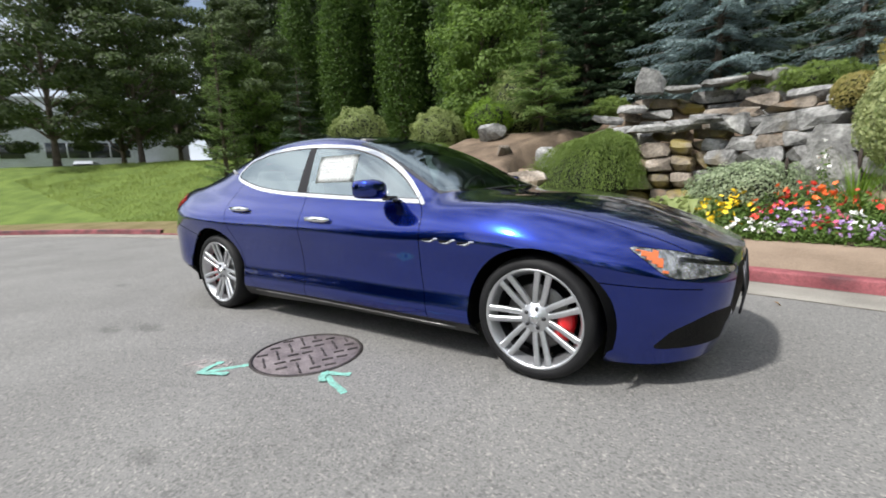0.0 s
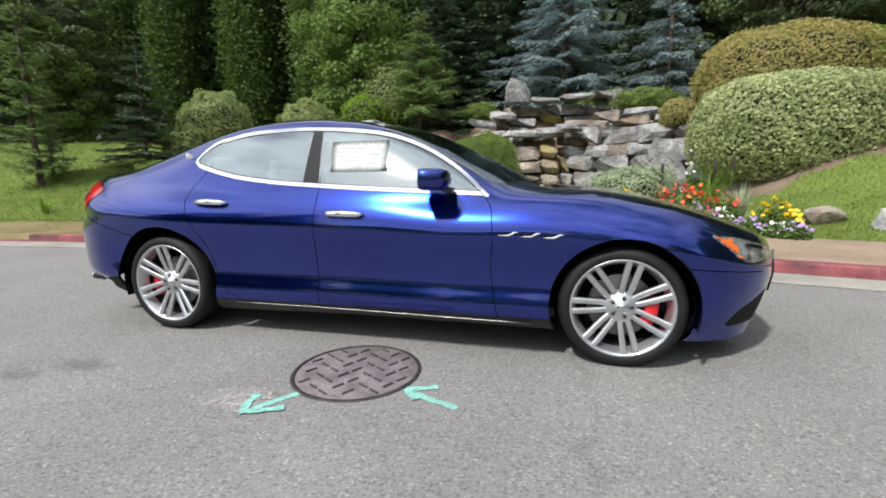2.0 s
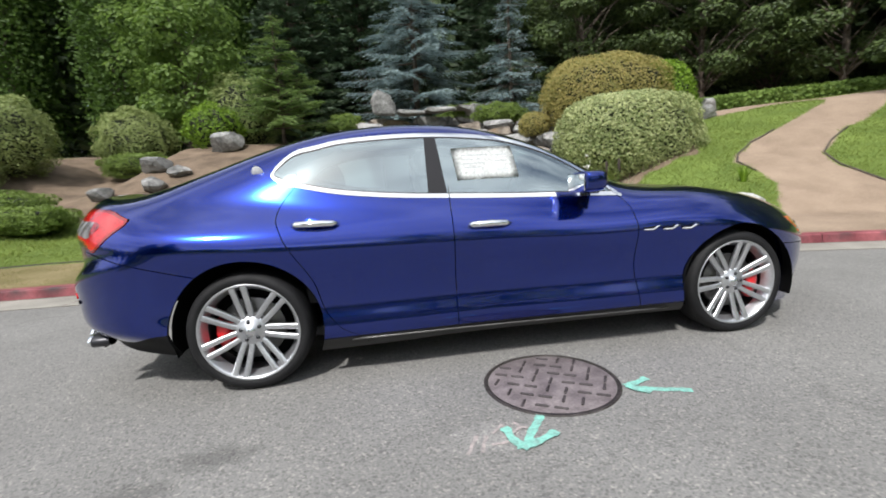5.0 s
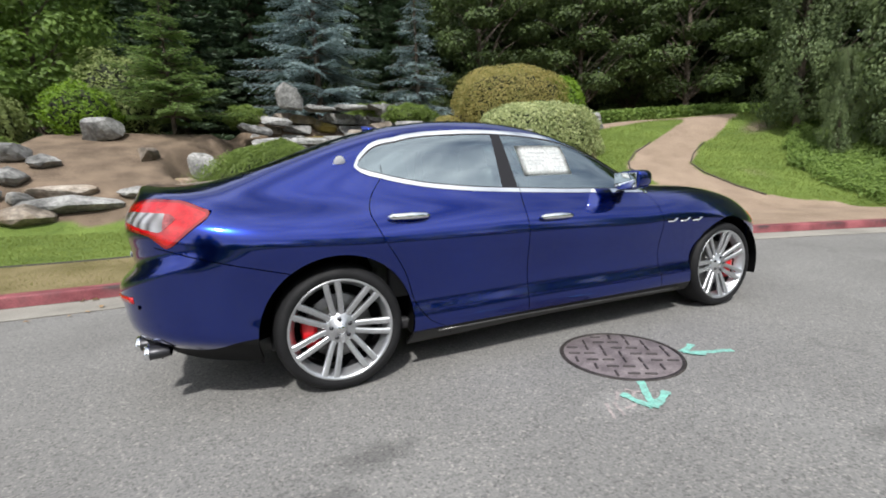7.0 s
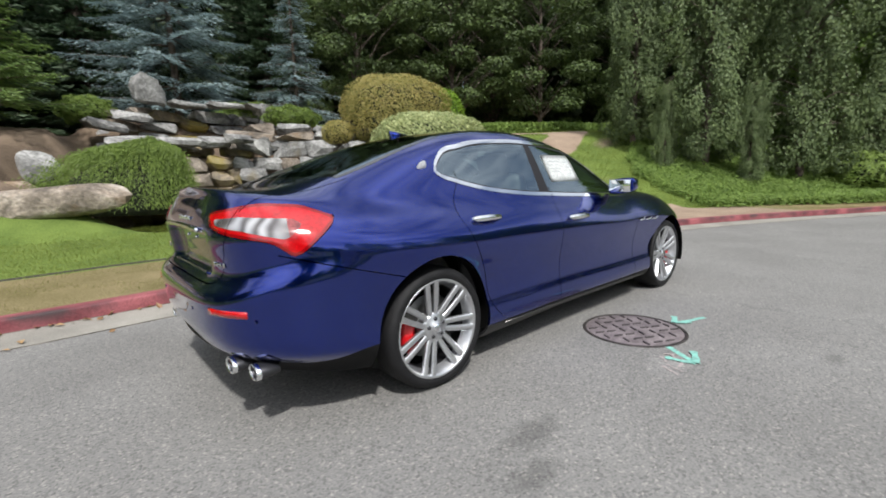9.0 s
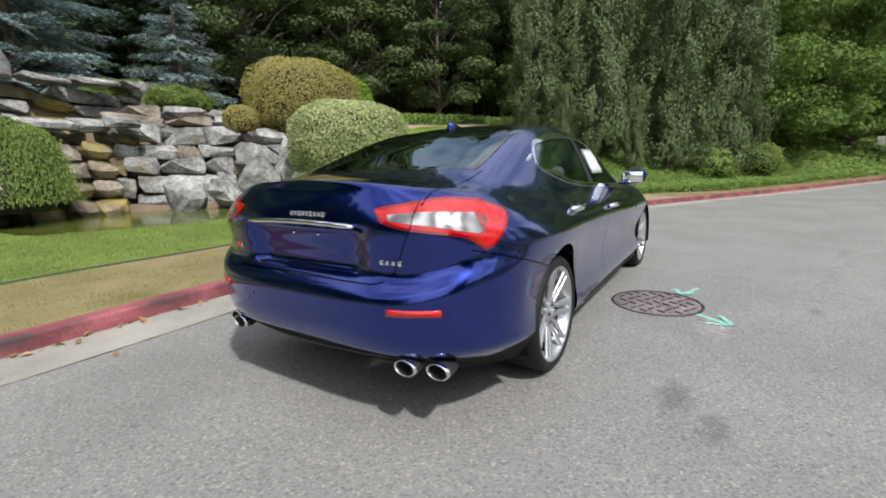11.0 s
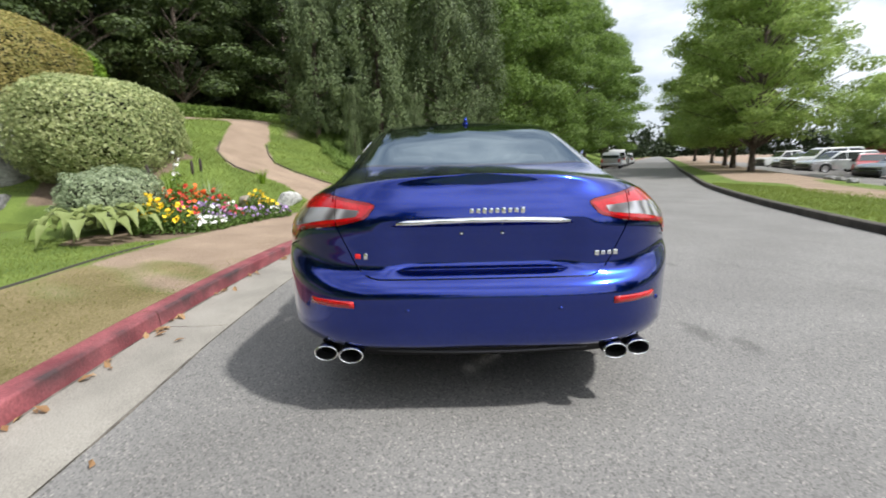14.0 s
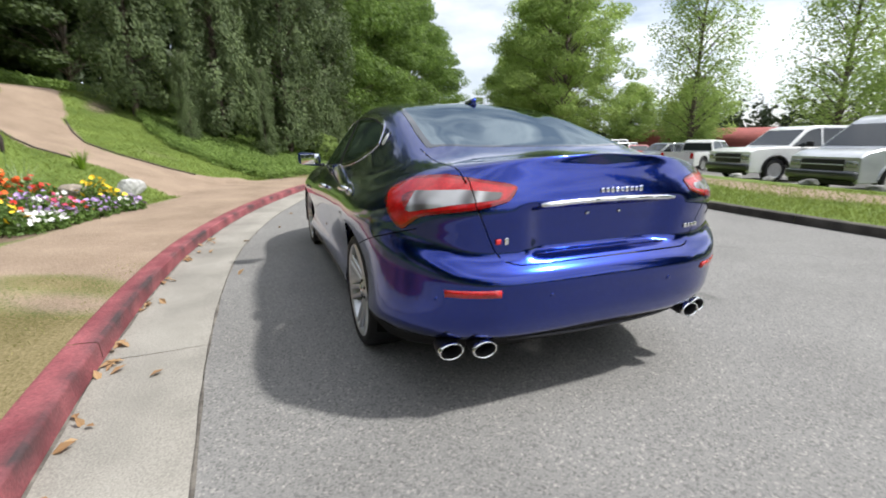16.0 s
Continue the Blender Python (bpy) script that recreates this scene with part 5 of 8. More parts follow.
SHEET = (-0.275, 0.105, 1.095, 1.288)
bm = bmesh.new()
gx, gz = np.linspace(SHEET[0], SHEET[1], 9), np.linspace(SHEET[2], SHEET[3], 7)
vv = [[bm.verts.new(on_glass(x + 0.10 * (1.19 - z), z, -0.004)) for z in gz] for x in gx]
for i in range(8):
    for j in range(6):
        bm.faces.new([vv[i][j], vv[i + 1][j], vv[i + 1][j + 1], vv[i][j + 1]])
bmesh.ops.solidify(bm, geom=bm.faces[:], thickness=0.001)
sheet = part("window_sheet", bm, PAPER, car, "white printed sheet stuck to the window")
for x0, x1, z in ((-0.22, -0.06, 1.24), (-0.02, 0.06, 1.235), (-0.22, -0.10, 1.215), (-0.22, -0.08, 1.19), (-0.02, 0.06, 1.20), (-0.22, -0.10, 1.165), (-0.03, 0.055, 1.135), (-0.03, 0.055, 1.145)):
    a, b = on_glass(x0 + 0.1 * (1.19 - z), z - 0.0022, -0.0062), on_glass(x1 + 0.1 * (1.19 - z), z - 0.0022, -0.0062)
    c, d = on_glass(x1 + 0.1 * (1.19 - z), z + 0.0022, -0.0062), on_glass(x0 + 0.1 * (1.19 - z), z + 0.0022, -0.0062)
    part("print_bar", solid([a, b, c, d], [(0, 1, 2, 3)]), INK, sheet)

# parking sensors in the rear bumper
for y in (-0.80, -0.33, 0.33, 0.80):
    bm = lathe([(0.0005, -0.0025), (0.009, -0.0025), (0.011, 0.0)], 18, "x")
    bmesh.ops.translate(bm, vec=(tail_x(y, 0.56) - 0.001, y, 0.56), verts=bm.verts)
    part("parking_sensor", bm, PAINT, car)

# ---- plants ----
RNG = np.random.default_rng(7)


def leaf_cards(centres, size, aspect=0.6, up=None, jitter=0.35, fold=True, axis=None, facing=None):
    """A mesh of small leaves, each two triangles folded along the middle, scattered on the given centres."""
    n = len(centres)
    a = RNG.normal(size=(n, 3)) if axis is None else axis + RNG.normal(size=(n, 3)) * jitter
    a /= np.linalg.norm(a, axis=1)[:, None] + 1e-9
    if facing is not None:
        a -= facing * np.sum(a * facing, 1)[:, None] * 0.8
        a /= np.linalg.norm(a, axis=1)[:, None] + 1e-9
        b = np.cross(facing + RNG.normal(size=(n, 3)) * jitter, a)
    else:
        b = RNG.normal(size=(n, 3))
    if up is not None:
        b = np.cross(a, up + RNG.normal(size=(n, 3)) * 0.5)
    b -= a * np.sum(a * b, 1)[:, None]
    b /= np.linalg.norm(b, axis=1)[:, None] + 1e-9
    c = np.cross(a, b)
    s = (size * RNG.uniform(0.65, 1.35, n))[:, None]
    p0, p2 = centres - a * s * 0.5, centres + a * s * 0.5
    lift = c * s * 0.12 if fold else 0
    p1, p3 = centres + b * s * 0.5 * aspect + lift, centres - b * s * 0.5 * aspect + lift
    v = np.stack([p0, p1, p2, p3], 1).reshape(-1, 3)
    i = np.arange(n)[:, None] * 4
    return v, np.concatenate([i + 0, i + 1, i + 2, i + 3], 1)


def limb_mesh(name, limbs, n=7):
    """Tapered limbs, each a list of (point, radius), in one mesh."""
    V, F, o = [], [], 0
    for limb in limbs:
        m = len(limb)
        for i, (p, r) in enumerate(limb):
            p = np.array(p, float)
            d = np.array(limb[min(i + 1, m - 1)][0], float) - np.array(limb[max(i - 1, 0)][0], float)
            d /= np.linalg.norm(d) + 1e-9
            u = np.cross(d, (0.3, 0.9, 0.2))
            u /= np.linalg.norm(u) + 1e-9
            w = np.cross(d, u)
            for k in range(n):
                a = 2 * math.pi * k / n
                V.append(p + (u * math.cos(a) + w * math.sin(a)) * r)
        for i in range(m - 1):
            for k in range(n):
                F.append((o + i * n + k, o + i * n + (k + 1) % n, o + (i + 1) * n + (k + 1) % n, o + (i + 1) * n + k))
        o += m * n
    return raw_mesh(name, np.array(V), np.array(F))


BARK = surface("grey_brown_bark", (0.06, 0.045, 0.034), (0.16, 0.125, 0.10), 5, 0.95, 0, 0.8, 30, dist=0.05)


def tree(name, label, height, limbs, leaves, leaf_mat, category="tree", crown_name="crown"):
    """A tree at the origin: trunk and limbs, and a crown of leaves."""
    t = new(name)
    tagged(t, label, category)
    put("trunk", limb_mesh("trunk", limbs[:1], 10), BARK, t)
    put("branching", limb_mesh("branching", limbs[1:], 5), BARK, t, kind="stuff")
    put(crown_name, raw_mesh(crown_name, *leaves, smooth_faces=False), leaf_mat, t, kind="stuff")
    return t


def spread_tree(height, radius, base, n_clumps, per_clump, leaf, clump_r, shape=1.0, droop=0.0, seed=1, lean=0.0, flat=0.75):
    """Limbs and leaves of a broad-leaved tree: clumps at the ends of limbs, gaps between."""
    r = np.random.default_rng(seed)
    limbs = [[((0, 0, 0), 0.03 * height * 0.55), ((0.02, 0.01, base * 0.6), 0.022 * height * 0.55), ((lean * 0.3, 0.03, base + 0.35 * (height - base)), 0.014 * height * 0.55), ((lean, 0, height * 0.92), 0.02)]]
    pts = []
    for k in range(n_clumps):
        f = (k + 0.5) / n_clumps
        h = base + (height - base) * (0.02 + 0.98 * f)
        g = math.sin(math.pi * min(1, 0.12 + 0.88 * f) ** shape) ** 0.7
        a = k * 2.39996 + r.uniform(-0.4, 0.4)
        d = radius * g * r.uniform(0.15, 1.0) ** 0.65
        c = np.array([d * math.cos(a) + lean * f, d * math.sin(a), h + r.uniform(-0.3, 0.3)])
        pts.append(c)
        root = np.array([lean * f * 0.6, 0, max(base * 0.8, h - 0.55 * d - 0.5)])
        limbs.append([(root, 0.008 * height * 0.5 * (1 - 0.6 * f)), ((root + c) / 2 + (0, 0, 0.12 * d), 0.004 * height * 0.5), (c, 0.008)])
    V, F, o = [], [], 0
    for c in pts:
        m = int(per_clump * r.uniform(0.6, 1.3))
        q = r.normal(size=(m, 3))
        q /= np.linalg.norm(q, axis=1)[:, None]
        face = q * 0.8 + np.array([0, 0, 0.55]) + 0.25 * np.array([c[0], c[1], 0]) / (np.hypot(c[0], c[1]) + 0.3)
        face /= np.linalg.norm(face, axis=1)[:, None] + 1e-9
        q *= (clump_r * r.uniform(0.75, 1.3)) * r.uniform(0.25, 1.0, (m, 1)) ** 0.5 * np.array([1.2, 1.2, flat])
        if droop:
            q[:, 2] -= droop * r.uniform(0, 1, m) ** 1.5
        v, f = leaf_cards(c + q, leaf, 0.62, facing=face, jitter=0.5)
        V.append(v)
        F.append(f + o)
        o += len(v)
    return limbs, (np.concatenate(V), np.concatenate(F))


def needle_tree(height, radius, base, whorls, per_whorl, leaf, seed=1, droop=0.25, power=0.9, width=0.22, dense=1.0, tip=0.0):
    """Limbs and needles of a conifer: tiers of boughs, each a flat fan of short sprays."""
    r = np.random.default_rng(seed)
    limbs = [[((0, 0, 0), 0.016 * height), ((0, 0, height * 0.5), 0.009 * height), ((0, 0, height), 0.01)]]
    C, A = [], []
    for k in range(whorls):
        f = k / (whorls - 1)
        h = base + (height * 0.985 - base) * f
        L = radius * (1 - f) ** power + tip
        for b in range(max(3, int(per_whorl * (1 - 0.55 * f)))):
            a = 2 * math.pi * (b + r.uniform(0, 0.8)) / max(3, int(per_whorl * (1 - 0.55 * f))) + k * 1.3
            ll = L * r.uniform(0.7, 1.1)
            d = np.array([math.cos(a), math.sin(a), 0])
            side_d = np.array([-d[1], d[0], 0])
            hh = h + r.uniform(-0.1, 0.1)
            mid = np.array([0, 0, hh]) + d * ll * 0.5 + (0, 0, -droop * ll * 0.25)
            end = np.array([0, 0, hh]) + d * ll + (0, 0, -droop * ll * 0.6 + 0.12 * ll)
            limbs.append([((0, 0, hh), 0.012 + 0.012 * ll), (mid, 0.010 + 0.006 * ll), (end, 0.006)])
            m = int(dense * (14 + 42 * ll))
            s = r.uniform(0.1, 1.0, m) ** 0.7
            p0 = np.array([0, 0, hh])
            p = p0 + (mid - p0) * np.minimum(s * 2, 1)[:, None] + (end - mid) * np.maximum(s * 2 - 1, 0)[:, None]
            off = r.uniform(-1, 1, m) * width * ll * (1.15 - s) ** 0.6 * 1.4
            p = p + side_d * off[:, None] + np.array([0, 0, 1]) * (r.uniform(-0.06, 0.05, m) - 0.10 * np.abs(off))[:, None]
            C.append(p)
            A.append(d * 0.9 + side_d * (np.sign(off) * 0.7)[:, None] + np.array([0, 0, 0.12]))
    C, A = np.concatenate(C), np.concatenate(A)
    return limbs, leaf_cards(C, leaf, 0.34, axis=A, jitter=0.28)


GREEN = leafy("mid_green_leaves", (0.055, 0.105, 0.02), (0.23, 0.34, 0.075), 0.5)
DEEP = leafy("deep_green_leaves", (0.014, 0.028, 0.010), (0.125, 0.18, 0.05), 0.25)
POPLAR = leafy("poplar_leaves", (0.026, 0.060, 0.012), (0.135, 0.225, 0.045), 0.5)
BRIGHT = leafy("bright_green_leaves", (0.15, 0.24, 0.05), (0.44, 0.56, 0.17), 0.6)
BLUE = leafy("blue_grey_needles", (0.075, 0.125, 0.13), (0.42, 0.53, 0.54), 0.15)
FIR = leafy("fresh_green_needles", (0.055, 0.105, 0.032), (0.25, 0.36, 0.10), 0.3)
DARK_FIR = leafy("dark_green_needles", (0.022, 0.045, 0.024), (0.09, 0.14, 0.07), 0.25)
BIRCH = leafy("weeping_leaves", (0.030, 0.054, 0.022), (0.21, 0.275, 0.108), 0.28)


def scaled(m, k, kz=None):
    return m @ Matrix.Diagonal((k, k, kz or k, 1))


def stand(ob, spots):
    """Places a tree and its copies on the garden ground: (x, y, turn, scale)."""
    for i, (x, y, turn, k) in enumerate(spots):
        z = float(garden_z(x, y)) - 0.05 if y > KERB(x) else float(far_z(x, y)) - 0.05
        m = scaled(pose(x, y, z, 0, 0, turn), k)
        if i == 0:
            ob.matrix_basis = m
        else:
            copy_thing(ob, m)


def poplar():
    r = np.random.default_rng(3)
    H = 16
    limbs = [[((0, 0, 0), 0.3), ((0, 0, 6), 0.2), ((0, 0, H), 0.03)]]
    C = []
    for k in range(90):
        h = 1.2 + (H - 1.6) * (k / 89) ** 0.9
        R = 1.75 * math.sin(math.pi * min(1, 0.10 + 0.9 * k / 89) ** 0.8) ** 0.6
        a = k * 2.4
        c = np.array([R * 0.7 * math.cos(a), R * 0.7 * math.sin(a), h])
        limbs.append([((0, 0, max(0.8, h - 1.6)), 0.05), (c * (0.6, 0.6, 1) - (0, 0, 0.4), 0.03), (c + (0, 0, 0.5), 0.008)])
        q = r.normal(size=(240, 3)) * (0.42, 0.42, 0.75)
        C.append(c + q)
    return tree("poplar", "tall columnar poplar with dense mid-green leaves", H, limbs, leaf_cards(np.concatenate(C), 0.20, 0.75), POPLAR)


stand(poplar(), [(-16 + 3.1 * i - (2.5 if i % 2 else 0), 27 + (3.0 if i % 2 else 0) + 0.6 * math.sin(i * 2.1), 47 * i, 1.0 + 0.12 * math.sin(i * 1.7)) for i in range(-6, 6)])


def bough_tree(height, radius, base, tiers, per_tier, needle, seed, droop=0.35, power=0.8, step=0.055, hang=0.35):
    """Limbs and needles of a spruce: tiers of separate boughs, each with side twigs set with short needles."""
    r = np.random.default_rng(seed)
    limbs = [[((0, 0, 0), 0.016 * height), ((0, 0, height * 0.5), 0.009 * height), ((0, 0, height), 0.01)]]
    C, A, U = [], [], []
    for k in range(tiers):
        f = k / (tiers - 1)
        h = base + (height * 0.97 - base) * f ** 0.92
        n = max(4, int(per_tier * (1 - 0.45 * f)))
        for b in range(n):
            a = 2 * math.pi * (b + r.uniform(0, 0.7)) / n + k * 1.3
            L = (radius * (1 - f) ** power + 0.18) * r.uniform(0.68, 1.1)
            d = np.array([math.cos(a), math.sin(a), 0])
            w = np.array([-d[1], d[0], 0])
            hh = h + r.uniform(-0.22, 0.22)

            def axis_at(s):
                return np.array([0, 0, hh]) + d * L * np.asarray(s)[..., None] + np.array([0, 0, 1.0]) * (L * (0.14 * np.asarray(s) - droop * np.asarray(s) ** 1.5 + 0.30 * droop * np.asarray(s) ** 3))[..., None]
            limbs.append([(axis_at(0.0), 0.010 + 0.012 * L), (axis_at(0.5), 0.008 + 0.006 * L), (axis_at(1.0), 0.005)])
            for s in np.arange(0.16, 1.01, max(0.03, 0.095 / L)):
                for side_ in (-1, 1):
                    tl = (0.34 * L * (1.12 - s) ** 0.8 + 0.10) * r.uniform(0.7, 1.15)
                    td = d * 0.62 + w * side_ * 0.85 + np.array([0, 0, -hang * r.uniform(0.3, 1.2)])
                    td /= np.linalg.norm(td)
                    q = np.arange(0.02, tl, step)
                    p = axis_at(s) + td * q[:, None] + np.array([0, 0, -0.25]) * (q ** 2)[:, None]
                    C.append(p + r.normal(size=p.shape) * 0.022)
                    A.append(np.repeat(td[None], len(p), 0) + w * side_ * 0.3 * r.normal(size=(len(p), 1)))
                    U.append(np.repeat(np.array([[0.25 * d[0], 0.25 * d[1], 1.0]]), len(p), 0))
    C, A, U = np.concatenate(C), np.concatenate(A), np.concatenate(U)
    return limbs, leaf_cards(C, needle, 0.42, axis=A, jitter=0.35, facing=U)


big_blue = tree("blue_spruce", "large blue-grey spruce with tiered drooping boughs", 10, *bough_tree(10.5, 3.9, 0.3, 14, 10, 0.125, 5, 0.34), BLUE)
stand(big_blue, [(1.3, 18.2, 0, 1.0)])
slim_blue = tree("blue_spruce", "slim blue-grey spruce with hanging twigs beside the rock wall", 6, *bough_tree(6.6, 1.75, 0.2, 17, 9, 0.10, 6, 0.45, 0.9, 0.05, 0.8), BLUE)
stand(slim_blue, [(5.0, 15.2, 130, 1.0)])
fir = tree("small_fir", "young green fir with open tiers above the rocks", 5, *bough_tree(4.5, 1.85, 0.75, 12, 9, 0.115, 9, 0.12, 0.95, 0.045, 0.10), FIR)
stand(fir, [(-3.95, 13.0, 20, 0.98)])
dark_fir = tree("dark_spruce", "tall dark spruce in the shade of the grove", 14, *needle_tree(14, 3.4, 0.8, 26, 13, 0.34, 11, 0.4, 0.8, 0.22, 0.8), DARK_FIR)
young_spruce = tree("dark_spruce", "small dark spruce before the poplars", 4, *bough_tree(3.9, 1.25, 0.25, 12, 9, 0.11, 31, 0.3, 0.9, 0.05, 0.25), DARK_FIR)
stand(young_spruce, [(-11.8, 8.3, 60, 1.0)])
slim_fir = tree("slim_conifer", "slim grey-green conifer at the bend of the bank", 6, *bough_tree(5.6, 0.75, 0.4, 18, 8, 0.10, 33, -0.15, 0.8, 0.05, 0.2), FIR)
stand(slim_fir, [(-12.7, 5.7, 15, 1.0), (-13.2, 6.4, 120, 0.62)])
stand(dark_fir, [(-4.5, 20.5, 0, 1.0), (-1.2, 23, 70, 1.1), (6.5, 22, 200, 1.1), (-11.0, -15.5, 10, 1.0), (-15.5, -17.5, 140, 1.1)])
maple = tree("broadleaf_tree", "spreading broad-leaved tree with bright green crown", 11, *spread_tree(11, 4.3, 1.5, 130, 470, 0.135, 0.75, 0.9, 0, 21, 0.0, 0.55), BRIGHT)
stand(maple, [(20.5, -17.0, 0, 1.05), (27.5, -20.5, 80, 1.1), (34, -24, 160, 1.0), (45, -29.5, 20, 1.1), (60, -36, 250, 1.2)])
grove = tree("grove_tree", "tall dark woodland tree behind the garden", 14, *spread_tree(14, 4.6, 1.9, 64, 430, 0.21, 0.95, 0.85, 0, 31, 0.0, 0.5), DEEP)
stand(grove, [(-26.6, 4.8, 0, 0.85), (-25.4, 8.2, 90, 0.9), (-31, 13, 200, 1.0), (-34, 2, 20, 0.95), (-29, 18, 50, 1.0), (9, 17, 0, 1.0), (14, 15.5, 60, 0.95), (18.5, 13.0, 120, 1.0), (12, 21, 200, 1.1), (20, 18, 300, 1.1), (23.5, 9.5, 40, 1.0), (27, 14, 10, 1.1), (16, 25, 170, 1.2), (-38, 12, 80, 1.25), (-37, 21, 200, 1.25), (-45, 5, 300, 1.3)])
street = tree("street_side_tree", "broad-leaved tree with sunlit green foliage beside the street", 11, *spread_tree(12, 4.0, 0.7, 84, 620, 0.155, 0.9, 0.85, 0, 41, 0.0, 0.55), GREEN)
stand(street, [(20.5, 0.2, 0, 1.05), (24.5, -2.6, 70, 1.18), (29, -4.8, 150, 1.25), (35, -8.0, 220, 1.3), (46, -13.5, 300, 1.5), (58, -19.5, 30, 1.5), (75, -28, 100, 1.6)])


def plume_tree(height, radius, plumes, leaves_each, leaf, seed):
    """A weeping tree: a ragged column of separate hanging plumes of small leaves, with dark gaps between them."""
    r = np.random.default_rng(seed)
    limbs = [[((0, 0, 0), 0.11), ((0.1, 0.05, height * 0.5), 0.07), ((0, 0, height * 0.97), 0.02)]]
    C, U = [], []
    for k in range(plumes):
        f = (k + 0.5) / plumes
        top = height * (0.07 + 0.93 * f)
        a = k * 2.39996 + r.uniform(-0.5, 0.5)
        out = radius * (1.0 - 0.45 * f ** 2) * (0.75 + 0.35 * math.sin(5.0 * f + 2 * a)) * r.uniform(0.55, 1.2)
        d = np.array([math.cos(a), math.sin(a), 0])
        tip = d * out + np.array([0, 0, top])
        limbs.append([((0, 0, top * 0.93), 0.022), (d * out * 0.6 + (0, 0, top + 0.18), 0.014), (tip, 0.006)])
        length, wide = r.uniform(0.6, 1.5), r.uniform(0.26, 0.52)
        length = min(length, top - 0.1)
        n = int(leaves_each * length)
        u = r.uniform(0, 1, n) ** 0.85
        w = wide * np.sin(np.pi * np.clip(0.12 + 0.88 * u, 0, 1)) ** 0.6 * (1 - 0.35 * u)
        # strands gather within a plume
        ang = r.choice(r.uniform(0, 2 * math.pi, 14), n) + r.normal(size=n) * 0.30
        rad = w * r.uniform(0.35, 1.0, n) ** 0.5
        p = tip + np.stack([rad * np.cos(ang), rad * np.sin(ang), 0.22 - length * u], 1) + d * (0.25 * u * (1 - u))[:, None] + r.normal(size=(n, 3)) * 0.035
        C.append(p)
        U.append(np.stack([np.cos(ang) + d[0], np.sin(ang) + d[1], 0.9 - u], 1))
    C, U = np.concatenate(C), np.concatenate(U)
    U /= np.linalg.norm(U, axis=1)[:, None] + 1e-9
    return limbs, leaf_cards(C, leaf, 0.5, axis=np.array([0, 0, -1.0]), jitter=0.45, facing=U)


weeper = tree("weeping_tree", "weeping tree with hanging plumes of grey-green foliage", 9, *plume_tree(9.0, 1.2, 110, 300, 0.10, 51), BIRCH)
stand(weeper, [(13.0, 2.5, 0, 1.0), (14.4, 0.3, 100, 1.05), (12.9, 4.9, 220, 0.9), (16.6, -1.4, 300, 0.95), (16.2, 2.6, 40, 1.15), (11.8, 3.3, 150, 0.30), (12.7, 1.2, 10, 0.34)])
light_tree = tree("garden_tree", "light green garden tree with airy crown", 9, *spread_tree(8.5, 2.4, 1.0, 60, 230, 0.2, 0.7, 0.9, 0, 61), GREEN)
stand(light_tree, [(-8.2, 16.2, 0, 1.0), (-28, 17, 90, 0.9)])

birch = tree("birch", "slender birch with thin airy crown and pale trunk", 11, *spread_tree(11, 2.1, 2.0, 70, 260, 0.12, 0.75, 0.85, 0.3, 71), BRIGHT)
stand(birch, [(17.9, -25.5, 0, 1.3), (7.0, -27, 90, 1.05), (3.0, -30, 200, 1.1), (15, -36, 40, 1.2)])
park = tree("park_tree", "round green tree at the edge of the car park", 8, *spread_tree(7.5, 3.4, 1.4, 70, 380, 0.17, 0.85, 1.0, 0, 81), BRIGHT)
stand(park, [(36, -47, 90, 1.0), (7.5, -37, 210, 0.85), (-4, -34, 120, 1.1), (-12, -32, 10, 1.2), (-20, -30, 60, 1.2), (31, -42, 300, 1.1), (42, -44, 20, 1.2)])


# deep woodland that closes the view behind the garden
# canopy shade is put into the near-black leaf colour
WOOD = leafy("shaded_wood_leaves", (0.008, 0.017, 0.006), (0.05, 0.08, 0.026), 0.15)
r = np.random.default_rng(90)
C = []
for line, n, tall in (([(-6, 30), (8, 28), (20, 23), (27, 15), (33, 7), (44, 0.5), (62, -9), (90, -24)], 100000, 15), ([(-75, 40), (-52, 34), (-30, 30), (-6, 30)], 60000, 24), ([(90, -24), (112, -60), (70, -92), (10, -72), (-40, -50), (-75, -20), (-90, 10)], 40000, 4.5)):
    p = np.array(line, float)
    L = np.concatenate([[0], np.cumsum(np.hypot(*np.diff(p, axis=0).T))])
    s_ = r.uniform(0, L[-1], n)
    x, y = np.interp(s_, L, p[:, 0]), np.interp(s_, L, p[:, 1])
    z = r.uniform(0, 1, n) ** 1.1
    lump = np.array([noise.noise(Vector((a * 0.35, b * 0.35, c * 6))) for a, b, c in zip(x, y, z)])
    C.append(np.stack([x + r.normal(size=n) * 0.7 + 1.2 * lump, y + r.normal(size=n) * 0.7 + 1.2 * lump, 1.0 + z * (tall + 3.0 * np.sin(s_ * 0.9) + 2 * np.sin(s_ * 2.3))], 1))
C = np.concatenate(C)
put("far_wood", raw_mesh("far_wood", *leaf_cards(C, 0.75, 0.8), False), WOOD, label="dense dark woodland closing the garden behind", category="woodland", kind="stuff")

# kerbs in cast lengths, gutter slabs
def kerb_run(line, a, b, length, profile, name, mat_, parent, sign=1):
    x = a
    k = 0
    while x < b - 0.05:
        e = min(x + length, b)
        PX, PY, PZ = strip_along(line, x + 0.004, e - 0.004, [(sign * o, z) for o, z in profile], min(0.2, (e - x) / 3))
        if sign < 0:
            PX, PY, PZ = PX[::-1], PY[::-1], PZ[::-1]
        piece = put(name, grid_mesh(name, PX, PY, PZ), mat_, parent)
        x = e
        k += 1


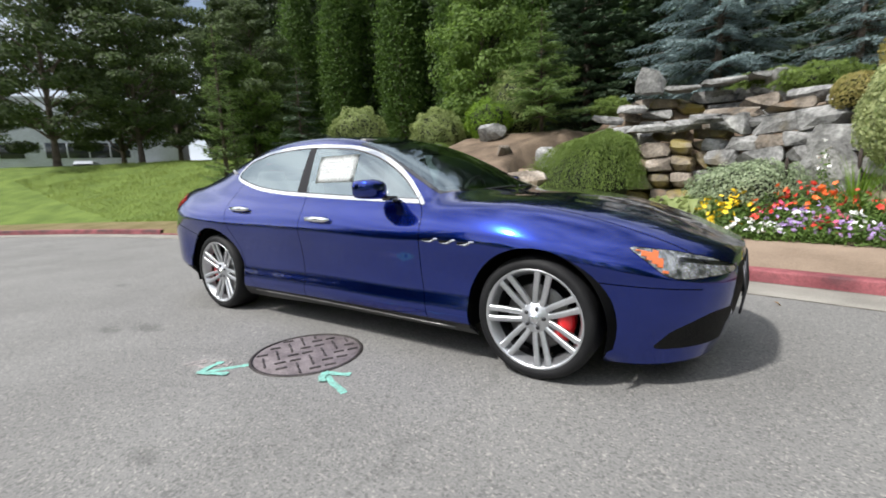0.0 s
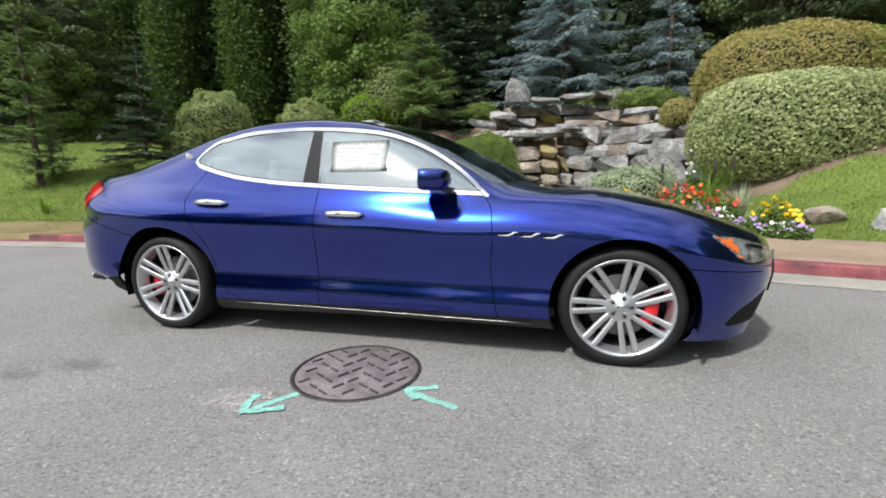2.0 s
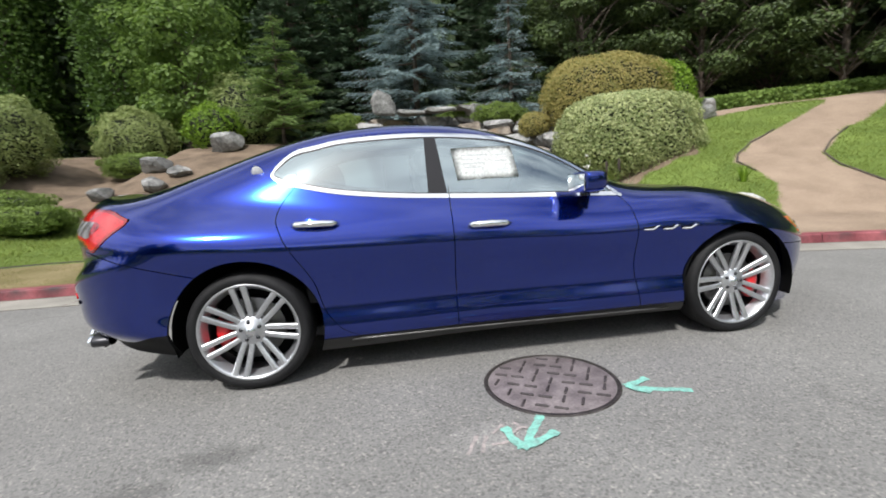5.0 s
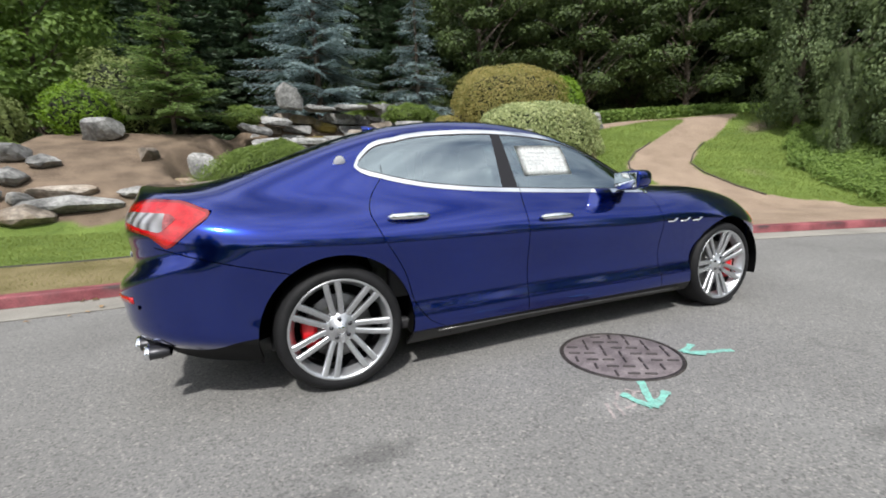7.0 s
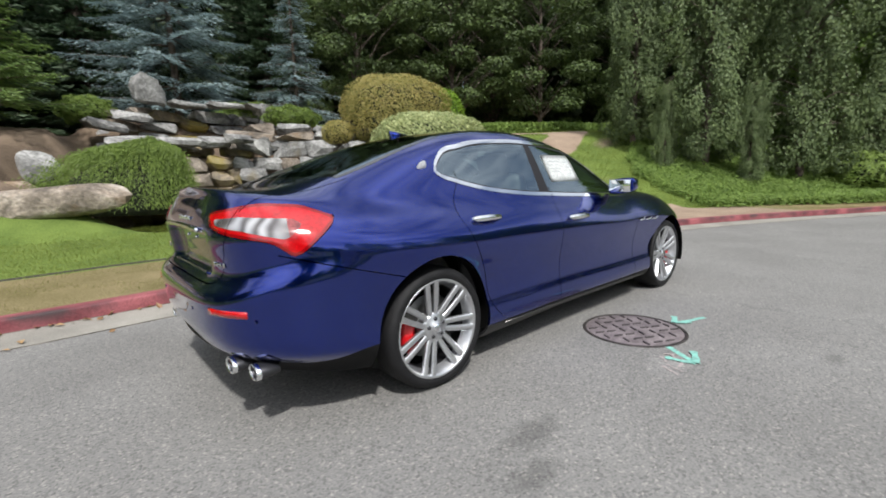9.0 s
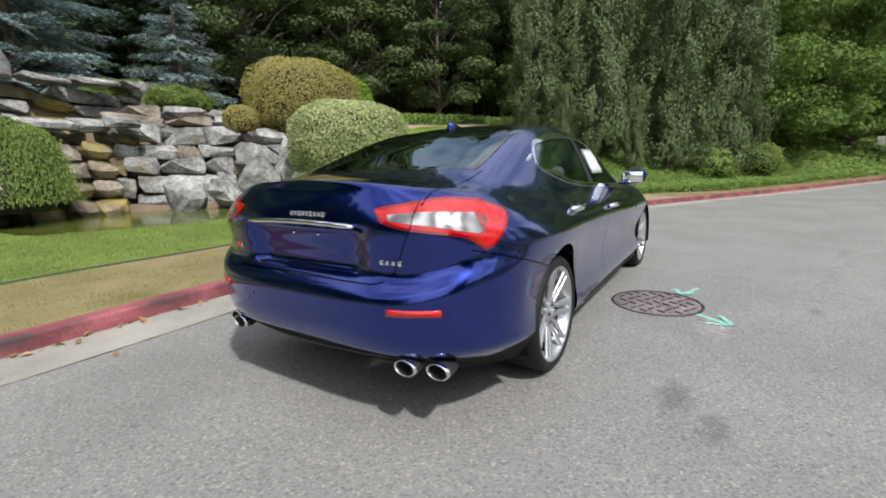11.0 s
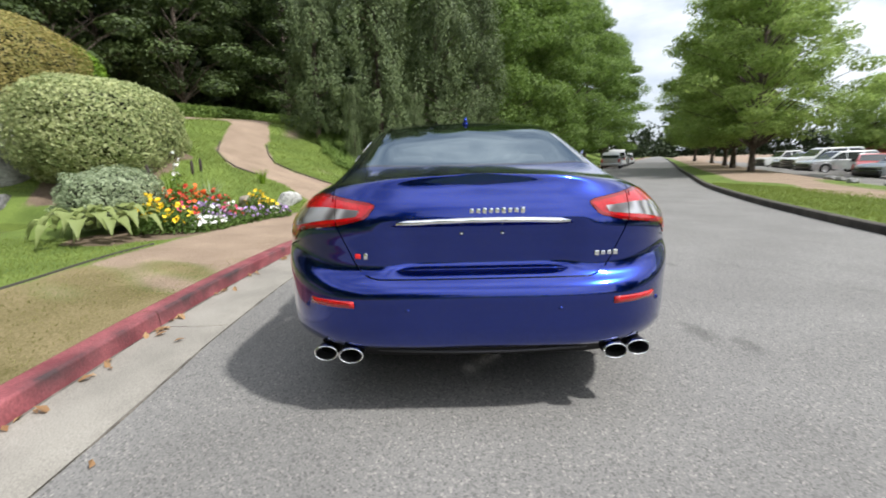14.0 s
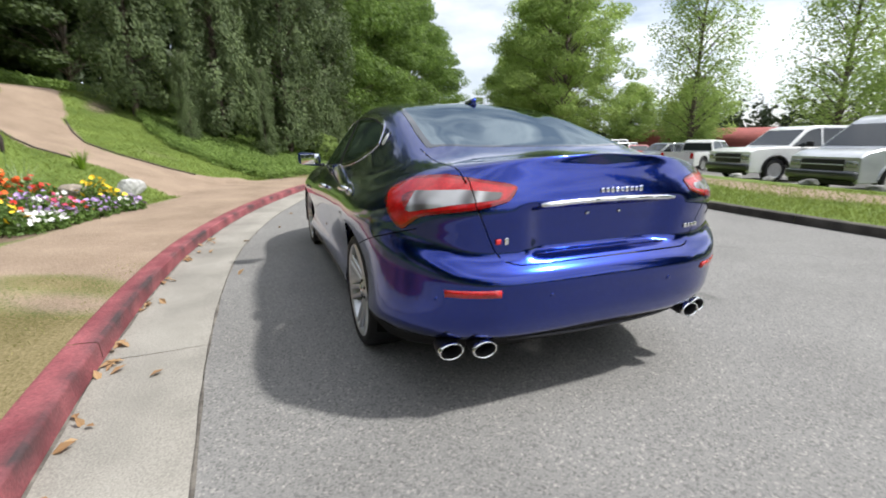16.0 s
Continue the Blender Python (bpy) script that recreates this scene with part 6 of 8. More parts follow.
KERB_PROFILE = [(-0.004, -0.12), (0.0, 0.02), (0.007, 0.100), (0.009, 0.110), (0.014, 0.118), (0.022, 0.1225), (0.034, 0.1245), (0.14, 0.128), (0.158, 0.127), (0.165, 0.12), (0.167, -0.1)]
kerb = new("kerb")
tagged(kerb, "kerb painted faded red along the garden side", "kerb", kind="structure")
for lo, hi, ln in ((-30, -9.5, 3.05), (-7.9, -7.3, 3.05), (-7.3, 10, 3.05), (10, 31, 3.05), (31, 200, 13)):
    kerb_run(KERB, lo, hi, ln, KERB_PROFILE, "kerb_length", RED_PAINT, kerb)
kerb_run(KERB, -9.5, -7.9, 1.6, [(o, z * 0.3 if z > 0 else z) for o, z in KERB_PROFILE], "kerb_length", RED_PAINT, kerb)
far_kerb = new("kerb")
tagged(far_kerb, "dark weathered kerb along the car park verge", "kerb", kind="structure")
kerb_run(FAR_KERB, -12, 24, 3.0, KERB_PROFILE, "kerb_length", DARK_KERB, far_kerb, -1)
kerb_run(FAR_KERB, 24, 200, 11, KERB_PROFILE, "kerb_length", DARK_KERB, far_kerb, -1)
gutter = new("gutter")
tagged(gutter, "pale concrete gutter slabs between asphalt and kerb", "gutter", kind="structure")
for lo, hi, ln in ((-30, -7.3, 3.05), (-7.3, 10, 3.05), (10, 31, 3.05), (31, 200, 13)):
    kerb_run(KERB, lo, hi, ln, [(-GUTTER - 0.004, -0.1), (-GUTTER, -0.002), (-GUTTER + 0.012, 0.004), (-0.25, 0.000), (-0.03, 0.004), (0.0, 0.006)], "gutter_slab", CONCRETE, gutter)

# dirt in the joints along the kerb foot and the asphalt edge
GRIME = surface("joint_dirt", (0.07, 0.062, 0.053), (0.16, 0.145, 0.125), 7, 0.95, 0, 0.5, 50)
for off, wide, z, tone_label in ((-0.002, 0.011, 0.0095, "dark dirt along the foot of the kerb"), (-GUTTER, 0.006, 0.0075, "dark dirt along the edge of the asphalt")):
    PX, PY, PZ = strip_along(KERB, -14, 14, [(off - wide, z - 0.006), (off - wide * 0.4, z), (off + wide * 0.4, z), (off + wide, z - 0.004)], 0.1)
    wob = 0.006 * np.sin(PX * 7.3) * np.sin(PX * 2.9)
    put("joint_trim", grid_mesh("joint_trim", PX, PY + wob * np.array([[1, 1, -1, -1]]), PZ), GRIME, label=tone_label, category="joint", kind="structure")

# ---- the garden: rocks, pond, hedges, flowers ----
def rock_material(name, dark, mid, pale, stain, wet=0.9, stain_at=0.58):
    """Quarried stone: mottled grey, dark seams, brown and mossy stains, broken relief at two sizes."""
    m = bpy.data.materials.new(name)
    m.use_nodes = True
    n, l = m.node_tree.nodes, m.node_tree.links
    p = n["Principled BSDF"]
    geo = n.new("ShaderNodeNewGeometry")

    def noise_of(scale, detail, rough=0.6):
        t = n.new("ShaderNodeTexNoise")
        t.inputs["Scale"].default_value, t.inputs["Detail"].default_value, t.inputs["Roughness"].default_value = scale, detail, rough
        l.new(geo.outputs["Position"], t.inputs["Vector"])
        return t.outputs["Fac"]
    broad, fine, patch = noise_of(1.7, 8, 0.68), noise_of(13, 6), noise_of(0.9, 4)
    ramp = n.new("ShaderNodeValToRGB")
    ramp.color_ramp.elements[0].position, ramp.color_ramp.elements[0].color = 0.34, hue(dark)
    ramp.color_ramp.elements[1].position, ramp.color_ramp.elements[1].color = 0.72, hue(pale)
    ramp.color_ramp.elements.new(0.52).color = hue(mid)
    l.new(broad, ramp.inputs["Fac"])
    grain = n.new("ShaderNodeMapRange")
    grain.inputs["From Min"].default_value, grain.inputs["From Max"].default_value = 0.32, 0.68
    grain.inputs["To Min"].default_value, grain.inputs["To Max"].default_value = 0.60, 1.28
    l.new(fine, grain.inputs["Value"])
    mul = n.new("ShaderNodeMixRGB")
    mul.blend_type = "MULTIPLY"
    mul.inputs["Fac"].default_value = 1.0
    l.new(ramp.outputs["Color"], mul.inputs["Color1"])
    l.new(grain.outputs["Result"], mul.inputs["Color2"])
    st = n.new("ShaderNodeMapRange")
    st.inputs["From Min"].default_value, st.inputs["From Max"].default_value = stain_at, stain_at + 0.12
    st.inputs["To Max"].default_value = 0.75
    l.new(patch, st.inputs["Value"])
    mx = n.new("ShaderNodeMixRGB")
    mx.inputs["Color2"].default_value = hue(stain)
    l.new(st.outputs["Result"], mx.inputs["Fac"])
    l.new(mul.outputs["Color"], mx.inputs["Color1"])
    info = n.new("ShaderNodeObjectInfo")
    rng = n.new("ShaderNodeMapRange")
    rng.inputs["To Min"].default_value, rng.inputs["To Max"].default_value = 0.72, 1.22
    l.new(info.outputs["Random"], rng.inputs["Value"])
    hsv = n.new("ShaderNodeHueSaturation")
    l.new(rng.outputs["Result"], hsv.inputs["Value"])
    l.new(mx.outputs["Color"], hsv.inputs["Color"])
    l.new(hsv.outputs["Color"], p.inputs["Base Color"])
    p.inputs["Roughness"].default_value = wet
    b1, b2 = n.new("ShaderNodeBump"), n.new("ShaderNodeBump")
    b1.inputs["Strength"].default_value, b1.inputs["Distance"].default_value = 0.8, 0.10
    b2.inputs["Strength"].default_value, b2.inputs["Distance"].default_value = 0.7, 0.03
    l.new(noise_of(4.0, 7, 0.62), b1.inputs["Height"])
    l.new(fine, b2.inputs["Height"])
    l.new(b1.outputs["Normal"], b2.inputs["Normal"])
    l.new(b2.outputs["Normal"], p.inputs["Normal"])
    return m


ROCK = rock_material("grey_granite", (0.075, 0.075, 0.072), (0.25, 0.247, 0.238), (0.50, 0.495, 0.475), (0.19, 0.16, 0.11), 0.9, 0.60)
WET_ROCK = rock_material("wet_mossy_rock", (0.04, 0.032, 0.022), (0.15, 0.115, 0.068), (0.30, 0.24, 0.15), (0.27, 0.21, 0.035), 0.4, 0.48)
BROWN_ROCK = rock_material("brown_stained_rock", (0.085, 0.07, 0.055), (0.25, 0.21, 0.17), (0.46, 0.41, 0.35), (0.22, 0.15, 0.09), 0.9, 0.52)


def stone_mesh(seed, boxy=0.14, cuts=16):
    """An angular quarried stone of about 1 x 1 x 1."""
    r = np.random.default_rng(seed)
    bm = bmesh.new()
    bmesh.ops.create_icosphere(bm, subdivisions=3, radius=1.0)
    co = np.array([v.co for v in bm.verts])
    co = np.sign(co) * np.abs(co) ** boxy * (1 + r.uniform(-0.10, 0.10, 3))
    co = co / np.abs(co).max() * 0.5
    for _ in range(cuts):
        d = r.normal(size=3)
        d /= np.linalg.norm(d)
        lim = r.uniform(0.34, 0.60)
        h = co @ d
        over = np.maximum(h - lim, 0)
        co -= over[:, None] * d
    for v, c in zip(bm.verts, co):
        p = Vector(c)
        v.co = p + p.normalized() * 0.035 * noise.noise(p * 2.2 + Vector((seed * 3.1, 0, 0))) + Vector(noise.noise_vector(p * 7 + Vector((0, seed, 0)))) * 0.012
    bm.normal_update()
    for e in bm.edges:
        if len(e.link_faces) == 2 and e.calc_face_angle(0) > radians(17):
            e.smooth = False
    me = bpy.data.meshes.new("stone")
    bm.to_mesh(me)
    bm.free()
    for f in me.polygons:
        f.use_smooth = True
    return me


STONES = {}
for key, mat_ in (("rock", ROCK), ("wet", WET_ROCK), ("brown", BROWN_ROCK)):
    STONES[key] = []
    for i in range(7 if key == "rock" else 4):
        me = stone_mesh(11 + i)
        me.name = "stone_" + key
        me.materials.append(mat_)
        STONES[key].append(me)
for key, mat_ in (("round_rock", ROCK), ("round_brown", BROWN_ROCK)):
    STONES[key] = []
    for i in range(5):
        me = stone_mesh(31 + i, 0.55, 18)
        me.name = "boulder_" + key[6:]
        me.materials.append(mat_)
        STONES[key].append(me)
stone_rng = random.Random(5)


def stone(name, at, size, turn=0.0, tilt=(0.0, 0.0), kind_="rock", parent=None):
    ob = new(name, stone_rng.choice(STONES[kind_ if parent is not None else "round_" + kind_]))
    ob.matrix_basis = pose(*at, tilt[0], tilt[1], turn) @ Matrix.Diagonal((*size, 1))
    if parent is not None:
        ob.parent = parent
    return ob


rock_wall = new("rock_wall")
tagged(rock_wall, "dry-stacked grey granite boulders around a small waterfall", "rock wall", kind="structure")


def along(poly, d):
    for (x0, y0), (x1, y1) in zip(poly[:-1], poly[1:]):
        L = math.hypot(x1 - x0, y1 - y0)
        if d <= L:
            return x0 + (x1 - x0) * d / L, y0 + (y1 - y0) * d / L, math.degrees(math.atan2(y1 - y0, x1 - x0))
        d -= L
    return x1, y1, math.degrees(math.atan2(y1 - y0, x1 - x0))


def courses(poly, z0, z1, course, batter, wet=(0, 0), deep=0.9, lengths=(0.55, 1.25), ends=0.0):
    total = sum(math.hypot(b[0] - a[0], b[1] - a[1]) for a, b in zip(poly[:-1], poly[1:]))
    c, z = 0, z0
    while z < z1:
        h = course * stone_rng.uniform(0.8, 1.25)
        d = -stone_rng.uniform(0, 0.5) + ends * c
        while d < total - ends * c * 0.5:
            L = stone_rng.uniform(*lengths)
            hh = h * stone_rng.uniform(0.85, 1.2)
            x, y, turn = along(poly, max(0, d + L / 2))
            back = batter * c + stone_rng.uniform(-0.10, 0.12)
            nx, ny = -math.sin(radians(turn)), math.cos(radians(turn))
            k = "wet" if wet[0] < x < wet[1] and stone_rng.random() < 0.75 else "brown" if stone_rng.random() < 0.11 else "rock"
            stone("stone", (x + nx * (back + deep * 0.4), y + ny * (back + deep * 0.4), z + hh / 2), (L * 1.12, deep * stone_rng.uniform(0.85, 1.2), hh * 1.14), turn + stone_rng.uniform(-9, 9), (stone_rng.uniform(-6, 6), stone_rng.uniform(-7, 7)), k, rock_wall)
            d += L
        z += h
        c += 1


LOWER = [(-1.9, 12.6), (-0.3, 12.1), (0.9, 11.9), (1.9, 11.2), (3.3, 10.5), (4.9, 9.9)]
courses(LOWER, 0.15, 2.2, 0.43, 0.14, (-0.7, 1.2), lengths=(0.5, 1.25))
courses([(1.6, 11.9), (3.3, 11.3), (5.0, 10.8)], 2.15, 2.75, 0.36, 0.25, lengths=(0.8, 1.5))
courses([(2.4, 13.0), (4.2, 12.4), (5.4, 12.0)], 2.5, 2.95, 0.36, 0.2, lengths=(0.8, 1.4))
courses([(-1.7, 14.1), (-0.5, 13.8), (1.2, 13.8), (2.9, 13.9)], 2.45, 3.55, 0.38, 0.10, (-0.2, 0.9))
for x, y, z, sx, sy, sz, turn, tx, ty in (
        (-1.15, 12.5, 2.40, 1.15, 1.0, 0.40, -12, 3, -2), (-0.1, 12.1, 2.43, 1.5, 1.0, 0.30, -8, -2, 3), (0.85, 11.95, 2.42, 0.9, 0.9, 0.38, -20, 2, 0), (1.45, 11.55, 2.50, 0.8, 0.8, 0.3, -30, 0, 4),
        (-0.95, 13.75, 3.28, 1.1, 0.9, 0.35, 6, 2, 6), (-1.7, 13.4, 2.95, 1.2, 0.9, 0.32, 10, 4, 8), (0.55, 13.75, 3.72, 1.2, 0.9, 0.20, 2, 0, 2), (1.65, 13.8, 3.80, 1.35, 0.9, 0.22, 5, 2, -3), (2.55, 13.8, 3.84, 0.8, 0.8, 0.22, 0, 0, 2),
        (-0.38, 13.75, 4.12, 0.95, 0.75, 0.95, 14, 4, 7), (3.05, 13.9, 3.72, 0.62, 0.6, 0.66, 30, 8, -9), (3.1, 13.8, 3.2, 0.6, 0.6, 0.6, 10, 0, 0),
        (3.75, 9.45, 0.95, 1.2, 0.9, 1.35, 20, 10, 16), (4.85, 9.35, 1.15, 1.3, 0.9, 1.15, -15, -8, -10), (3.0, 9.75, 0.6, 0.9, 0.8, 0.8, 40, 5, 5), (2.2, 10.3, 0.55, 1.0, 0.8, 0.9, -20, 4, -6), (5.5, 10.0, 1.8, 0.9, 0.8, 1.2, 30, 4, 9), (4.2, 10.1, 1.7, 1.2, 0.8, 0.7, -22, 3, 4), (4.4, 9.0, 0.5, 0.9, 0.7, 0.5, 10, 0, 6), (5.0, 10.6, 2.2, 1.1, 0.8, 0.5, -15, 0, 3)):
    stone("stone", (x, y, z), (sx, sy, sz), turn, (tx, ty), "rock", rock_wall)

# wet stones behind the falling water
for i in range(5):
    for k in range(4):
        stone("stone", (-1.35 + 0.55 * i + stone_rng.uniform(-0.1, 0.1), 11.95 - 0.10 * i + 0.10 * k, 0.35 + 0.47 * k), (0.72, 0.8, 0.54), stone_rng.uniform(-14, 4), (stone_rng.uniform(-5, 5), stone_rng.uniform(-6, 6)), "wet" if stone_rng.random() < 0.7 else "brown", rock_wall)

# boulders and slabs lying about
boulder_group = "boulders in the garden"
for x, y, sx, sy, sz, turn, lift, k in (
        (-5.6, 12.2, 1.2, 0.9, 0.75, 10, 0.22, "rock"), (-4.3, 10.6, 0.7, 0.5, 0.4, 60, 0.1, "brown"), (-3.6, 10.8, 0.9, 0.7, 0.5, 20, 0.12, "brown"), (-3.1, 11.6, 1.0, 0.8, 0.8, 0, 0.25, "rock"),
        (-6.3, 10.0, 0.7, 0.6, 0.4, 30, 0.1, "rock"), (-6.6, 9.1, 0.8, 0.6, 0.5, 80, 0.12, "rock"), (-7.0, 10.3, 0.9, 0.7, 0.5, 10, 0.15, "rock"), (-5.6, 8.6, 1.5, 0.7, 0.32, 5, 0.06, "brown"),
        (-4.2, 8.4, 0.9, 0.6, 0.3, -20, 0.08, "rock"), (-5.9, 7.6, 1.0, 0.7, 0.5, 12, 0.1, "brown"), (-6.8, 7.7, 0.8, 0.6, 0.35, 50, 0.08, "rock"), (-5.3, 8.0, 2.0, 0.8, 0.42, 8, 0.10, "rock"),
        (-3.0, 8.1, 2.4, 0.9, 0.62, -12, 0.14, "brown"), (-1.6, 8.0, 0.8, 0.6, 0.35, 20, 0.05, "brown"), (-6.9, 8.3, 0.9, 0.6, 0.35, -10, 0.06, "rock"), (-7.6, 8.6, 0.6, 0.5, 0.4, 0, 0.1, "rock"),
        (-6.2, 8.3, 0.5, 0.4, 0.3, 44, 0.06, "rock"), (-1.9, 11.4, 1.0, 0.8, 0.9, 15, 0.2, "brown"), (1.5, 7.0, 0.5, 0.35, 0.22, 15, 0.05, "rock"), (2.3, 7.3, 0.4, 0.3, 0.18, 15, 0.04, "rock"),
        (4.95, 4.25, 0.75, 0.45, 0.34, 30, 0.06, "brown"), (9.3, 9.2, 0.7, 0.5, 0.5, 0, 0.12, "rock"), (8.6, 9.6, 0.8, 0.6, 0.4, 20, 0.08, "rock"), (9.9, 9.9, 0.6, 0.5, 0.6, 0, 0.15, "rock")):
    b = stone("boulder", (x, y, float(garden_z(x, y)) + lift), (sx, sy, sz), turn, (stone_rng.uniform(-5, 5), stone_rng.uniform(-5, 5)), k)
    tagged(b, "weathered grey boulder half sunk in the soil" if k == "rock" else "brown-stained flat boulder lying on the soil", "boulder", boulder_group)
STONES["round_pale"] = [stone_mesh(52, 0.4, 14)]
STONES["round_pale"][0].materials.append(rock_material("pale_grey_stone", (0.24, 0.24, 0.23), (0.42, 0.42, 0.41), (0.58, 0.58, 0.57), (0.36, 0.34, 0.30)))
pale = stone("pale_stone", (5.65, 3.68, float(garden_z(5.65, 3.68)) + 0.08), (0.78, 0.36, 0.36), -8, (0, 4), "pale")
tagged(pale, "pale pointed stone at the end of the flower bed", "stone")

# water
WATER = bpy.data.materials.new("pond_water")
WATER.use_nodes = True
wp = WATER.node_tree.nodes["Principled BSDF"]
wp.inputs["Base Color"].default_value = (0.075, 0.095, 0.018, 1)
wp.inputs["Roughness"].default_value = 0.12
wnz = WATER.node_tree.nodes.new("ShaderNodeTexNoise")
wnz.inputs["Scale"].default_value = 5
wbp = WATER.node_tree.nodes.new("ShaderNodeBump")
wbp.inputs["Strength"].default_value, wbp.inputs["Distance"].default_value = 0.12, 0.03
WATER.node_tree.links.new(wnz.outputs["Fac"], wbp.inputs["Height"])
WATER.node_tree.links.new(wbp.outputs["Normal"], wp.inputs["Normal"])
a = np.linspace(0, 2 * math.pi, 73)
rr = np.linspace(0, 1.05, 10)
put("water", grid_mesh("water", 0.1 + 4.0 * rr[:, None] * np.cos(a)[None, :], 9.4 + 0.25 * (0.4 - 4.0 * rr[:, None] * np.cos(a)[None, :]) + 2.55 * rr[:, None] * np.sin(a)[None, :], np.full((10, 73), POND_Z)), WATER, label="dark still pond water below the rock wall", category="water", kind="structure")

# shrubs and hedges
def shell(radii, n, boxy, seed, rough=0.10, low=-0.85):
    """Points and outward ways on a clipped, slightly uneven bush."""
    r = np.random.default_rng(seed)
    d = r.normal(size=(n, 3))
    d /= np.linalg.norm(d, axis=1)[:, None]
    d = d[d[:, 2] > low]
    k = (np.abs(d) ** (2 / boxy)).sum(1) ** (-boxy / 2)
    p = d * k[:, None]
    lump = np.array([noise.noise(Vector(q) * 2.6 + Vector((seed, 0, 0))) for q in p])
    p = p * (1 + rough * lump + r.uniform(-0.07, 0.035, len(p)))[:, None]
    return p * np.array(radii), d


def bush(name, label, at, radii, leaf, n, mat_, boxy=1.0, seed=1, rough=0.1, category="shrub", core=(0.016, 0.022, 0.010), aspect=0.6, group=""):
    t = new(name)
    tagged(t, label, category, group)
    p, d = shell(radii, n, boxy, seed, rough)
    q, dq = shell([r * 0.9 for r in radii], n // 2, boxy, seed + 50, rough)
    v, f = leaf_cards(np.concatenate([p, q]), leaf, aspect, facing=np.concatenate([d, dq]), jitter=0.6)
    put("foliage", raw_mesh("foliage", v, f, False), mat_, t, kind="stuff")
    # solid core; the shade behind the leaves is put into its near-black colour
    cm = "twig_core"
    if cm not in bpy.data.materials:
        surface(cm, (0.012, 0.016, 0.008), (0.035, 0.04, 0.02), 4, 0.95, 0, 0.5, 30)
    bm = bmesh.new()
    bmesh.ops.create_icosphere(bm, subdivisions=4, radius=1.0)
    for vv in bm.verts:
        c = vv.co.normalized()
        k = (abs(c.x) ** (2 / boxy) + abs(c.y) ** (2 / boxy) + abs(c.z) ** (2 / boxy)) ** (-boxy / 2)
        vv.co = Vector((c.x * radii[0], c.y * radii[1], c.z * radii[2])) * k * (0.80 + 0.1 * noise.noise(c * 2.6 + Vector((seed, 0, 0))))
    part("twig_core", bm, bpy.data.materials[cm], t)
    x, y = at[0], at[1]
    z = at[2] if len(at) > 2 else float(garden_z(x, y)) + radii[2] * 0.8
    t.matrix_basis = pose(x, y, z)
    return t


VARIEGATED = leafy("cream_edged_leaves", (0.12, 0.19, 0.05), (0.66, 0.68, 0.36), 0.4)
GOLDEN = leafy("golden_green_leaves", (0.20, 0.23, 0.06), (0.54, 0.43, 0.17), 0.45)
LIME = leafy("lime_green_leaves", (0.08, 0.16, 0.012), (0.24, 0.38, 0.03), 0.35)
PALE_SHRUB = leafy("pale_green_leaves", (0.12, 0.17, 0.045), (0.42, 0.48, 0.19), 0.4)
SILVER = leafy("silver_green_leaves", (0.10, 0.16, 0.06), (0.55, 0.62, 0.42), 0.4)
JUNIPER = leafy("juniper_sprays", (0.075, 0.12, 0.026), (0.27, 0.37, 0.085), 0.35)
IVY = leafy("ivy_leaves", (0.07, 0.125, 0.024), (0.27, 0.385, 0.09), 0.42, 0.6)

bush("variegated_hedge", "large clipped hedge with cream-edged leaves", (5.85, 7.75, 1.95), (1.75, 1.25, 1.08), 0.072, 25000, VARIEGATED, 0.62, 3, 0.08, "hedge")
bush("lime_bush", "bright green clipped bush beside the pale hedge", (6.95, 8.35, 1.95), (0.8, 0.9, 0.95), 0.08, 5000, LIME, 0.8, 4)
bush("golden_hedge", "rounded clipped hedge with golden-bronze new leaves", (7.0, 10.9, 3.5), (2.15, 1.25, 1.3), 0.07, 24000, GOLDEN, 0.72, 5, 0.08, "hedge")
bush("lime_bush", "bright green clipped bush behind the golden hedge", (9.0, 11.0, 3.45), (0.95, 1.0, 1.15), 0.09, 6000, LIME, 0.8, 6)
bush("small_bush", "small round yellow-green bush by the wall", (4.45, 11.0, 2.75), (0.5, 0.5, 0.42), 0.06, 2500, GOLDEN, 0.9, 7)
bush("silver_shrub", "low silvery shrub with small pale leaves", (2.45, 5.25, 0.72), (0.78, 0.6, 0.46), 0.045, 8000, SILVER, 0.9, 8, 0.25)
bush("round_shrub", "round light green shrub on the slope", (-8.95, 13.4, 3.05), (1.15, 1.1, 1.1), 0.07, 11000, PALE_SHRUB, 0.95, 9, 0.3)
bush("round_shrub", "round light green shrub on the slope", (-11.0, 10.6, 3.0), (1.15, 1.1, 1.15), 0.07, 10000, PALE_SHRUB, 0.95, 10, 0.3)
bush("round_shrub", "small round light green shrub below the larger one", (-11.0, 9.2, 2.15), (0.72, 0.7, 0.72), 0.065, 5500, PALE_SHRUB, 0.95, 11, 0.3)
bush("small_shrub", "low green shrub among the rocks", (-6.3, 13.2), (0.9, 0.8, 0.8), 0.08, 3500, LIME, 0.95, 12, 0.35)
bush("loose_shrub", "loose olive shrub behind the young fir", (-5.6, 14.6), (1.2, 1.0, 1.5), 0.09, 5000, PALE_SHRUB, 0.95, 13, 0.4)
bush("loose_shrub", "drooping grey-green shrub at the top of the ground cover", (14.6, 4.9), (1.0, 0.9, 1.0), 0.08, 6000, JUNIPER, 1.0, 83, 0.5, aspect=0.35)
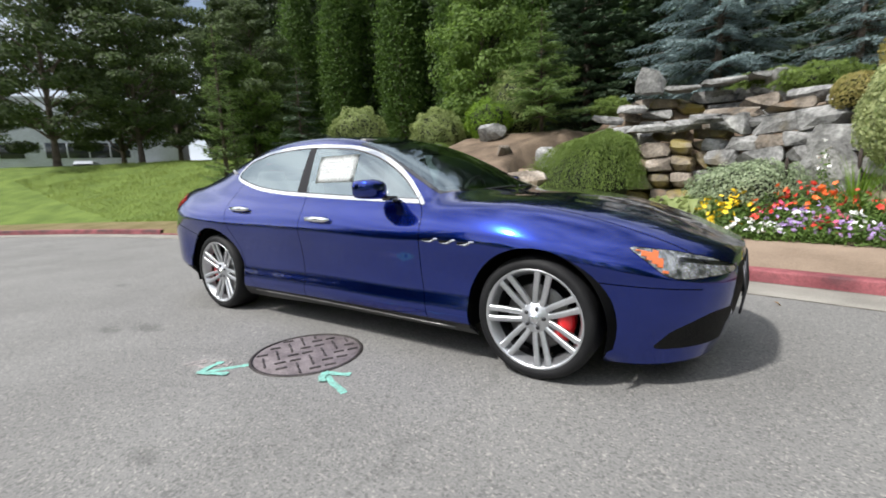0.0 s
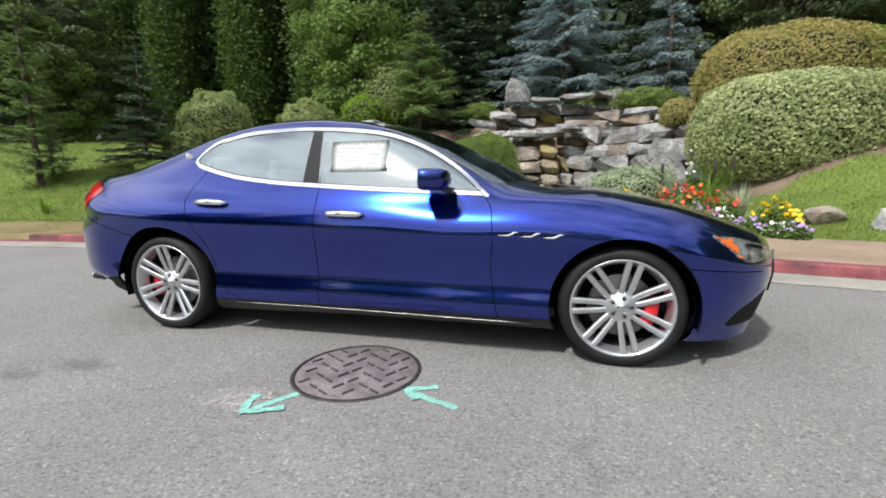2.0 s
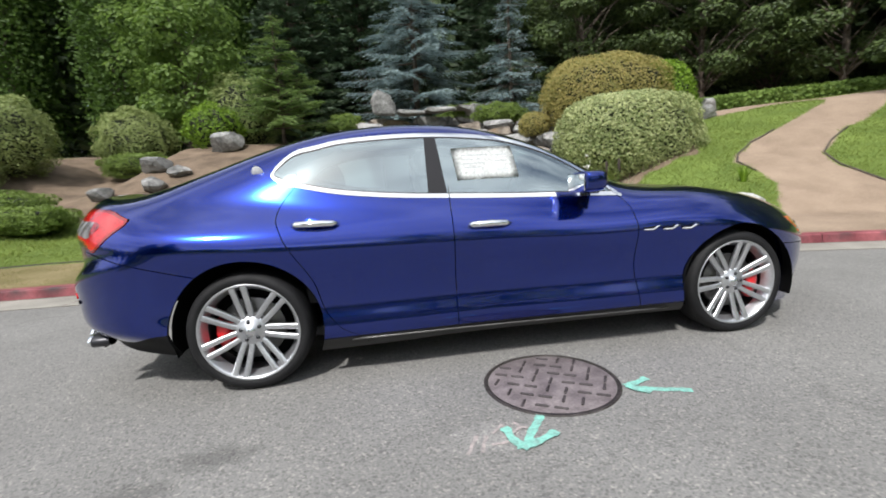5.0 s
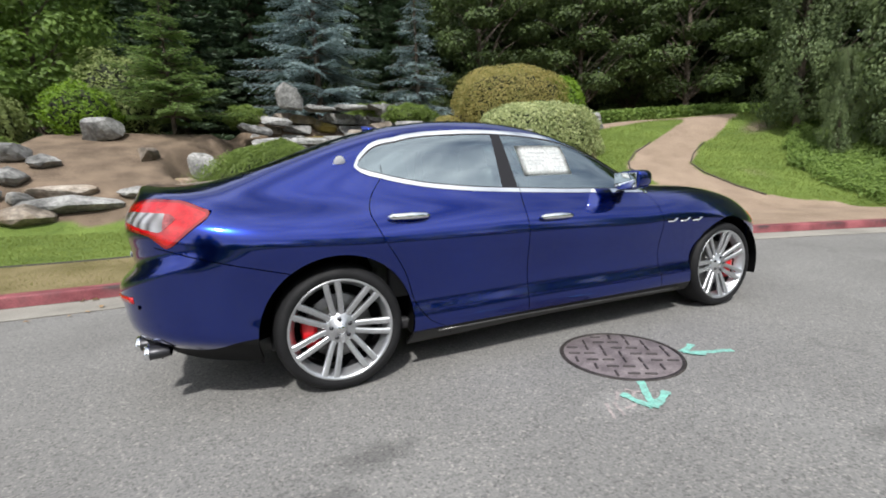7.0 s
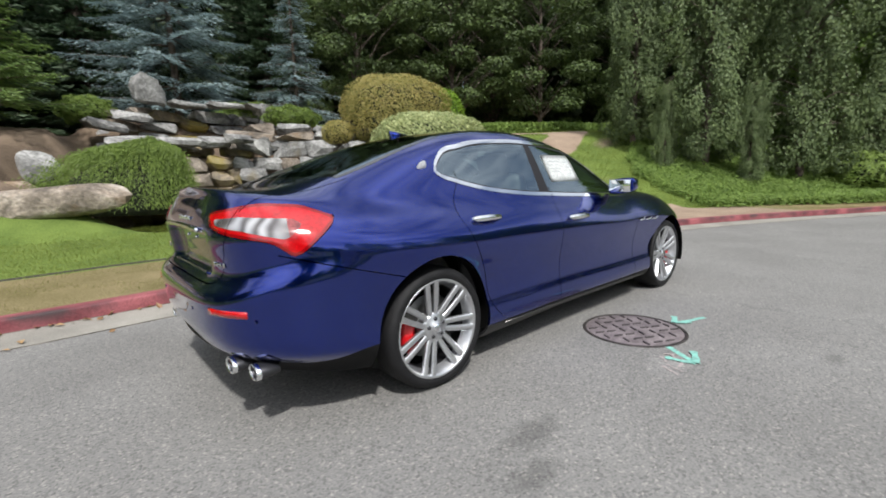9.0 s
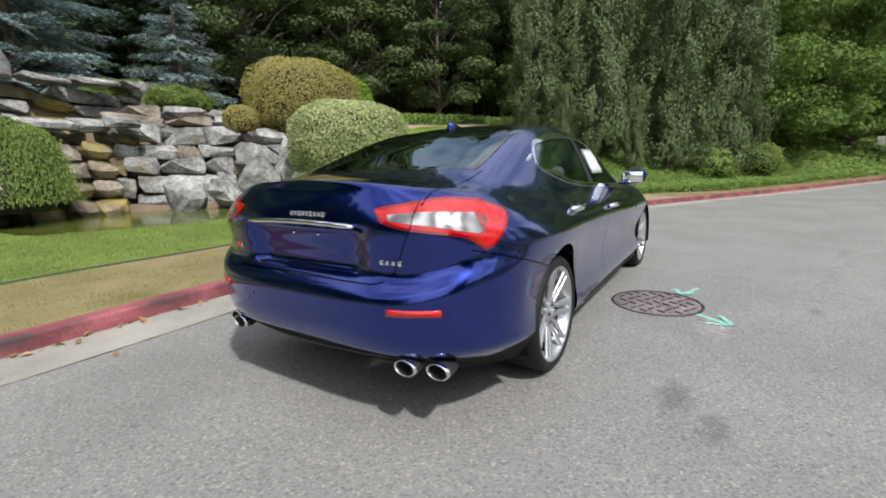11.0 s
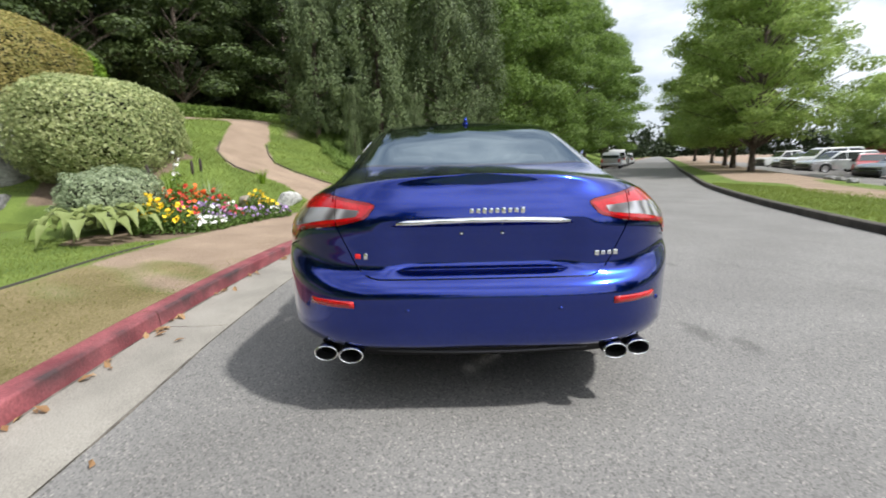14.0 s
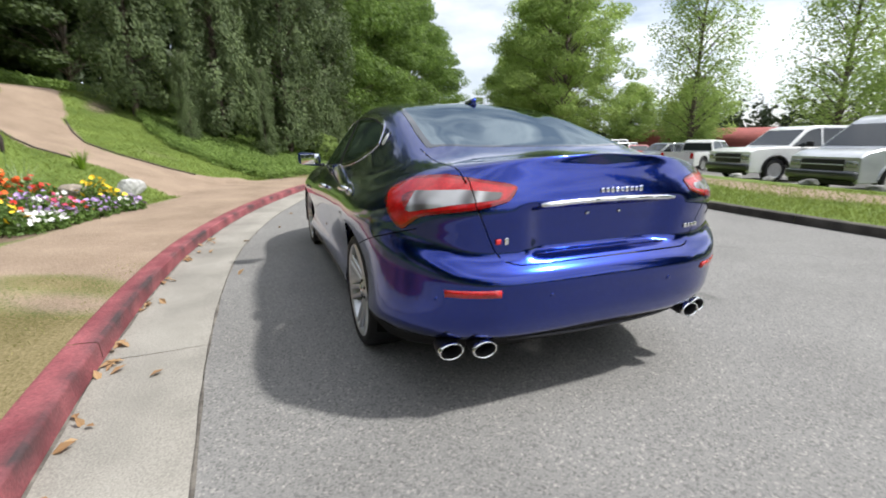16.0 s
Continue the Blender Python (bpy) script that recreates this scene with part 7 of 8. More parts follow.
for i, (x, y, rx, ry, rz) in enumerate(((15.6, -1.0, 0.8, 0.8, 0.6), (18.0, -2.4, 1.1, 1.0, 0.8))):
    bush("loose_shrub", "loose green shrub at the foot of the roadside trees", (x, y), (rx, ry, rz), 0.085, 5000, JUNIPER, 1.0, 80 + i, 0.6, group="shrubs under the weeping trees")
for i, (x, y, rx, ry, rz) in enumerate(((-9.2, 7.4, 1.2, 0.8, 0.34), (-8.3, 6.9, 1.0, 0.7, 0.30), (-10.2, 7.6, 1.0, 0.7, 0.3), (-8.3, 12.0, 1.0, 0.7, 0.4), (2.9, 14.7, 1.1, 0.7, 0.45), (4.0, 13.6, 1.0, 0.7, 0.4), (-1.9, 14.6, 0.7, 0.6, 0.4))):
    bush("low_juniper", "low spreading dark green juniper", (x, y), (rx, ry, rz), 0.10, 4500, JUNIPER, 1.0, 20 + i, 0.4, aspect=0.3, group="junipers in the garden")


def weeping_mound():
    t = new("weeping_juniper")
    tagged(t, "weeping green mound trailing down to the pond", "shrub")
    r = np.random.default_rng(44)
    C, A = [], []
    for k in range(1500):
        a, d = r.uniform(0, 2 * math.pi), r.uniform(0, 1) ** 0.5
        top = np.array([0.5 * d * math.cos(a) + 0.75, 0.4 * d * math.sin(a), 1.62 - 0.25 * d])
        out = np.array([math.cos(a) * 1.55 - 0.95, math.sin(a) * 1.15, 0]) * r.uniform(0.8, 1.15)
        for s in np.linspace(0, 1, 28):
            p = top + out * s ** 0.8 * d + np.array([0, 0, -1.45 * s ** 1.9])
            C.append(p + r.normal(size=3) * 0.035)
            A.append(out * 0.5 + np.array([0, 0, -1.6 * s - 0.2]))
    v, f = leaf_cards(np.array(C), 0.075, 0.3, axis=np.array(A), jitter=0.4)
    put("foliage", raw_mesh("foliage", v, f, False), JUNIPER, t)
    # solid core under the trailing sprays, inner shade put into its colour
    bm = bmesh.new()
    bmesh.ops.create_icosphere(bm, subdivisions=3, radius=1.0)
    for vv in bm.verts:
        vv.co = (vv.co.x * (1.7 if vv.co.x < 0 else 0.9) + 0.45, vv.co.y * 0.9, max(vv.co.z, -0.2) * 1.3 * (1 - 0.25 * max(0, -vv.co.x)))
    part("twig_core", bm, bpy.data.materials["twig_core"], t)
    t.matrix_basis = pose(-1.75, 10.7, 0.75)


weeping_mound()


# ground cover, grass and litter, each far too many to count
def scatter(x0, x1, y0, y1, n, keep, seed):
    r = np.random.default_rng(seed)
    x, y = r.uniform(x0, x1, n), r.uniform(y0, y1, n)
    k = keep(x, y) > r.uniform(0, 1, n)
    return x[k], y[k]


def blades(name, x, y, z, h, mat_, label, width=0.006, seed=2):
    r = np.random.default_rng(seed)
    n = len(x)
    a = r.uniform(0, 2 * math.pi, n)
    hh = h * r.uniform(0.6, 1.4, n)
    lean = r.normal(size=(n, 2)) * 0.45
    base = np.stack([x, y, z], 1)
    w = np.stack([np.cos(a) * width, np.sin(a) * width, np.zeros(n)], 1)
    tip = base + np.stack([lean[:, 0] * hh, lean[:, 1] * hh, hh], 1)
    v = np.stack([base - w, base + w, tip], 1).reshape(-1, 3)
    return put(name, raw_mesh(name, v, np.arange(3 * n).reshape(-1, 3), False), mat_, label=label, category="grass", kind="stuff")


GRASS = leafy("lawn_grass", (0.11, 0.155, 0.026), (0.31, 0.37, 0.09), 0.45)
gx, gy = scatter(-13, 1.6, 3.2, 7.4, 90000, lambda x, y: cover(x, y)[0], 61)
blades("lawn_grass", gx, gy, garden_z(gx, gy) - 0.01, 0.032, GRASS, "short bright green lawn in front of the pond")
gx, gy = scatter(4.5, 17, 1.2, 9.5, 130000, lambda x, y: cover(x, y)[0], 62)
blades("hill_grass", gx, gy, garden_z(gx, gy) - 0.01, 0.045, GRASS, "mown grass on the slope beside the path", 0.008)
gx, gy = scatter(-24, -7, 2.5, 14, 60000, lambda x, y: cover(x, y)[0], 63)
blades("bank_grass", gx, gy, garden_z(gx, gy) - 0.01, 0.07, GRASS, "grass bank at the bend of the street", 0.010)
gx, gy = scatter(-2, 12, -10, -5.8, 50000, lambda x, y: (FAR_KERB(x) - y > 0.2) * (1 - 0.8 * smooth(1.5, 2.4, FAR_KERB(x) - y) * (1 - smooth(3.2, 4, FAR_KERB(x) - y))), 64)
blades("verge_grass", gx, gy, far_z(gx, gy) - 0.01, 0.06, GRASS, "green verge before the car park", 0.008)
MOSSY = leafy("sparse_mossy_grass", (0.15, 0.17, 0.05), (0.36, 0.32, 0.13), 0.5)
gx, gy = scatter(-9, 3, 2.3, 4.4, 20000, lambda x, y: (y > KERB(x) + 0.2) * cover(x, y)[3] * (np.sin(x * 3.3 + np.sin(y * 4)) * np.sin(y * 5.1 + x) > -0.25), 65)
blades("mossy_strip", gx, gy, garden_z(gx, gy) - 0.01, 0.022, MOSSY, "sparse mossy turf behind the kerb", 0.006)
ix, iy = scatter(9.5, 46, -18, 10, 170000, lambda x, y: ivy_cover(x, y) * (y < KERB(x) + 10) * np.where(x < 19, 1.0, 0.35), 66)
v, f = leaf_cards(np.stack([ix, iy, garden_z(ix, iy) + np.random.default_rng(1).uniform(0.02, 0.20, len(ix)) * (1 + 0.08 * np.maximum(ix - 17, 0))], 1), 0.085 + 0.010 * np.maximum(ix - 17, 0), 0.75, facing=np.tile(np.array([[-0.3, -0.3, 0.9]]), (len(ix), 1)), jitter=0.55)
put("ivy_bank", raw_mesh("ivy_bank", v, f, False), IVY, label="glossy green ground cover on the bank under the trees", category="ground cover", kind="stuff")
ix, iy = scatter(8.6, 23, 6.5, 11.5, 60000, lambda x, y: (np.abs(y - 10.45 + 0.24 * (x - 9.5)) < 0.6) * 1.0, 67)
v, f = leaf_cards(np.stack([ix, iy, garden_z(ix, iy) + np.random.default_rng(2).uniform(0.02, 0.45, len(ix))], 1), 0.12, 0.7)
put("low_hedge_row", raw_mesh("low_hedge_row", v, f, False), IVY, label="low green planting along the top of the path", category="ground cover", kind="stuff")
ix, iy = scatter(9.3, 24, -9, 7, 330000, ivy_cover, 68)
v, f = leaf_cards(np.stack([ix, iy, garden_z(ix, iy) + np.random.default_rng(3).uniform(0.02, 0.27, len(ix))], 1), 0.075, 0.5, facing=np.tile(np.array([[-0.35, -0.45, 0.75]]), (len(ix), 1)), jitter=0.55)
put("ivy_edge", raw_mesh("ivy_edge", v, f, False), IVY, label="dense green ground cover spreading to the path", category="ground cover", kind="stuff")
# thin dark edging strips between path and lawn
EDGE_STRIP = surface("dark_edging_strip", (0.035, 0.028, 0.022), (0.10, 0.08, 0.06), 9, 0.9, 0, 0.4, 60)
for line in (PATH_RIGHT[2:8], PATH_LEFT[3:8]):
    chain = []
    for (xa, ya), (xb, yb) in zip(line, line[1:]):
        for u in np.linspace(0, 1, 9)[:-1]:
            px, py = xa + (xb - xa) * u, ya + (yb - ya) * u
            chain.append((px, py, float(garden_z(px, py)) + 0.012))
    bm = tube(chain, 0.022, 6)
    me = bpy.data.meshes.new("path_edging")
    bm.to_mesh(me)
    bm.free()
    put("path_edging", me, EDGE_STRIP, label="low dark edging strip between path and lawn", category="edging", kind="structure")
DRY = leafy("dry_leaves", (0.20, 0.10, 0.045), (0.46, 0.31, 0.16), 0.2)
r = np.random.default_rng(77)
lx, ld = [], []
for cx in (-3.4, -2.9, -2.35, -1.95, -1.25, -1.0, -0.35, 0.3, 1.1, 2.0):
    m = r.integers(3, 9)
    lx += list(cx + r.normal(size=m) * 0.10)
    ld += list(-np.abs(r.normal(size=m)) * 0.05 - 0.02)
lx += list(r.uniform(-4, 4, 14))
ld += list(-r.uniform(0.0, 0.8, 14))
lx, ld = np.array(lx), np.array(ld)
v, f = leaf_cards(np.stack([lx, KERB(lx) + ld, np.full(len(lx), 0.016)], 1), 0.075, 0.55, facing=np.tile(np.array([[0.0, 0.0, 1.0]]), (len(lx), 1)), jitter=0.25)
put("fallen_leaves", raw_mesh("fallen_leaves", v, f, False), DRY, label="dry brown leaves lying in the gutter", category="leaves", kind="stuff")
EDGING = plain("black_edging", (0.035, 0.03, 0.024), 0.8)
PX, PY, PZ = strip_along(lambda q: KERB(q) + 1.70 + 0.05 * np.sin(q * 1.9), -9, 1.3, [(-0.012, -0.05), (-0.010, 0.012), (0.0, 0.02), (0.010, 0.012), (0.012, -0.05)])
put("lawn_edging", grid_mesh("lawn_edging", PX, PY, PZ + garden_z(PX[:, 2], PY[:, 2])[:, None]), EDGING, label="black strip edging between lawn and verge", category="edging", kind="structure")

# flower bed
PETAL = {"yellow": plain("yellow_petals", (0.85, 0.58, 0.02), 0.6), "white": plain("white_petals", (0.82, 0.82, 0.80), 0.6), "red": plain("red_petals", (0.62, 0.05, 0.03), 0.6), "violet": plain("violet_petals", (0.46, 0.31, 0.60), 0.6), "pink": plain("pink_petals", (0.70, 0.10, 0.22), 0.6), "orange": plain("orange_petals", (0.85, 0.16, 0.03), 0.6)}
BED_LEAF = leafy("bedding_leaves", (0.04, 0.085, 0.015), (0.17, 0.27, 0.06), 0.3)


def flower_head(r=0.03, cup=0.25, seed=0):
    """A five-petalled bloom facing up, in one small mesh."""
    V, F = [(0, 0, -cup * r)], []
    for k in range(10):
        a = 2 * math.pi * k / 10
        q = r * (1.0 if k % 2 == 0 else 0.72)
        V.append((q * math.cos(a), q * math.sin(a), cup * r * (0.6 if k % 2 else 0.2)))
    F = [(0, k + 1, (k + 1) % 10 + 1) for k in range(10)]
    return np.array(V), np.array(F)


def flower_plant(label, colour, at, radius, height, n, size, seed):
    t = new("flower_plant")
    tagged(t, label, "flowers", "bedding flowers")
    r = np.random.default_rng(seed)
    m = int(900 * radius / 0.3)
    d = r.uniform(0, 1, m) ** 0.5 * radius
    a = r.uniform(0, 2 * math.pi, m)
    h = height * (1 - 0.55 * (d / radius) ** 2) * r.uniform(0.15, 0.95, m)
    v, f = leaf_cards(np.stack([d * np.cos(a), d * np.sin(a), h], 1), 0.055, 0.55)
    put("leaves", raw_mesh("leaves", v, f, False), BED_LEAF, t, kind="stuff")
    hv, hf = flower_head(size * 1.0)
    n = int(n * (1.5 if colour in ("red", "orange") else 1.9))
    V, F = [], []
    for k in range(n):
        dd, aa = r.uniform(0, 1) ** 0.5 * radius, r.uniform(0, 2 * math.pi)
        p = np.array([dd * math.cos(aa), dd * math.sin(aa), height * (1 - 0.5 * (dd / radius) ** 2) * r.uniform(0.82, 1.1)])
        tilt = np.array(Euler((r.normal() * 0.6 + 0.5, r.normal() * 0.5 - 0.3, r.uniform(0, 6))).to_matrix())
        V.append(hv @ tilt.T * r.uniform(0.75, 1.2) + p)
        F.append(hf + len(hv) * k)
    put("bloom_mass", raw_mesh("bloom_mass", np.concatenate(V), np.concatenate(F), False), PETAL[colour], t, kind="stuff")
    x, y = at
    t.matrix_basis = pose(x, y, float(garden_z(x, y)) - 0.02)
    return t


fr = random.Random(9)
beds = [("yellow", 2.05, 4.45, 0.26, 0.52, 12, 0.042), ("yellow", 2.3, 4.65, 0.26, 0.55, 12, 0.042), ("yellow", 2.25, 4.15, 0.26, 0.42, 9, 0.04), ("white", 2.42, 3.98, 0.22, 0.26, 22, 0.03), ("white", 2.66, 3.86, 0.20, 0.24, 18, 0.03),
        ("orange", 2.75, 4.72, 0.30, 0.60, 16, 0.04), ("red", 3.05, 4.60, 0.32, 0.64, 18, 0.042), ("orange", 3.35, 4.45, 0.30, 0.62, 18, 0.042), ("red", 3.62, 4.28, 0.28, 0.56, 14, 0.04), ("red", 2.62, 4.2, 0.20, 0.36, 9, 0.034),
        ("violet", 2.85, 4.25, 0.26, 0.40, 20, 0.034), ("violet", 3.15, 4.15, 0.26, 0.42, 22, 0.036), ("violet", 2.95, 3.86, 0.24, 0.26, 20, 0.034), ("white", 3.02, 4.06, 0.22, 0.34, 16, 0.03), ("violet", 3.45, 3.72, 0.26, 0.26, 22, 0.034), ("pink", 3.3, 3.95, 0.22, 0.36, 12, 0.034),
        ("white", 3.5, 4.0, 0.22, 0.34, 16, 0.03), ("violet", 3.75, 3.62, 0.22, 0.26, 18, 0.032), ("pink", 2.75, 4.45, 0.22, 0.44, 10, 0.034), ("red", 3.2, 3.75, 0.20, 0.28, 9, 0.034), ("yellow", 4.1, 3.78, 0.24, 0.50, 11, 0.042), ("yellow", 4.25, 3.6, 0.20, 0.34, 6, 0.04), ("white", 4.05, 3.45, 0.20, 0.22, 14, 0.028), ("violet", 4.2, 3.38, 0.20, 0.24, 16, 0.032)]
for i, (colour, x, y, rad, h, n, size) in enumerate(beds):
    flower_plant({"yellow": "clump of bright yellow flowers with feathery leaves", "white": "low mat of white bedding flowers", "red": "scarlet flowers on upright leafy stems", "orange": "orange-red flowers on upright leafy stems", "violet": "pale violet bedding flowers with dark centres", "pink": "deep pink bedding flowers"}[colour], colour, (x, y), rad, h, n, size, 100 + i)


def hosta(at, seed):
    t = new("hosta")
    tagged(t, "broad-leaved plant with large yellow-green leaves", "plant")
    r = np.random.default_rng(seed)
    for k in range(20):
        a = 2.4 * k
        reach = 0.14 + 0.020 * k
        rise = 0.42 - 0.010 * k
        L, w = r.uniform(0.20, 0.29), r.uniform(0.075, 0.115)
        d = np.array([math.cos(a), math.sin(a), 0])
        s = np.array([-d[1], d[0], 0])
        rows = []
        for i in range(6):
            u = i / 5
            c = d * (reach + L * u) + np.array([0, 0, rise + 0.08 * math.sin(math.pi * u) - 0.20 * u * u])
            ww = w * math.sin(math.pi * min(1, 0.10 + 0.88 * u) ** 0.62)
            rows.append([c - s * ww + (0, 0, 0.025), c, c + s * ww + (0, 0, 0.025)])
        v = np.array(rows).reshape(-1, 3)
        f = [(3 * i + j, 3 * i + j + 1, 3 * i + j + 4, 3 * i + j + 3) for i in range(5) for j in range(2)]
        stem_leaf = put("leaf", raw_mesh("leaf", v, np.array(f)), PALE_SHRUB, t)
    x, y = at
    t.matrix_basis = pose(x, y, float(garden_z(x, y)))


hosta((1.75, 4.75), 1)
hosta((1.45, 4.95), 2)


def spike_plant(at, n, h, mat_, label, seed, width=0.012):
    t = new("grass_clump")
    tagged(t, label, "plant")
    r = np.random.default_rng(seed)
    V, F = [], []
    for k in range(n):
        a, lean = r.uniform(0, 2 * math.pi), r.uniform(0.1, 0.7)
        hh = h * r.uniform(0.6, 1.1)
        d = np.array([math.cos(a), math.sin(a), 0])
        s = np.array([-d[1], d[0], 0]) * width
        for i in range(4):
            u = i / 3
            c = d * (0.05 + lean * hh * u * u) + np.array([0, 0, hh * u * (1 - 0.25 * lean * u)])
            V += [c - s * (1 - u), c + s * (1 - u)]
        F += [(8 * k + 2 * i, 8 * k + 2 * i + 1, 8 * k + 2 * i + 3, 8 * k + 2 * i + 2) for i in range(3)]
    put("leaves", raw_mesh("leaves", np.array(V), np.array(F)), mat_, t, kind="stuff")
    x, y = at
    t.matrix_basis = pose(x, y, float(garden_z(x, y)))


spike_plant((3.65, 5.1), 110, 1.0, LIME, "tall clump of grassy green leaves", 1)
spike_plant((3.95, 4.55), 80, 0.75, SILVER, "clump of thin silver-green stems", 2)
spike_plant((6.5, 4.6), 60, 0.45, LIME, "low tuft of grassy leaves in the lawn", 3)
spike_plant((-8.2, 3.4 + 1.2), 60, 0.40, LIME, "tuft of long grass at the lawn edge", 4)
spike_plant((-10.4, 4.2), 60, 0.45, LIME, "tuft of long grass at the lawn edge", 5)



def tall_stem(at, height, head, head_mat, lean, label):
    """A single tall stalk with a narrow flower or seed head."""
    t = new("flower_stalk")
    tagged(t, label, "plant", "tall stalks in the flower bed")
    dx, dy = lean
    part("stem", tube([(0, 0, 0), (dx * 0.4, dy * 0.4, height * 0.5), (dx, dy, height)], [0.007, 0.006, 0.004], 6), BED_LEAF, t)
    bm = lathe([(0.001, -head), (0.02, -head * 0.8), (0.026, -head * 0.3), (0.018, -head * 0.05), (0.001, 0.02)], 10, "z")
    for v in bm.verts:
        v.co += Vector(noise.noise_vector(v.co * 40)) * 0.008
        v.co += Vector((dx, dy, height))
    part("flower_head", bm, head_mat, t)
    t.matrix_basis = pose(at[0], at[1], float(garden_z(*at)) - 0.02)


SEED = surface("dark_seed_head", (0.025, 0.02, 0.018), (0.06, 0.045, 0.035), 30, 0.9, 0, 0.5, 90)
for x, y, h, lx_ in ((3.0, 4.95, 1.0, -0.12), (3.62, 4.62, 1.05, -0.03), (3.78, 4.60, 1.08, 0.06)):
    tall_stem((x, y), h, 0.26, SEED, (lx_, 0.02), "thin dark seed stalk standing over the flowers")
flower_plant("tall white flowers on a leafy stalk", "white", (3.25, 4.72), 0.10, 1.18, 9, 0.032, 190)

# picnic table behind the hedge
OLD_WOOD = surface("dark_weathered_wood", (0.045, 0.035, 0.028), (0.12, 0.095, 0.075), 3, 0.85, 0, 0.5, 40)
table = new("picnic_table")
tagged(table, "dark weathered wooden picnic table with benches on pale feet", "table")
for y in (-0.26, 0.0, 0.26):
    part("plank", block((1.5, 0.24, 0.045), (0, y, 0.74), 0.006), OLD_WOOD, table)
for s_ in (-1, 1):
    part("bench_board", block((1.5, 0.26, 0.045), (0, s_ * 0.66, 0.44), 0.006), OLD_WOOD, table)
for x in (-0.5, 0.5):
    part("leg", block((0.10, 0.30, 0.72), (x, 0, 0.36), 0.01), ROCK, table)
    part("crossbar", block((0.07, 1.5, 0.09), (x, 0, 0.38), 0.01), OLD_WOOD, table)
table.matrix_basis = pose(5.45, 11.3, float(garden_z(5.45, 11.3)), 0, 0, 28)

# manhole cover and paint marks on the street
IRON = surface("rusty_cast_iron", (0.115, 0.095, 0.100), (0.215, 0.185, 0.188), 9, 0.65, 0.15, 0.5, 80, dist=0.004)
RING = surface("iron_ring", (0.035, 0.03, 0.028), (0.07, 0.06, 0.058), 9, 0.6, 0.5, 0.4, 80)
mh = new("manhole_cover")
tagged(mh, "round rusty cast-iron manhole cover with raised tread bars", "manhole cover")
part("frame", lathe([(0.333, 0.0005), (0.334, 0.006), (0.352, 0.006), (0.357, 0.0005)], 64, "z"), RING, mh)
part("lid", lathe([(0.0005, 0.0035), (0.322, 0.0035), (0.328, 0.001), (0.331, 0.0004)], 64, "z"), IRON, mh)
tread_me = bpy.data.meshes.new("tread_bar")
# darker than the lid: the shadow at the bars is put into their colour
TREAD_SHADE = surface("dark_iron_tread", (0.030, 0.024, 0.026), (0.065, 0.054, 0.056), 9, 0.6, 0.15, 0.4, 80)
tb = block((0.068, 0.014, 0.012), (0, 0, 0.0065), 0.004, segs=1)
tb.to_mesh(tread_me)
tb.free()
tread_me.materials.append(TREAD_SHADE)
for i in range(-5, 6):
    for j in range(-5, 6):
        x, y = i * 0.064, j * 0.064
        if math.hypot(x, y) > 0.295 or (i + j) % 2:
            continue
        ob = new("tread_bar", tread_me)
        ob.parent = mh
        ob.matrix_basis = pose(x, y, 0, 0, 0, 45 if (i % 4 in (0, 1)) == (j % 2 == 0) else -45)
mh.matrix_basis = pose(0.095, -1.275, 0, 0, 0, 15)
TEAL = surface("teal_spray_paint", (0.17, 0.29, 0.26), (0.20, 0.52, 0.43), 22, 0.85, 0, 0.4, 90, stops=(0.3, 0.7), dist=0.004)


def stroke(points, w, h=0.0025):
    """A sprayed line with ragged edges, a hair above the asphalt."""
    V, F = [], []
    r = np.random.default_rng(len(points) + int(w * 1000))
    p = np.array(points, float)
    d = np.gradient(p, axis=0)
    nrm = np.stack([-d[:, 1], d[:, 0]], 1) / (np.linalg.norm(d, axis=1)[:, None] + 1e-9)
    for i in range(len(p)):
        k = w * (0.75 + 0.5 * r.uniform())
        V += [(*(p[i] - nrm[i] * k), h), (*(p[i] + nrm[i] * k), h)]
    F = [(2 * i, 2 * i + 1, 2 * i + 3, 2 * i + 2) for i in range(len(p) - 1)]
    bm = solid(V, F)
    return bm


def line2(a, b, n=14):
    return [(a[0] + (b[0] - a[0]) * t + 0.004 * math.sin(9 * t), a[1] + (b[1] - a[1]) * t + 0.004 * math.sin(7 * t + 1)) for t in np.linspace(0, 1, n)]


for label, tail_p, tip, b1, b2 in (("teal painted arrow pointing away from the cover", (-0.07, -1.575), (-0.235, -1.815), (-0.27, -1.65), (-0.06, -1.735)), ("teal painted arrow pointing at the cover", (0.72, -1.55), (0.435, -1.43), (0.585, -1.375), (0.515, -1.525))):
    ar = new("painted_arrow")
    tagged(ar, label, "road marking")
    part("shaft", stroke(line2(tail_p, tip), 0.019), TEAL, ar)
    part("barb", stroke(line2(tip, b1, 10), 0.021, 0.0055), TEAL, ar)
    part("barb", stroke(line2(tip, b2, 10), 0.021, 0.0085), TEAL, ar)

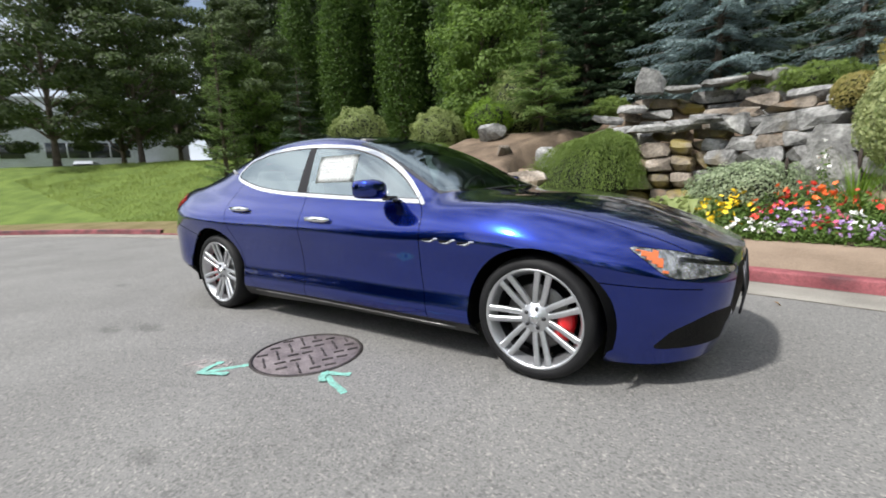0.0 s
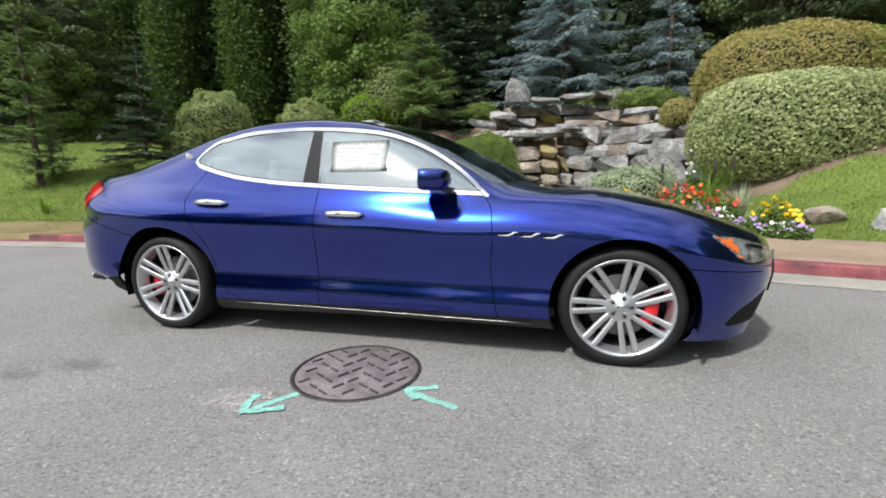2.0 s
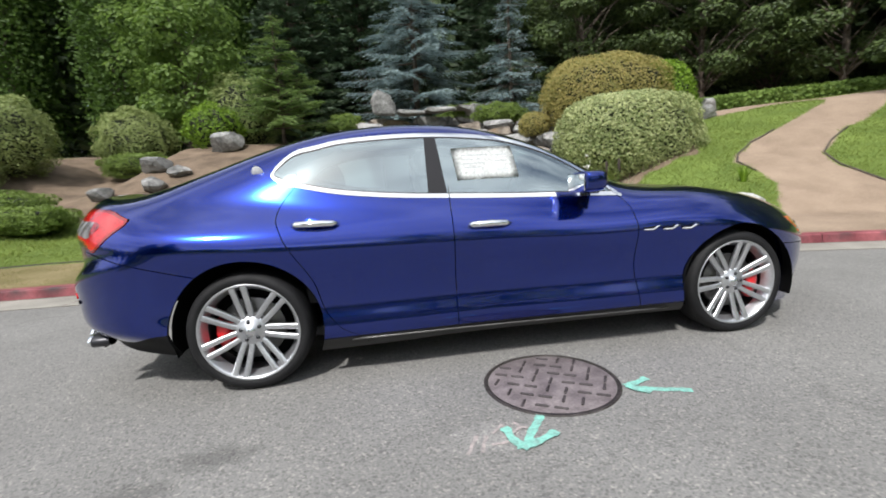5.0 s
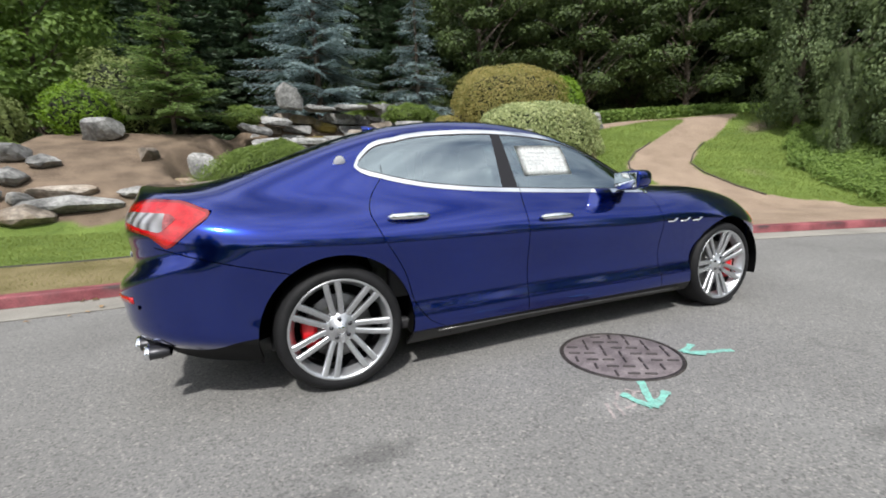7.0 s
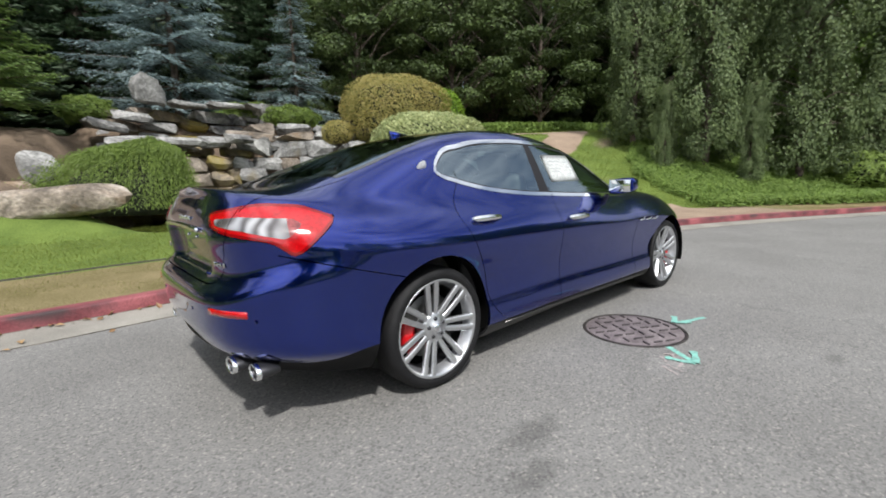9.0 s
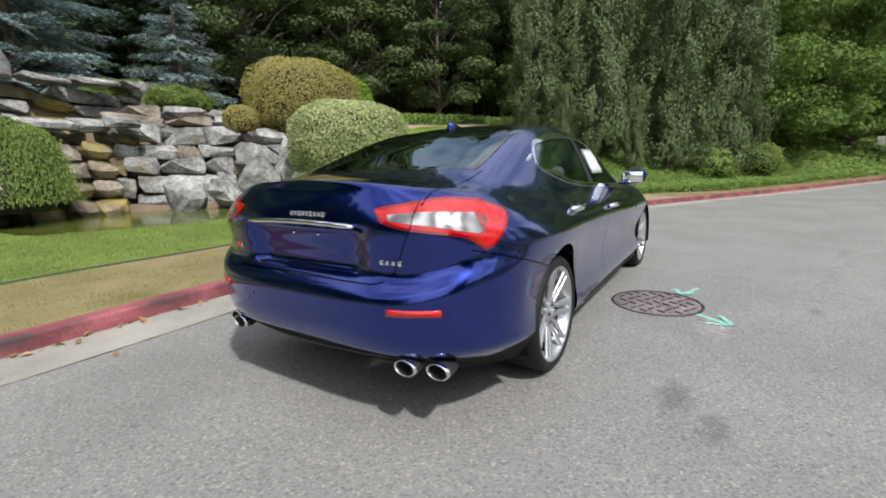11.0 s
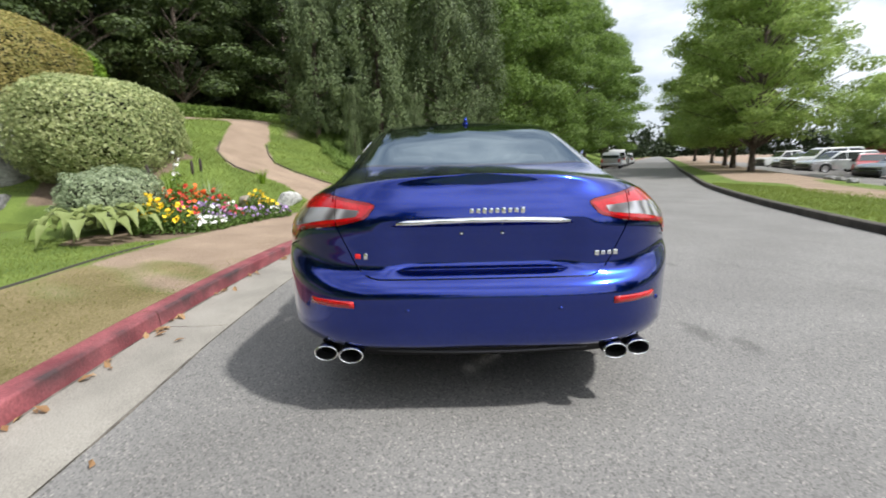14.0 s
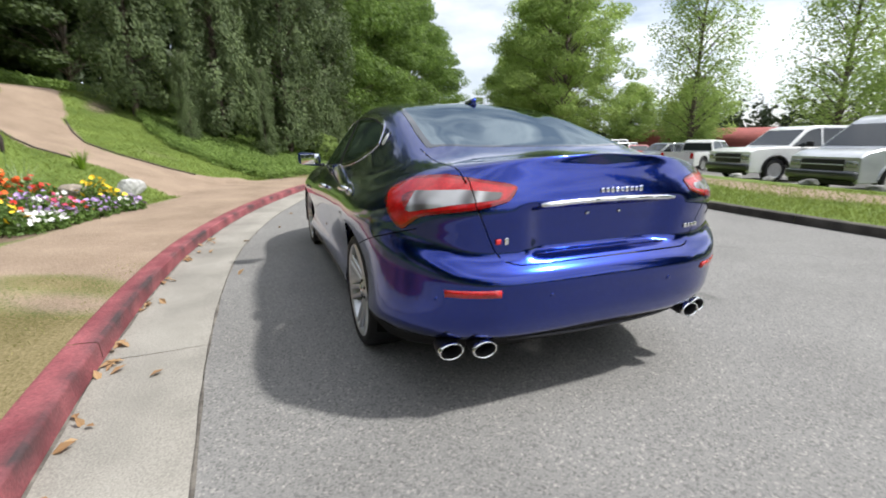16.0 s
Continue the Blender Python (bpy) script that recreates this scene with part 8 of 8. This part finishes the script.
# faint pinkish scrawl beside the arrow: too worn to read, so plain strokes
FADED = surface("faded_pink_spray", (0.24, 0.215, 0.21), (0.36, 0.31, 0.30), 26, 0.9, 0, 0.3, 90, stops=(0.35, 0.65), dist=0.003)
scrawl = new("worn_marking")
tagged(scrawl, "faint worn pink spray marks beside the painted arrow", "road marking")
for k, (xa, ya, xb, yb) in enumerate(((-0.46, -1.80, -0.40, -1.68), (-0.40, -1.80, -0.36, -1.69), (-0.35, -1.76, -0.24, -1.74), (-0.33, -1.68, -0.27, -1.62), (-0.28, -1.72, -0.20, -1.66), (-0.22, -1.62, -0.17, -1.68))):
    part("stroke", stroke(line2((xa, ya), (xb, yb), 8), 0.008, 0.0022 + 0.0005 * k), FADED, scrawl)

# ---- the car park, its vehicles and the far buildings ----
PARK = surface("car_park_asphalt", (0.14, 0.135, 0.13), (0.19, 0.18, 0.17), 0.8, 0.9, 0, 0.3, 60)
px_ = spaced(-16, 40, 1.0, -40, 80)
pd = np.array([6.6, 6.8, 8.5, 9.5, 12, 15, 18.5, 24, 34])
PXX = np.repeat(px_[:, None], len(pd), 1)
PYY = FAR_KERB(px_)[:, None] - pd[None, :]
put("car_park", grid_mesh("car_park", PXX[:, ::-1], PYY[:, ::-1], np.repeat((-0.135 - park_fall(pd[::-1]))[None, :], len(px_), 0)), PARK, label="grey asphalt car park beyond the verge", category="pavement", kind="structure")
CAR_GLASS = plain("dark_vehicle_glass", (0.02, 0.024, 0.026), 0.06, 0.0, 0.4)
WHITE_PAINT = surface("white_car_paint", (0.66, 0.67, 0.67), (0.74, 0.75, 0.75), 2, 0.3, 0, 0, 300, coat=1.0)
SILVER_PAINT = surface("silver_car_paint", (0.42, 0.44, 0.46), (0.52, 0.54, 0.56), 2, 0.32, 0.6, 0, 300, coat=1.0)
RED_CAR = surface("red_car_paint", (0.50, 0.02, 0.015), (0.58, 0.03, 0.02), 2, 0.3, 0, 0, 300, coat=1.0)
GREY_CAR = surface("grey_car_paint", (0.035, 0.037, 0.04), (0.07, 0.073, 0.077), 2, 0.3, 0.4, 0, 300, coat=1.0)


def slab(outline, w_low, w_top, z_low, z_top, bevel=0.04):
    """A body from its side outline, narrowing from its low to its top width."""
    bm = bmesh.new()

    def width(z):
        t = min(1, max(0, (z - z_low) / (z_top - z_low)))
        return w_low + (w_top - w_low) * t
    left = [bm.verts.new((x, width(z) / 2, z)) for x, z in outline]
    right = [bm.verts.new((x, -width(z) / 2, z)) for x, z in outline]
    bm.faces.new(left[::-1])
    bm.faces.new(right)
    n = len(outline)
    for i in range(n):
        bm.faces.new([left[i], left[(i + 1) % n], right[(i + 1) % n], right[i]])
    bmesh.ops.recalc_face_normals(bm, faces=bm.faces)
    if bevel:
        es = [e for e in bm.edges if abs(e.verts[0].co.y - e.verts[1].co.y) < 0.3 and abs(e.verts[0].co.y) > 0.1 and e.verts[0].co.y * e.verts[1].co.y > 0]
        bmesh.ops.bevel(bm, geom=es, offset=bevel, segments=3, affect="EDGES", profile=0.6)
    bmesh.ops.triangulate(bm, faces=[f for f in bm.faces if len(f.verts) > 4])
    for e in bm.edges:
        if len(e.link_faces) == 2 and e.calc_face_angle(0) > radians(35):
            e.smooth = False
    return bm


def with_arches(top, x_rear, x_front, z_low, r, z_hub, back, nose):
    """Side outline: the given top line from tail to nose, then the underside with two wheel arches."""
    out = list(top)
    out.append((nose, z_low))
    for hx in (x_front, x_rear):
        a0 = math.asin(min(1, (z_low - z_hub) / r)) if abs(z_low - z_hub) < r else 0
        for k in range(11):
            a = a0 + (math.pi - 2 * a0) * k / 10
            out.append((hx + r * math.cos(a), z_hub + r * math.sin(a)))
    out.append((back, z_low))
    return out


def vehicle(name, label, at, turn, paint, L, W, top, cabin, belt, roof, hub, wheel_r, bed=False, grille_dark=True):
    """A parked vehicle, x ahead: body, cabin, panes, wheels, lamps, bumpers."""
    t = new(name)
    tagged(t, label, "car", "vehicles in the car park")
    z_low, z_hub = wheel_r * 0.85, wheel_r
    back, nose = top[0][0], top[-1][0]
    part("body", slab(with_arches(top, hub[0], hub[1], z_low, wheel_r * 1.18, z_hub, back, nose), W, W * 0.96, z_low, belt, 0.05), paint, t)
    cab = part("cabin", slab(cabin, W * 0.95, W * 0.76, belt - 0.02, roof, 0.05), paint, t)
    n = len(cabin)
    # side panes follow the cabin outline, set in from its edge and parted by pillars
    xs_ = [p[0] for p in cabin]
    lo, hi = min(xs_), max(xs_)

    def top_z(x):
        best = belt
        for (xa, za), (xb, zb) in zip(cabin, cabin[1:] + cabin[:1]):
            if xa != xb and min(xa, xb) <= x <= max(xa, xb):
                best = max(best, za + (zb - za) * (x - xa) / (xb - xa))
        return best
    panes = 2 if hi - lo < 2.4 else 3
    for s in (-1, 1):
        for k in range(panes):
            a = lo + 0.10 + (hi - lo - 0.2) * k / panes + 0.04
            b = lo + 0.10 + (hi - lo - 0.2) * (k + 1) / panes - 0.04
            q = []
            for x in np.linspace(a, b, 5):
                z = min(top_z(x) - 0.09, roof - 0.09)
                q.append((x, max(z, belt + 0.05)))
            pts = [(a, belt + 0.04)] + q[::1] + [(b, belt + 0.04)]

            def wd(z):
                return (W * 0.95 + (W * 0.76 - W * 0.95) * (z - belt) / (roof - belt)) / 2 + 0.006
            v = [(x, s * wd(z), z) for x, z in pts]
            bm = bmesh.new()
            f = bm.faces.new([bm.verts.new(p) for p in (v if s < 0 else v[::-1])])
            part("side_window", bm, CAR_GLASS, cab)
    # front and rear panes
    for sgn in (1, -1):
        edge = [p for p in cabin]
        best = None
        for (xa, za), (xb, zb) in zip(cabin, cabin[1:] + cabin[:1]):
            if abs(zb - za) > 0.25 and ((sgn > 0 and max(xa, xb) > hi - 0.1) or (sgn < 0 and min(xa, xb) < lo + 0.1)):
                best = ((xa, za), (xb, zb)) if za < zb else ((xb, zb), (xa, za))
        if best:
            (xa, za), (xb, zb) = best
            d = Vector((zb - za, 0, xa - xb)).normalized() * (0.008 if (zb - za) * sgn > 0 else -0.008)
            if d.x * sgn < 0:
                d = -d

            def wd2(z):
                return (W * 0.95 + (W * 0.76 - W * 0.95) * (z - belt) / (roof - belt)) / 2 - 0.07
            p0, p1 = 0.12, 0.90
            v = []
            for tt in (p0, p1):
                x, z = xa + (xb - xa) * tt + d.x, za + (zb - za) * tt + d.z
                v.append(((x, wd2(z), z), (x, -wd2(z), z)))
            bm = bmesh.new()
            vs = [bm.verts.new(p) for p in (v[0][0], v[0][1], v[1][1], v[1][0])]
            bm.faces.new(vs)
            part("windscreen" if sgn > 0 else "rear_window", bm, CAR_GLASS, cab)
    for hx in hub:
        for s in (-1, 1):
            wh = new("wheel")
            wh.parent = t
            wh.matrix_local = pose(hx, s * (W / 2 - 0.12), z_hub, 0, 0, 0 if s < 0 else 180)
            part("tyre", lathe([(wheel_r * 0.62, -0.10), (wheel_r * 0.9, -0.11), (wheel_r, -0.07), (wheel_r, 0.07), (wheel_r * 0.9, 0.11)], 28), TYRE, wh)
            part("rim", lathe([(0.001, -0.085), (wheel_r * 0.25, -0.09), (wheel_r * 0.5, -0.07), (wheel_r * 0.62, -0.10)], 20), ALLOY, wh)
    zf = top[-1][1]
    for hx in hub:
        for sd in (-1, 1):
            bm = bmesh.new()
            rows = []
            for k in range(13):
                a = math.pi * (0.02 + 0.96 * k / 12)
                rows.append([bm.verts.new((hx + q * math.cos(a), sd * y, z_hub + q * math.sin(a))) for q, y in ((wheel_r * 1.17, W / 2 - 0.2), (wheel_r * 1.17, W / 2 + 0.012), (wheel_r * 1.28, W / 2 + 0.014), (wheel_r * 1.30, W / 2 - 0.02))])
            for p, q in zip(rows[:-1], rows[1:]):
                for i in range(3):
                    bm.faces.new([p[i], p[i + 1], q[i + 1], q[i]])
            bmesh.ops.recalc_face_normals(bm, faces=bm.faces)
            part("wheel_arch", bm, BLACK if wheel_r > 0.385 else paint, t)
    for s in (-1, 1):
        part("headlamp", block((0.07, W * 0.16, 0.17), (nose - 0.012, s * W * 0.39, zf - 0.17), 0.03), CLEAR_LENS, t)
        part("tail_lamp", block((0.06, W * 0.10, 0.30), (back + 0.010, s * W * 0.42, top[0][1] - 0.2), 0.02), RED_LENS, t)
        mirror = part("door_mirror", block((0.10, 0.22, 0.16), (hi - 0.62, s * (W / 2 + 0.08), belt + 0.12), 0.03), BLACK, t)
        for k in range(2):
            part("door_handle", block((0.16, 0.03, 0.035), (hi - 1.55 - 1.05 * k, s * (W / 2 + 0.002), belt - 0.14), 0.01), BLACK, t)
    grille = part("grille", block((0.06, W * 0.60, 0.30), (nose - 0.006, 0, zf - 0.20), 0.02), BLACK if grille_dark else CHROME, t)
    part("grille_bar", block((0.03, W * 0.60, 0.035), (nose + 0.022, 0, zf - 0.19), 0.008), SILVER_PAINT, grille)
    part("front_bumper", block((0.20, W * 0.98, 0.24), (nose + 0.02, 0, z_low + 0.17), 0.06), GREY_CAR if grille_dark else paint, t)
    part("lower_trim", block((0.14, W * 0.9, 0.14), (nose - 0.02, 0, z_low + 0.0), 0.03), BLACK, t)
    part("rear_bumper", block((0.14, W * 0.98, 0.18), (back - 0.02, 0, z_low + 0.14), 0.05), SILVER_PAINT if bed else paint, t)
    t.matrix_basis = pose(*at, 0, 0, turn)
    return t


FLOOR_Z = -0.135


def lot_z(x, y):
    return -0.135 - float(park_fall(FAR_KERB(x) - y))


van = vehicle("van", "pale silver passenger van parked nose to the verge", (2.35, -14.9, FLOOR_Z), 74, SILVER_PAINT, 5.6, 2.0, [(-2.9, 1.15), (1.75, 1.18), (2.2, 1.14), (2.55, 1.06), (2.75, 0.94)], [(-2.88, 1.13), (2.0, 1.13), (1.2, 1.86), (0.9, 2.02), (0.4, 2.06), (-2.7, 2.07), (-2.86, 1.9)], 1.13, 2.07, (-1.55, 1.75), 0.37)
suv = vehicle("sport_utility", "white off-road wagon with dark bumper parked nose to the verge", (5.95, -16.0, FLOOR_Z), 74, WHITE_PAINT, 5.0, 1.98, [(-2.5, 1.15), (0.95, 1.16), (1.7, 1.15), (2.25, 1.11), (2.5, 1.0)], [(-2.48, 1.14), (1.15, 1.14), (0.4, 1.78), (0.1, 1.85), (-2.25, 1.87), (-2.46, 1.6)], 1.14, 1.87, (-1.5, 1.55), 0.40)
pick = vehicle("pickup", "white pickup truck parked tail to the verge", (14.6, -22.6, lot_z(14.6, -22.6)), -78, WHITE_PAINT, 5.6, 1.95, [(-2.8, 1.08), (1.0, 1.08), (2.6, 1.08), (2.8, 0.95)], [(-0.7, 1.06), (1.45, 1.06), (0.85, 1.70), (-0.45, 1.74), (-0.66, 1.6)], 1.06, 1.74, (-1.75, 1.75), 0.39, True)
sil = vehicle("estate_car", "silver estate car parked nose to the verge", (18.6, -24.2, lot_z(18.6, -24.2)), 84, SILVER_PAINT, 4.6, 1.82, [(-2.25, 0.95), (0.9, 0.96), (2.1, 0.86), (2.3, 0.72)], [(-2.2, 0.94), (1.25, 0.94), (0.4, 1.52), (-1.8, 1.56), (-2.15, 1.3)], 0.94, 1.56, (-1.35, 1.40), 0.34)
red = vehicle("hatchback", "red low car parked along the car park edge", (23.0, -26.2, lot_z(23.0, -26.2)), 140, RED_CAR, 4.4, 1.78, [(-2.15, 0.90), (0.8, 0.90), (2.0, 0.80), (2.2, 0.66)], [(-1.9, 0.88), (1.1, 0.88), (0.2, 1.36), (-1.1, 1.40)], 0.88, 1.40, (-1.3, 1.35), 0.32)
for i, (x, y, a) in enumerate(((27.5, -28.0, 84), (31.5, -30.2, 82), (36, -32.5, 84), (41, -35, 82))):
    copy_thing((sil, suv, sil, pick)[i], pose(x, y, lot_z(x, y), 0, 0, a))
for i, (x, off) in enumerate(((40, 1.15), (46, 1.15), (53, 1.15), (61, 1.15))):
    copy_thing((sil, suv, sil, sil)[i], pose(x, float(KERB(x)) - off, 0.0, 0, 0, -26))
box = new("box_truck")
tagged(box, "grey box truck standing behind the van", "truck", "vehicles in the car park")
part("load_box", block((5.5, 2.4, 2.3), (-1.2, 0, 2.05), 0.05), surface("grey_box_panel", (0.50, 0.51, 0.52), (0.60, 0.61, 0.62), 1.5, 0.6, 0, 0, 200), box)
part("cab", slab([(1.6, 0.6), (3.4, 0.6), (3.4, 1.3), (3.0, 2.2), (1.6, 2.3)], 2.1, 1.9, 0.6, 2.3), WHITE_PAINT, box)
part("chassis", block((6.6, 0.9, 0.25), (-0.4, 0, 0.72), 0.03), BLACK, box)
for x in (2.5, -2.3):
    for s in (-1, 1):
        part("wheel", lathe([(0.2, -0.13), (0.4, -0.13), (0.44, -0.08), (0.44, 0.08), (0.4, 0.13), (0.2, 0.13)], 24), TYRE, box).location = (x, s * 0.95, 0.44)
box.matrix_basis = pose(1.6, -20.5, lot_z(1.6, -20.5), 0, 0, 8)
# stones set along the verge
for i in range(11):
    x = 0.0 + 1.25 * i
    y = float(FAR_KERB(x)) - 4.6 - 0.25 * math.sin(i * 2.1)
    b = stone("verge_stone", (x, y, float(far_z(x, y)) + 0.05), (0.42 + 0.12 * math.sin(i * 3.3), 0.28, 0.20), 20 * i, (0, 0), "rock")
    tagged(b, "pale grey stone set at the edge of the car park", "stone", "stones along the verge")


def far_building(name, label, at, turn, L, D, H, wall_c, roof_c, roof_h, windows):
    t = new(name)
    tagged(t, label, "building")
    wall_m = surface(name + "_wall", wall_c, [c * 1.15 for c in wall_c], 0.6, 0.85, 0, 0.1, 12)
    part("wall", block((L, D, H), (0, 0, H / 2), 0.02), wall_m, t)
    if roof_h > 0.5:
        bm = solid([(-L / 2 - 0.8, -D / 2 - 0.8, H), (L / 2 + 0.8, -D / 2 - 0.8, H), (L / 2 + 0.8, D / 2 + 0.8, H), (-L / 2 - 0.8, D / 2 + 0.8, H), (-L / 2 + 3, 0, H + roof_h), (L / 2 - 3, 0, H + roof_h)], [(0, 1, 5, 4), (2, 3, 4, 5), (1, 2, 5), (3, 0, 4), (3, 2, 1, 0)])
        part("roof", bm, surface(name + "_roof", roof_c, [c * 1.3 for c in roof_c], 1.2, 0.85, 0, 0.3, 14), t)
    else:
        part("roof", block((L + 0.3, D + 0.3, 0.35), (0, 0, H + 0.17), 0.04), wall_m, t)
    for x, z, w, h in windows:
        win = part("window", block((w, 0.10, h), (x, -D / 2 - 0.02, z), 0.02), CAR_GLASS, t)
        k = max(1, int(w / 1.6))
        for i in range(k + 1):
            part("window_bar", block((0.10, 0.06, h), (x - w / 2 + w * i / k, -D / 2 - 0.09, z), 0.01), wall_m, win)
    t.matrix_basis = pose(*at, 0, 0, turn)
    return t


far_building("office_building", "long pale grey building with dark window bands", (-66, 6, 2.2), 60, 44, 14, 8.0, (0.50, 0.53, 0.58), (0.4, 0.4, 0.4), 0.2, [(-14, 3.2, 8, 1.5), (-4, 3.2, 7, 1.5), (6, 3.2, 6, 1.5), (14, 3.2, 7, 1.5)])
far_building("red_roofed_building", "low dark building under a wide red roof", (31, -54, -2.0), 214, 30, 12, 2.7, (0.06, 0.05, 0.05), (0.23, 0.055, 0.045), 2.2, [(-9, 1.2, 5, 1.3), (0, 1.2, 5, 1.3), (9, 1.2, 5, 1.3)])

for x, y, a in ((-50, 13.5, 150), (-50, 19.0, 150)):
    copy_thing(sil, pose(x, y, float(garden_z(x, y)), 0, 0, a))

# low barrier and sign post at the far bend of the street
BARRIER = surface("weathered_white_paint", (0.42, 0.41, 0.39), (0.62, 0.61, 0.58), 6, 0.7, 0, 0.2, 60)
fence = new("low_barrier")
tagged(fence, "low pale barrier of short posts at the bend of the street", "barrier")
for k in range(8):
    part("post", block((0.16, 0.16, 0.5), (31.6 - 0.05 * k, -8.7 - 0.26 * k, 0.40), 0.02), BARRIER, fence)
part("rail", block((0.10, 2.1, 0.12), (31.42, -9.6, 0.62), 0.02), ALLOY_DARK, fence)
post = new("sign_post")
tagged(post, "thin grey post with a small pale sign under the trees", "sign post")
part("pole", tube([(30.9, -8.6, 0.0), (30.9, -8.6, 2.1)], 0.035), ALLOY_DARK, post)
part("sign", block((0.02, 0.34, 0.45), (30.85, -8.6, 1.9), 0.006), BARRIER, post)
